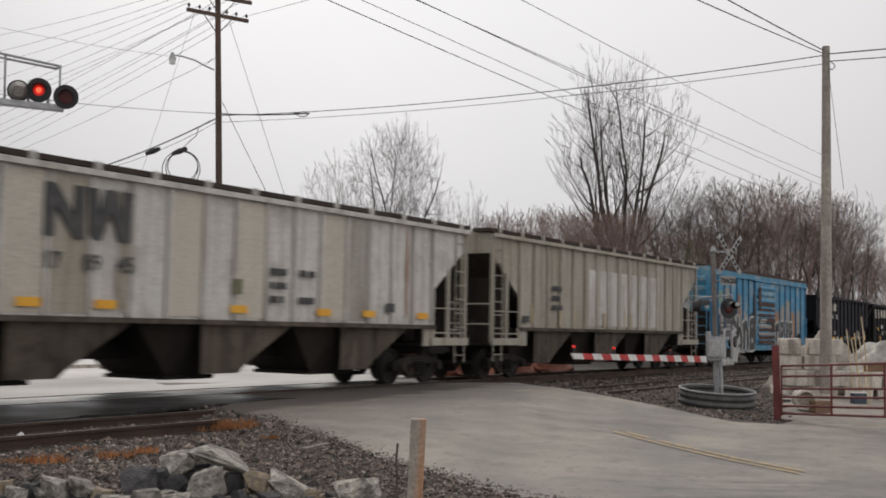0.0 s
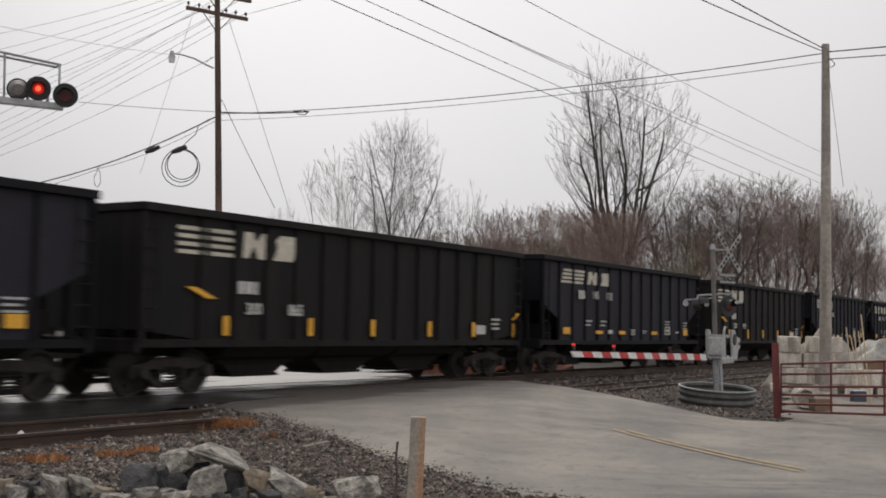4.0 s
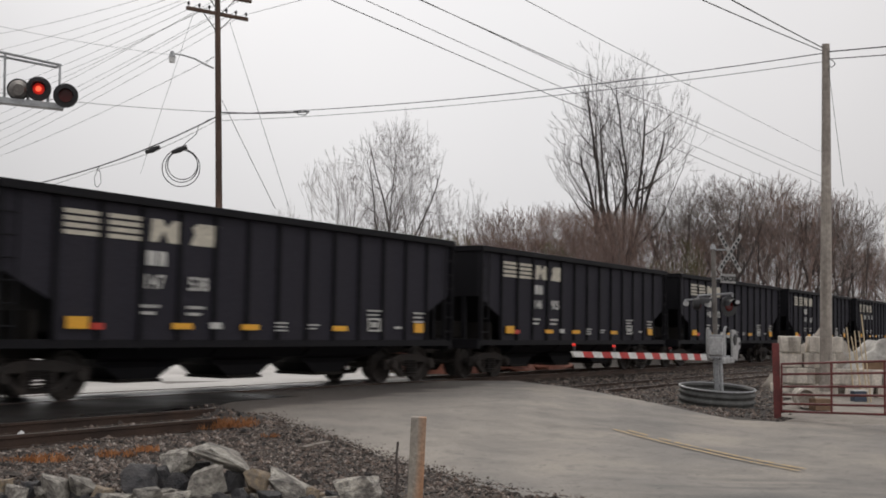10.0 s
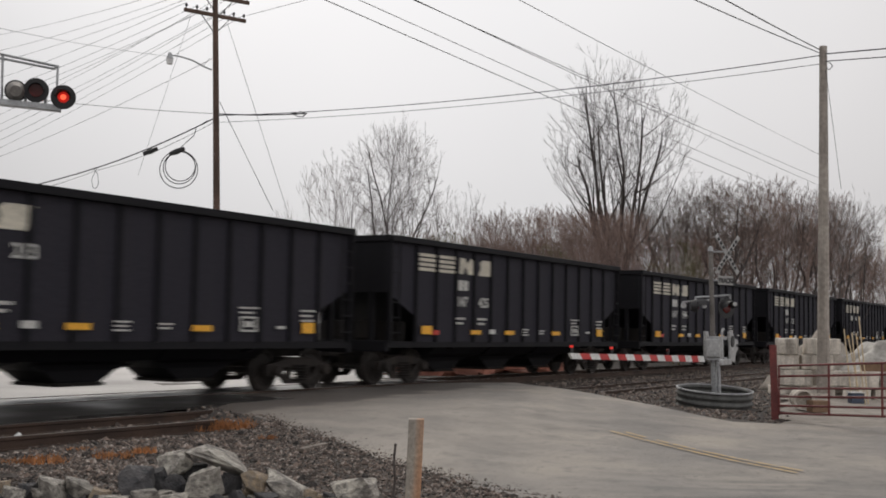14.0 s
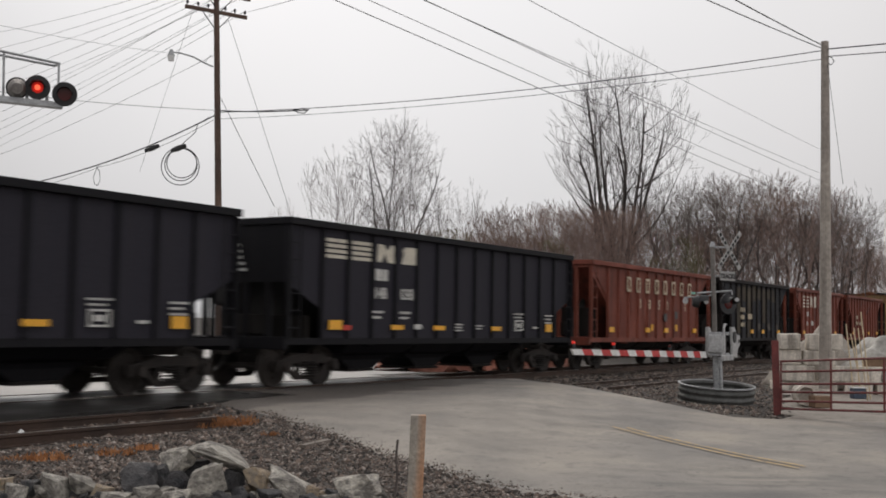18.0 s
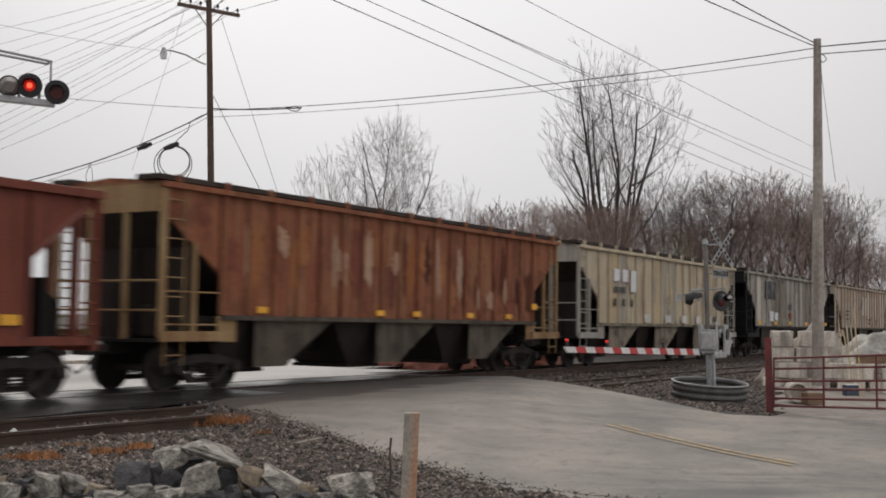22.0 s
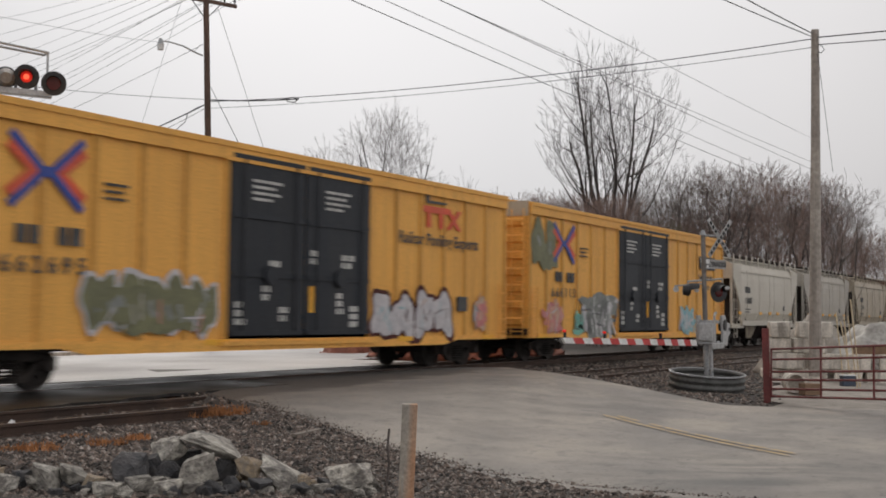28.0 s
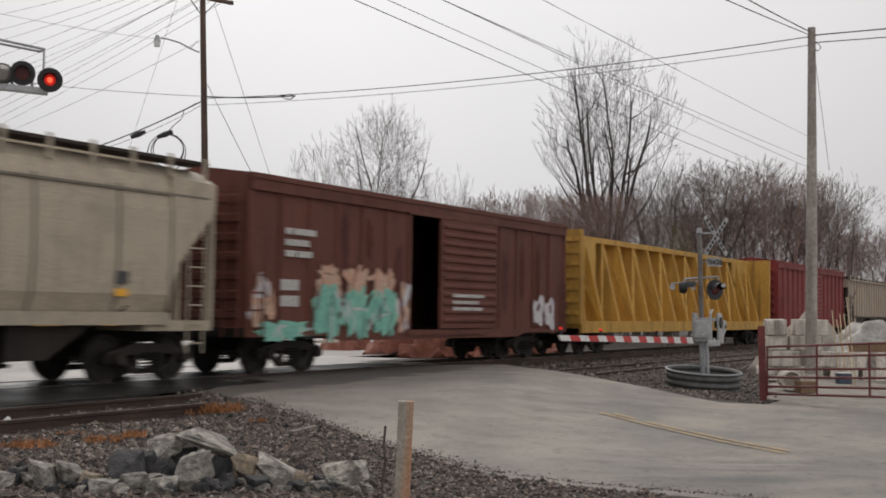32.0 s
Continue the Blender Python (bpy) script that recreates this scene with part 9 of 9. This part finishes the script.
for p, r, h, c in (((13.684, 12.037, -0.200), 0.34, 0.18, 190), ((13.504, 12.368, -0.200), 0.32, 0.13, 70), ((9.117, 10.842, -0.200), 0.26, 0.11, 110), ((9.971, 10.653, -0.202), 0.26, 0.10, 90),
                   ((10.585, 10.783, -0.201), 0.16, 0.09, 80), ((8.967, 11.182, -0.200), 0.2, 0.06, 60), ((12.953, 10.755, -0.201), 0.14, 0.07, 50), ((10.358, 11.630, -0.200), 0.2, 0.04, 40)):
    tuft(Vector((p[0], p[1], ground_z(p[0], p[1]) + 0.03)), r, h, c, int(p[0] * 100))
wl = Vector((10.421, 12.944, -0.200))
bm = bm_new()
bmesh.ops.create_icosphere(bm, subdivisions=2, radius=0.09)
for v in bm.verts:
    v.co = Vector((v.co.x * 0.9, v.co.y * 0.8, v.co.z * 1.2)) * (1 + 0.4 * noise.noise(v.co * 25))
tagged(part("litter", bm, M["white"], None, m=Matrix.Translation((wl.x, wl.y, ground_z(wl.x, wl.y) + 0.07))), "crumpled white paper litter on the gravel", "litter")


# ---- trees, bare in winter ----
def tree_meshes(seed, stems, trunk, crown, bark, twig, thick=0.15, splay=(3, 14), angle=(24, 46), rise=0.05, tip=0.008, levels=4, bushy=1.0, wobble=0.05, low=0.28):
    """A bare tree 10 m high. Its stems rise from the trunk's fork, leaning apart by splay degrees, and each limb carries smaller ones
    along its length that end where the crown does. crown: heights, and the crown's half width at each."""
    rnd = random.Random(seed)
    zs, ws = [c[0] for c in crown], [c[1] for c in crown]
    woods, fine_v, fine_f = [([], [])], [], []

    def tube(a, b, r0, r1):
        n, vs, fs = (6, *woods[-1]) if r0 > tip * 3.5 else (3, fine_v, fine_f)
        d = (b - a).normalized()
        u = d.orthogonal().normalized()
        w = d.cross(u)
        k = len(vs)
        for p, r in ((a, r0), (b, r1)):
            vs.extend(p + u * (r * math.cos(6.28319 * i / n)) + w * (r * math.sin(6.28319 * i / n)) for i in range(n))
        fs.extend((k + i, k + (i + 1) % n, k + n + (i + 1) % n, k + n + i) for i in range(n))

    def turned(d, deg):
        side = d.orthogonal().normalized()
        side.rotate(Matrix.Rotation(rnd.uniform(0, 6.283), 3, d))
        return (d * math.cos(radians(deg)) + side * math.sin(radians(deg))).normalized()

    def room(p, d):
        """How far the crown reaches from p along d."""
        far = 0.0
        while far < 9:
            q = p + d * (far + 0.2) + Vector((0, 0, rise * far * far * 0.4))
            lobe = 1 + 0.16 * math.sin(3 * math.atan2(q.y, q.x) + seed + 0.9 * q.z)
            if q.z > zs[-1] or math.hypot(q.x, q.y) > lobe * float(np.interp(q.z, zs, ws)):
                break
            far += 0.2
        return far

    def limb(p, d, length, r, level):
        n = max(3, int(length / (0.34 if level < 2 else 0.26)))
        bow = rnd.uniform(0.5, 1.5) * rise
        for i in range(n):
            d = (d + Vector((rnd.gauss(0, wobble), rnd.gauss(0, wobble), rnd.gauss(0, wobble) + bow))).normalized()
            q = p + d * (length / n)
            r2 = max(r * (1 - (0.95 if level == 0 else 1.25) / n), tip * 0.7)
            tube(p, q, r, r2)
            p, r, f = q, r2, (i + 1) / n
            if level < levels and f > low and rnd.random() < bushy * (0.8, 0.72, 0.62, 0.55, 0.4)[level]:
                way = turned(d, rnd.uniform(*angle))
                if way.z < -0.1:
                    continue
                reach = min(length * (1.08 - 0.62 * f) * rnd.uniform(0.55, 0.95), room(p, way) * rnd.uniform(0.8, 1.1))
                if reach > 0.22:
                    limb(p, way, reach, max(r * rnd.uniform(0.4, 0.62), tip), level + 1)
        if level < levels:
            for _ in range(2):
                limb(p, turned(d, rnd.uniform(8, 26)), max(length * 0.16, 0.3) * rnd.uniform(0.7, 1.3), max(r * 0.8, tip), max(level + 1, levels - 1))

    upright = Vector((0, 0, 1))
    fork = Vector((0, 0, trunk))
    if trunk:
        lean = Vector((rnd.gauss(0, 0.03), rnd.gauss(0, 0.03), 1)).normalized()
        for i in range(4):
            tube(lean * (trunk * i / 4) - upright * 0.3 * (i == 0), lean * (trunk * (i + 1) / 4), thick * (2.5 - 0.25 * i), thick * (2.25 - 0.25 * i))
        fork = lean * trunk
    for k in range(stems):
        if not trunk and woods[-1][0]:
            woods.append(([], []))
        b = 2.4 * k + rnd.uniform(-0.35, 0.35)
        tilt = radians(splay[0] + (splay[1] - splay[0]) * ((k + rnd.random()) / stems) ** 0.8)
        d = Vector((math.cos(b) * math.sin(tilt), math.sin(b) * math.sin(tilt), math.cos(tilt)))
        at = fork * rnd.uniform(0.78, 1.0) if trunk else Vector((math.cos(b), math.sin(b), 0)) * rnd.uniform(0.1, 0.9) - upright * 0.2
        limb(at, d, room(at if trunk else at + upright * zs[0], d) * rnd.uniform(0.86, 1.02) + (0 if trunk else zs[0]), thick * rnd.uniform(0.55, 1.0), 0)
    out = []
    tall = sorted(v.z for v in fine_v)
    k = 10 / tall[int(len(tall) * 0.995)]
    pieces = [("crown", fine_v, fine_f, twig)] + [("trunk" if trunk else "stem", vs, fs, bark) for vs, fs in woods if vs]
    for name, vs, fs, mat in pieces:
        me = bpy.data.meshes.new(name)
        me.from_pydata([v * k for v in vs], [], fs)
        me.materials.append(mat)
        out.append(me)
    return out


def make_tree(label, meshes, group=""):
    t = thing("tree", label, "tree", group)
    for me in meshes:
        child(me.name.split(".")[0], me, t, Matrix.Identity(4))
    return t


KINDS = [
    ("tall bare tree with many upright limbs", tree_meshes(5, 10, 2.5, ((2.5, 1.2), (3.4, 3.3), (5.2, 4.3), (7.0, 3.4), (8.6, 2.3), (10.0, 1.4)), M["dark_bark"], M["dark_twig"], 0.15, (1, 60), (34, 66), 0.085, 0.0056, 5, 0.62, 0.075, 0.1)),
    ("bare grey tree with a rounded twiggy crown", tree_meshes(6, 5, 3.2, ((3.2, 0.8), (5.0, 2.6), (7.2, 3.7), (9.0, 3.3), (10.0, 2.2)), M["bark"], M["twig"], 0.105, (5, 44), (32, 66), 0.04, 0.0065, 5, 0.66, 0.09, 0.18)),
    ("bare slender tree with upright branches", tree_meshes(8, 5, 0, ((1.6, 0.8), (4.5, 1.8), (7.0, 2.2), (9.0, 1.7), (10.0, 0.9)), M["bark"], M["twig"], 0.07, (2, 22), (20, 42), 0.06, 0.0062, 4, 0.66, 0.05)),
    ("bare reddish thicket tree", tree_meshes(11, 9, 0, ((1.0, 2.0), (3.5, 3.4), (6.5, 4.1), (8.6, 3.7), (10.0, 2.4)), M["bark"], M["red_twig"], 0.08, (3, 42), (20, 42), 0.05, 0.009, 4, 0.58, 0.06)),
    ("bare brown tree with a wide branching crown", tree_meshes(14, 6, 2.2, ((2.2, 1.0), (4.2, 3.1), (6.8, 4.1), (8.8, 3.5), (10.0, 2.2)), M["bark"], M["twig"], 0.11, (5, 50), (26, 54), 0.05, 0.0062, 4, 0.74, 0.07)),
    ("olive brown overgrown bush", tree_meshes(17, 12, 0, ((0.5, 2.6), (3.5, 3.8), (6.5, 3.8), (9.0, 2.8), (10.0, 1.4)), M["bark"], M["olive"], 0.06, (3, 45), (22, 54), 0.03, 0.016, 4, 0.66, 0.09)),
]
GROVE = [  # kind, where its foot stands, height, turn, width
    (0, (71.892, 30.257, 1.041), 20.4, 10, 0.76), (1, (72.952, 49.215, 0.665), 17.6, 40, 0.64), (2, (68.085, 50.886, 0.617), 14.3, 0, 0.9), (2, (70.431, 41.993, 0.802), 11.9, 70, 0.8), (2, (77.445, 55.020, 0.562), 13.5, 140, 0.9),
    (1, (80.356, 52.525, 0.620), 13.5, 200, 0.8), (2, (62.076, 50.464, 0.608), 10.0, 20, 0.6), (4, (70.908, 55.426, 0.535), 9.1, 20, 0.9), (5, (59.861, 36.285, 0.886), 7.7, 0, 0.7), (3, (70.865, 45.102, 0.741), 8.9, 50, 1.0),
    (3, (63.143, 34.597, 0.929), 8.9, 0, 1.0), (3, (62.107, 32.290, 0.972), 9.2, 80, 1.0), (5, (59.136, 29.309, 1.023), 6.7, 30, 0.8), (3, (63.916, 30.915, 1.005), 9.1, 160, 1.0), (3, (66.533, 30.040, 1.030), 9.5, 220, 1.0), (3, (69.496, 39.627, 0.847), 8.4, 130, 1.0),
    (3, (60.598, 26.151, 1.091), 8.7, 90, 0.9), (3, (62.874, 25.901, 1.102), 8.6, 30, 0.9), (4, (76.395, 29.795, 1.064), 11.9, 10, 1.0), (4, (75.256, 27.138, 1.114), 12.3, 100, 1.0), (1, (84.301, 31.517, 1.053), 11.5, 60, 1.0), (5, (56.442, 20.353, 1.195), 6.5, 60, 0.6),
    (4, (79.781, 26.286, 1.144), 12.6, 180, 1.1), (1, (74.358, 23.556, 1.183), 11.7, 150, 1.0), (3, (76.744, 22.591, 1.209), 12.0, 20, 1.2), (4, (83.026, 22.421, 1.231), 12.6, 240, 1.1), (3, (77.461, 19.994, 1.263), 11.2, 120, 1.1),
    (1, (81.606, 19.911, 1.277), 11.7, 90, 1.0), (4, (83.894, 18.917, 1.304), 11.7, 45, 1.0), (2, (80.183, 17.167, 1.328), 11.0, 0, 0.9), (3, (117.805, 22.849, 1.324), 10.4, 0, 1.3), (4, (116.291, 20.012, 1.376), 10.6, 60, 1.3),
    (1, (127.293, 26.393, 1.281), 10.4, 130, 1.2), (4, (118.660, 17.885, 1.426), 11.2, 200, 1.2), (3, (98.479, 17.374, 1.377), 8.4, 20, 1.3), (4, (92.568, 49.559, 0.715), 11.2, 20, 1.2), (4, (97.111, 47.259, 0.775), 11.3, 140, 1.2), (1, (100.470, 44.786, 0.834), 12.1, 240, 1.1),
    (4, (97.273, 39.534, 0.930), 12.1, 340, 1.2), (3, (88.0, 27.5, 1.1), 10.6, 70, 1.3), (4, (91.0, 24.0, 1.2), 12.0, 310, 1.2), (3, (86.5, 24.5, 1.2), 10.2, 250, 1.2), (3, (72.5, 25.5, 1.1), 8.4, 300, 1.0), (4, (93.0, 20.0, 1.3), 12.2, 15, 1.2),
    (3, (88.5, 20.5, 1.3), 10.4, 190, 1.2), (3, (82.0, 36.5, 1.0), 9.6, 110, 1.3), (3, (78.5, 40.5, 0.9), 8.8, 330, 1.3), (3, (84.0, 44.0, 0.8), 9.2, 60, 1.3), (3, (66.0, 36.5, 0.9), 7.6, 210, 1.0), (2, (73.0, 35.0, 1.0), 9.8, 90, 1.0), (4, (87.0, 33.0, 1.0), 11.0, 140, 1.2), (3, (96.0, 29.0, 1.1), 10.8, 20, 1.3), (1, (88.409, 54.771, 0.599), 10.2, 77, 1.1), (3, (76.268, 51.452, 0.630), 7.8, 10, 1.2), (3, (72.862, 52.831, 0.592), 7.1, 100, 1.1), (3, (73.159, 55.783, 0.534), 6.1, 10, 1.2),
]
originals = {}
for kind, p, h, turn, width in GROVE:
    lab, meshes = KINDS[kind]
    m = Matrix.Translation((p[0], p[1], ground_z(p[0], p[1]) - 0.1)) @ pose(0, 0, 0, 0, 0, turn) @ Matrix.Diagonal((h / 10 * width, h / 10 * width, h / 10, 1))
    if kind not in originals:
        originals[kind] = make_tree(lab, meshes, "bare trees beyond the railway")
        originals[kind].matrix_basis = m
    else:
        t = make_tree(lab, meshes, "bare trees beyond the railway")
        t.matrix_basis = m


# ---- what moves ----
def motions():
    # the crossing lamps blink in turn: each added shutter folds up under its hood to show the steady glow, then back
    # down across it in place of switching off
    for shutter, beat in SHUTTERS:
        shut = shutter.matrix_basis.copy()
        open_at = shut @ pose(0, 0.148, 0, -87, 0, 0) @ pose(0, -0.148, 0)
        rows, t = [], -0.1 if beat == 1 else -0.7
        rows.append((0.0, open_at if beat == 1 else shut))
        while t < 32:
            for at, m0, m1 in ((t, shut, open_at), (t + 0.6, open_at, shut)):
                if 0.1 < at < 31.9:
                    rows += [(at - 0.034, m0), (at + 0.034, m1)]
            t += 1.2
        rows.append((32.0, rows[-1][1]))
        walk(shutter, rows)
    times = [0.5 * i for i in range(65)]
    path = {}
    for car, s, length in CARS:
        x0 = s + length / 2
        path[car] = x0
        walk(car, [(t, pose(x0 + advance(t), TRACK_Y, 0)) for t in times])
    for wheels, car, _ in WHEELS:
        at = Vector(wheels.matrix_basis.translation)
        # they turn as they roll, while the car is within sight
        inside = [k for k in range(0, 961) if -6 < path[car] + advance(k / 30) < 62]
        if not inside:
            inside = [0, 1]
        rows, first, last = [], inside[0], inside[-1]
        stamps = sorted({0, *range(first, last + 1), 960})
        base = advance(first / 30)
        for k in stamps:
            d = advance(min(max(k, first), last) / 30) - base
            rows.append((k / 30, Matrix.Translation(at) @ Matrix.Rotation(d / 0.46, 4, "Y")))
        walk(wheels, rows)


motions()
